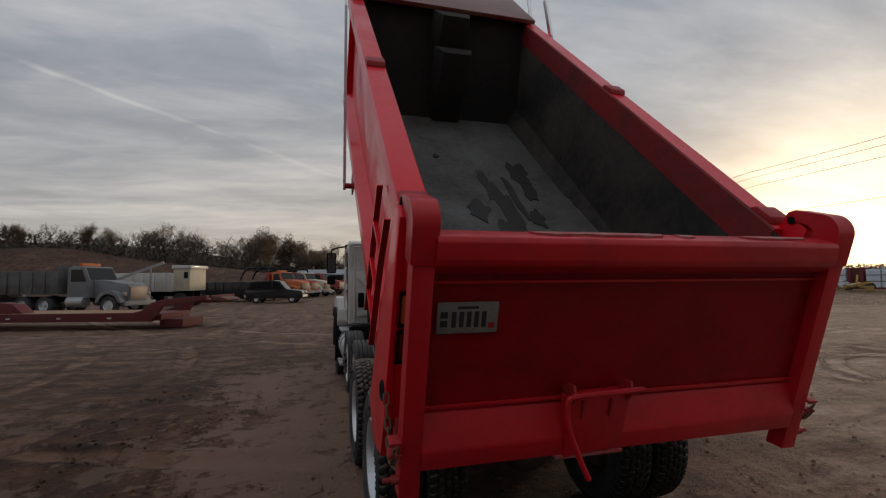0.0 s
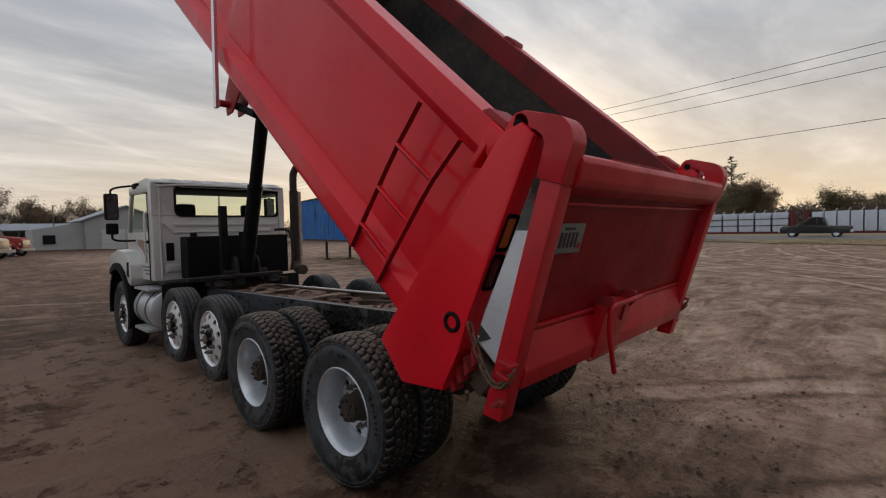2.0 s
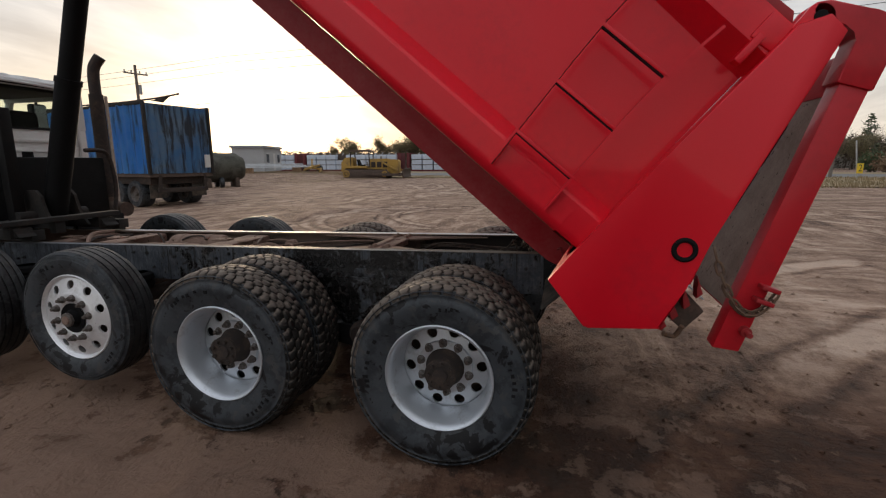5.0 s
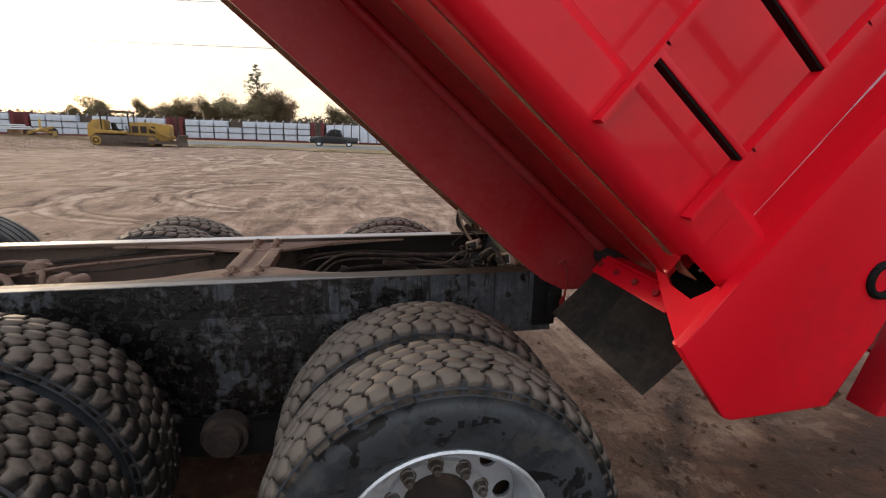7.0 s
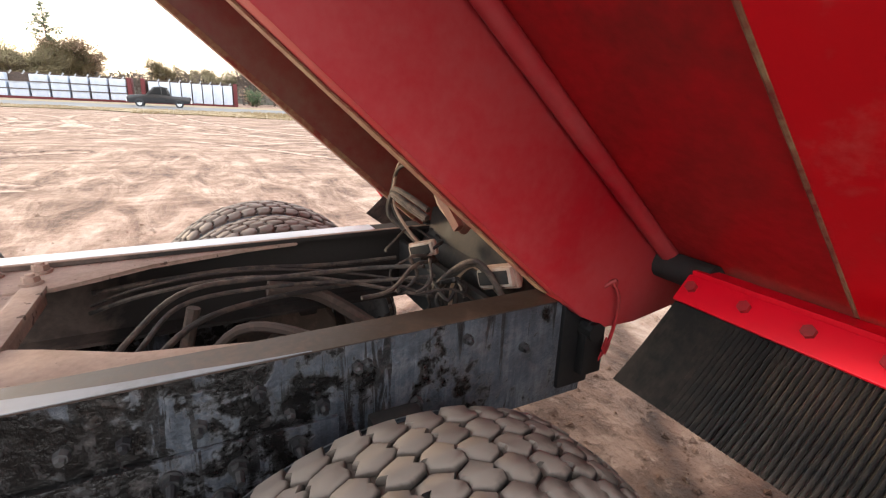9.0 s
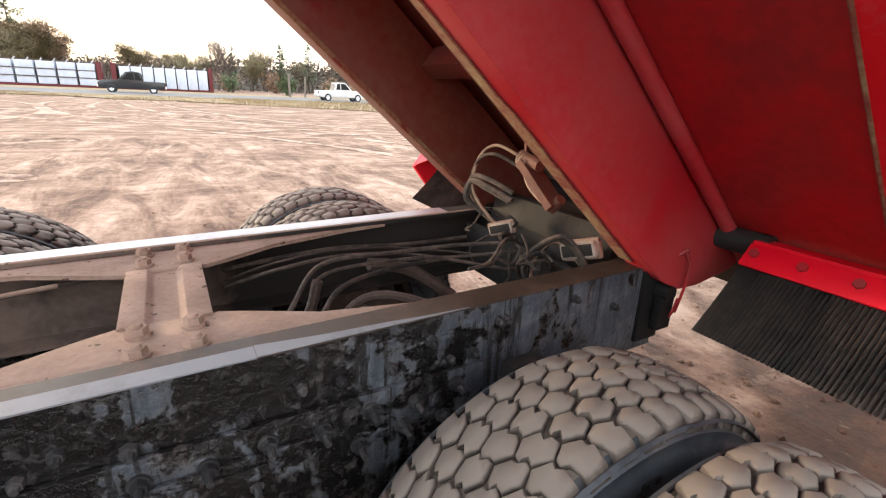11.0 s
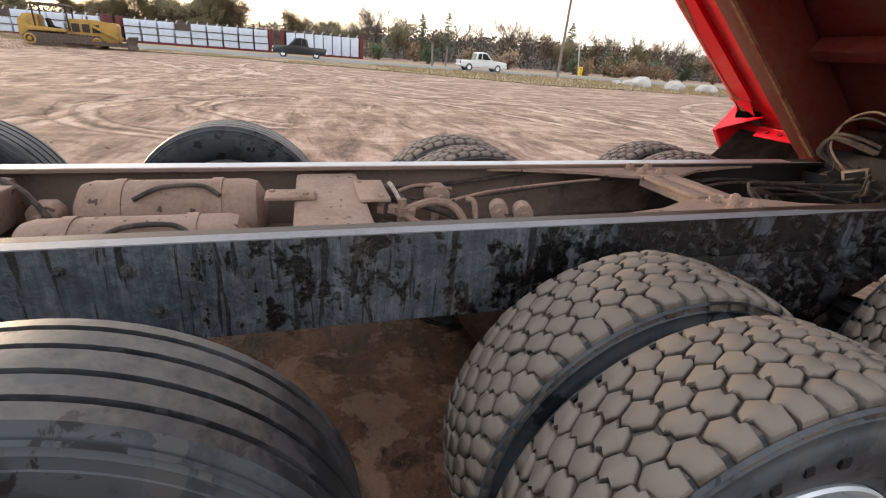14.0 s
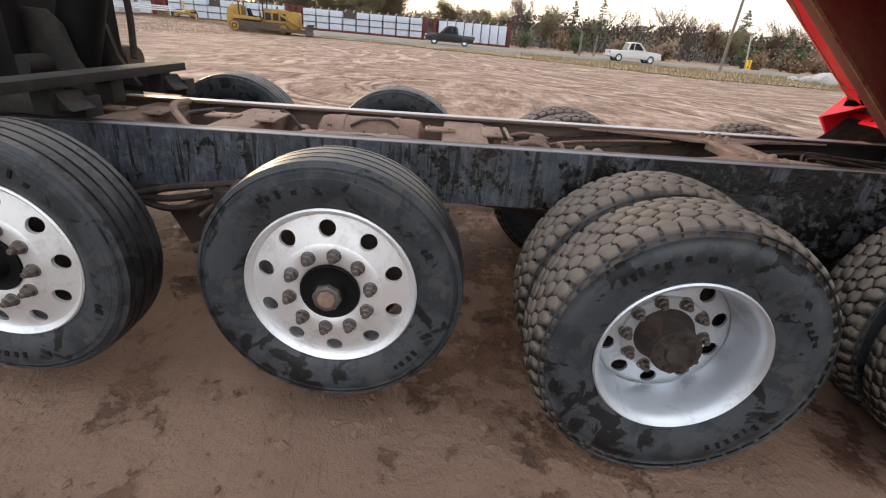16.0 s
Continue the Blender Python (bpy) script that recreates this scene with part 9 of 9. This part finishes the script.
    prism(bm, [(-3.70, 0.12), (-3.62, 0.42), (-3.68, 0.80), (-3.86, 1.02), (-3.94, 0.98), (-3.78, 0.72), (-3.74, 0.42), (-3.86, 0.10)], -1.7, 1.7, "x", 0.02)
    part("blade", bm, DUST_DARK, t, "dark worn dozer blade", 30)
    t = thing("yellow_grader_frame", "low yellow steel grading implement", "implement", place(47.5, 28.5, 25))
    bm = bmesh.new()
    sweep_box(bm, (-2.5, 0, 0.5), (2.2, 0, 0.7), 0.2, 0.25), sweep_box(bm, (-1.5, -0.9, 0.4), (1.6, 0.9, 0.6), 0.15, 0.2), sweep_box(bm, (-2.0, 0.7, 0.3), (1.8, -0.8, 0.8), 0.15, 0.2)
    sweep_box(bm, (0.6, 0, 0.6), (1.2, 0, 1.5), 0.15, 0.15), box(bm, -2.6, 2.4, -1.1, -1.0, 0.0, 0.5)
    part("frame", bm, YELLOW, t, "", 30)
    for s in (-1, 1):
        sub_wheel(t, 1.9, s * 0.8, 0.4, 0.4, 0.25, STEEL)


bulldozer()


def lumber_cars():
    X0, X1 = 75.2, 78.0
    bm = bmesh.new()
    box(bm, -0.6, 0.6, -0.88, 0.88, -0.42, 0.42, 0.05)
    bundle = finish("lumber_pack", bm, WRAP, 30)
    bm = bmesh.new()
    box(bm, -0.6, 0.6, -0.575, 0.575, -1.28, 1.28, 0.05)
    tall = finish("lumber_pack", bm, WRAP, 30)
    cars = ((-6.0, 5.7, True), (6.7, 26.0, False), (27.2, 46.0, False), (47.2, 66.0, False), (67.2, 86.0, False))
    for y0, y1, upright in cars:
        t = thing("lumber_railcar", "rail flat car stacked with white wrapped lumber", "railcar", group="lumber cars past the road")
        bm = bmesh.new()
        box(bm, X0, X1, y0, y1, 0.02, 0.26, 0.02)
        part("deck", bm, MAROON, t, "", 30)
        for y in (y0, y1 - 0.5):
            bm = bmesh.new()
            box(bm, X0, X1, y, y + 0.10, 0.2, 3.15, 0.02), box(bm, X0, X0 + 0.12, y + 0.1, y + 0.5, 0.2, 3.15, 0.02), box(bm, X0 + 0.3, X0 + 0.42, y + 0.40, y + 0.5, 0.2, 3.15, 0.02)
            part("bulkhead", bm, MAROON, t, "rusty red end bulkhead", 30)
        a, b = y0 + 0.65, y1 - 0.65
        if upright:
            n = int((b - a) / 1.19)
            for k in range(n):
                o = new("lumber_pack", tall)
                o.parent, o.matrix_basis = t, Matrix.Translation((X0 + 0.62 + random.uniform(-0.05, 0.05), a + 0.6 + (b - a - 0.1) * k / n, 1.55 + random.uniform(-0.03, 0.03)))
        else:
            n = int((b - a) / 1.82)
            for k in range(n):
                for j in range(3):
                    if j == 2 and k == n // 2 + 1:
                        continue
                    o = new("lumber_pack", bundle)
                    o.parent, o.matrix_basis = t, Matrix.Translation((X0 + 0.62 + random.uniform(-0.05, 0.05), a + 0.9 + (b - a) * k / n, 0.70 + 0.88 * j))
        for k in range(int((b - a) / 1.25)):
            bm = bmesh.new()
            y = a + 0.4 + 1.25 * k
            sweep_box(bm, (X0 + 0.3, y, 2.80), (X0 + 0.3, y - 0.28, 3.22), 0.09, 0.14)
            part("stake", bm, GALV, t, "", 30)
        bm = bmesh.new()
        box(bm, X0 + 1.35, X0 + 1.5, y0 + 0.2, y1 - 0.2, 0.2, 3.05)
        part("centre_beam", bm, DUST_DARK, t, "", 30)
        if not upright:
            for z in (1.135, 2.02):
                bm = bmesh.new()
                box(bm, X0 - 0.06, X0 + 0.03, a, b, z - 0.05, z + 0.05)
                part("strap", bm, DUST_DARK, t, "", 0)


lumber_cars()


def roadside():
    # timber pole, leaning, and two short posts
    def pole(name, x, y, h, r, lean, label, category="pole"):
        t = thing(name, label, category, Matrix.Translation((x, y, ground_height(x, y) - 0.2)))
        bm = bmesh.new()
        rod(bm, (0, 0, 0), lean + Vector((0, 0, h)), r, 12, r * 0.75)
        part("shaft", bm, POLE_WOOD, t, "", 40)
        return t
    pole("utility_pole", 50.4, -25.4, 13.0, 0.16, Vector((0.2, -0.5, 0)), "grey leaning timber utility pole")
    pole("timber_post", 63.0, -13.7, 3.1, 0.16, Vector((0, 0.1, 0)), "short grey timber post in grass", "post")
    pole("timber_post", 65.5, -16.2, 2.8, 0.14, Vector((0, -0.1, 0)), "short grey timber post in grass", "post")
    t = pole("utility_pole", 36.0, 40.5, 11.2, 0.17, Vector((0, 0, 0)), "dark utility pole with a crossarm")
    bm = bmesh.new()
    sweep_box(bm, (-1.0, 0.4, 10.4), (1.0, -0.4, 10.4), 0.10, 0.12)
    arm = part("crossarm", bm, POLE_WOOD, t, "", 30)
    for k in (-0.9, -0.35, 0.35, 0.9):
        bm = bmesh.new()
        rod(bm, (k, -0.4 * k, 10.45), (k, -0.4 * k, 10.7), 0.06, 8)
        part("insulator", bm, SIDING, arm, "", 30)
    bm = bmesh.new()
    rod(bm, (0.25, 0.0, 8.5), (0.25, 0.0, 9.4), 0.22, 14)
    part("transformer", bm, GALV, t, "", 40)
    # warning marker with a numeral
    t = thing("number_marker", "small yellow marker sign with a black numeral", "sign", Matrix.Translation((45.0, -25.0, 0)))
    bm = bmesh.new()
    sweep_box(bm, (0, 0.05, -0.2), (0.1, 0.45, 3.3), 0.09, 0.09)
    part("post", bm, GALV, t, "leaning pale metal post", 30)
    face = Matrix.Translation((-0.12, 0.0, 0.95)) @ Matrix.Rotation(radians(-62), 4, "Z")
    bm = bmesh.new()
    box(bm, -0.36, 0.36, -0.012, 0.012, -0.42, 0.42, 0.01, face)
    sg = part("sign_face", bm, SIGN_YELLOW, t, "", 30)
    lettering("numeral", "2", 0.85, face @ Matrix.Translation((0, -0.016, 0.0)) @ Matrix.Rotation(math.pi / 2, 4, "X"), INK, sg)
    # boulders by the verge
    rng = random.Random(9)
    for x, y, s in ((37.5, -27.0, 0.9), (40.0, -27.5, 0.55), (36.0, -29.5, 0.8), (35.0, -32.0, 0.75), (42.0, -27.6, 0.4)):
        bm = bmesh.new()
        bmesh.ops.create_icosphere(bm, subdivisions=3, radius=1)
        off = rng.uniform(0, 50)
        for v in bm.verts:
            k = 1 + 0.28 * noise.noise(v.co * 1.4 + Vector((off, 0, 0))) + 0.08 * noise.noise(v.co * 4 + Vector((off, 0, 0)))
            v.co = Vector((v.co.x * k * 1.25, v.co.y * k, v.co.z * k * 0.75))
        ob = part("boulder", bm, BOULDER, None, "", 60)
        tagged(ob, "pale grey boulder at the verge", "boulder", "verge boulders")
        ob.matrix_basis = Matrix.Translation((x, y, 0.28 * s)) @ Matrix.Diagonal((s, s, s, 1)) @ Matrix.Rotation(rng.uniform(0, 6), 4, "Z")
    # overhead wires along the road
    wires = thing("overhead_wires", "thin dark power lines along the road", "power line")
    for x, z in ((44.0, 14.9), (44.6, 14.3), (45.4, 13.4), (44.0, 9.4)):
        bm = bmesh.new()
        for a, b in ((-92, -25.4), (-25.4, 42), (42, 120)):
            hose(bm, [(x + 0.16 * (a + (b - a) * k / 10 + 2), a + (b - a) * k / 10, z - 0.5 * (1 - (2 * k / 10 - 1) ** 2)) for k in range(11)], 0.022, 5, 1, None, 0, False)
        part("wire", bm, PLASTIC, wires, "", 0)
    for y in (-92, 120,):
        pole("utility_pole", 44.5, y, 15.0, 0.18, Vector((0, 0, 0)), "grey timber utility pole by the road")


roadside()


def buildings():
    t = thing("gabled_garage", "pale grey gabled garage with white doors", "garage", Matrix.Translation((13.5, 71, 0)))
    bm = bmesh.new()
    prism(bm, [(-4.5, 0), (-4.5, 3.8), (0, 5.6), (4.5, 3.8), (4.5, 0)], 0, 10, "y")
    wall = part("wall", bm, SIDING, t, "", 20)
    bm = bmesh.new()
    prism(bm, [(-4.9, 3.68), (-4.9, 3.80), (0, 5.78), (4.9, 3.80), (4.9, 3.68), (0, 5.62)], -0.3, 10.3, "y")
    part("roof", bm, ROOF_GREY, t, "", 20)
    bm = bmesh.new()
    prism(bm, [(-9.5, 0), (-9.5, 2.7), (-4.52, 3.6), (-4.52, 0)], 0.5, 8, "y")
    part("wing_wall", bm, SIDING, t, "", 20)
    for x in (-2.8, 0.6):
        bm = bmesh.new()
        box(bm, x, x + 2.6, -0.05, 0.0, 0.0, 2.6)
        d = part("garage_door", bm, WHITE, wall, "", 0)
        for k in range(3):
            bm = bmesh.new()
            box(bm, x, x + 2.6, -0.062, -0.05, 0.62 + 0.65 * k, 0.66 + 0.65 * k)
            part("door_joint", bm, SIDING, d, "", 0)
    bm = bmesh.new()
    box(bm, -8.6, -7.4, 0.42, 0.5, 0.9, 2.0)
    part("window", bm, DARK_GLASS, wall, "", 0)
    t = thing("open_shed", "long low shed with a pale blue-grey metal roof", "shed", Matrix.Translation((5.5, 108, 0.9)))
    bm = bmesh.new()
    prism(bm, [(-3.5, 2.05), (0, 3.2), (3.5, 2.05), (3.5, 2.2), (0, 3.35), (-3.5, 2.2)], -10, 10, "x")
    part("roof", bm, ROOF_GREY, t, "", 20)
    bm = bmesh.new()
    box(bm, -9.8, 9.8, 3.0, 3.2, -0.9, 2.15)
    part("wall", bm, SIDING, t, "", 20)
    for k in range(7):
        bm = bmesh.new()
        box(bm, -9.8 + 3.2 * k, -9.6 + 3.2 * k, -3.2, -3.0, -0.9, 2.15)
        part("post", bm, POLE_WOOD, t, "", 20)
    t = thing("yard_lamp_pole", "slim grey pole by the shed", "pole", Matrix.Translation((8.0, 88, 0)))
    bm = bmesh.new()
    rod(bm, (0, 0, 0), (0, 0, 6.5), 0.10, 10, 0.07), rod(bm, (0, 0, 6.4), (0.5, -0.2, 6.5), 0.05, 8)
    part("shaft", bm, POLE_WOOD, t, "", 40)


buildings()
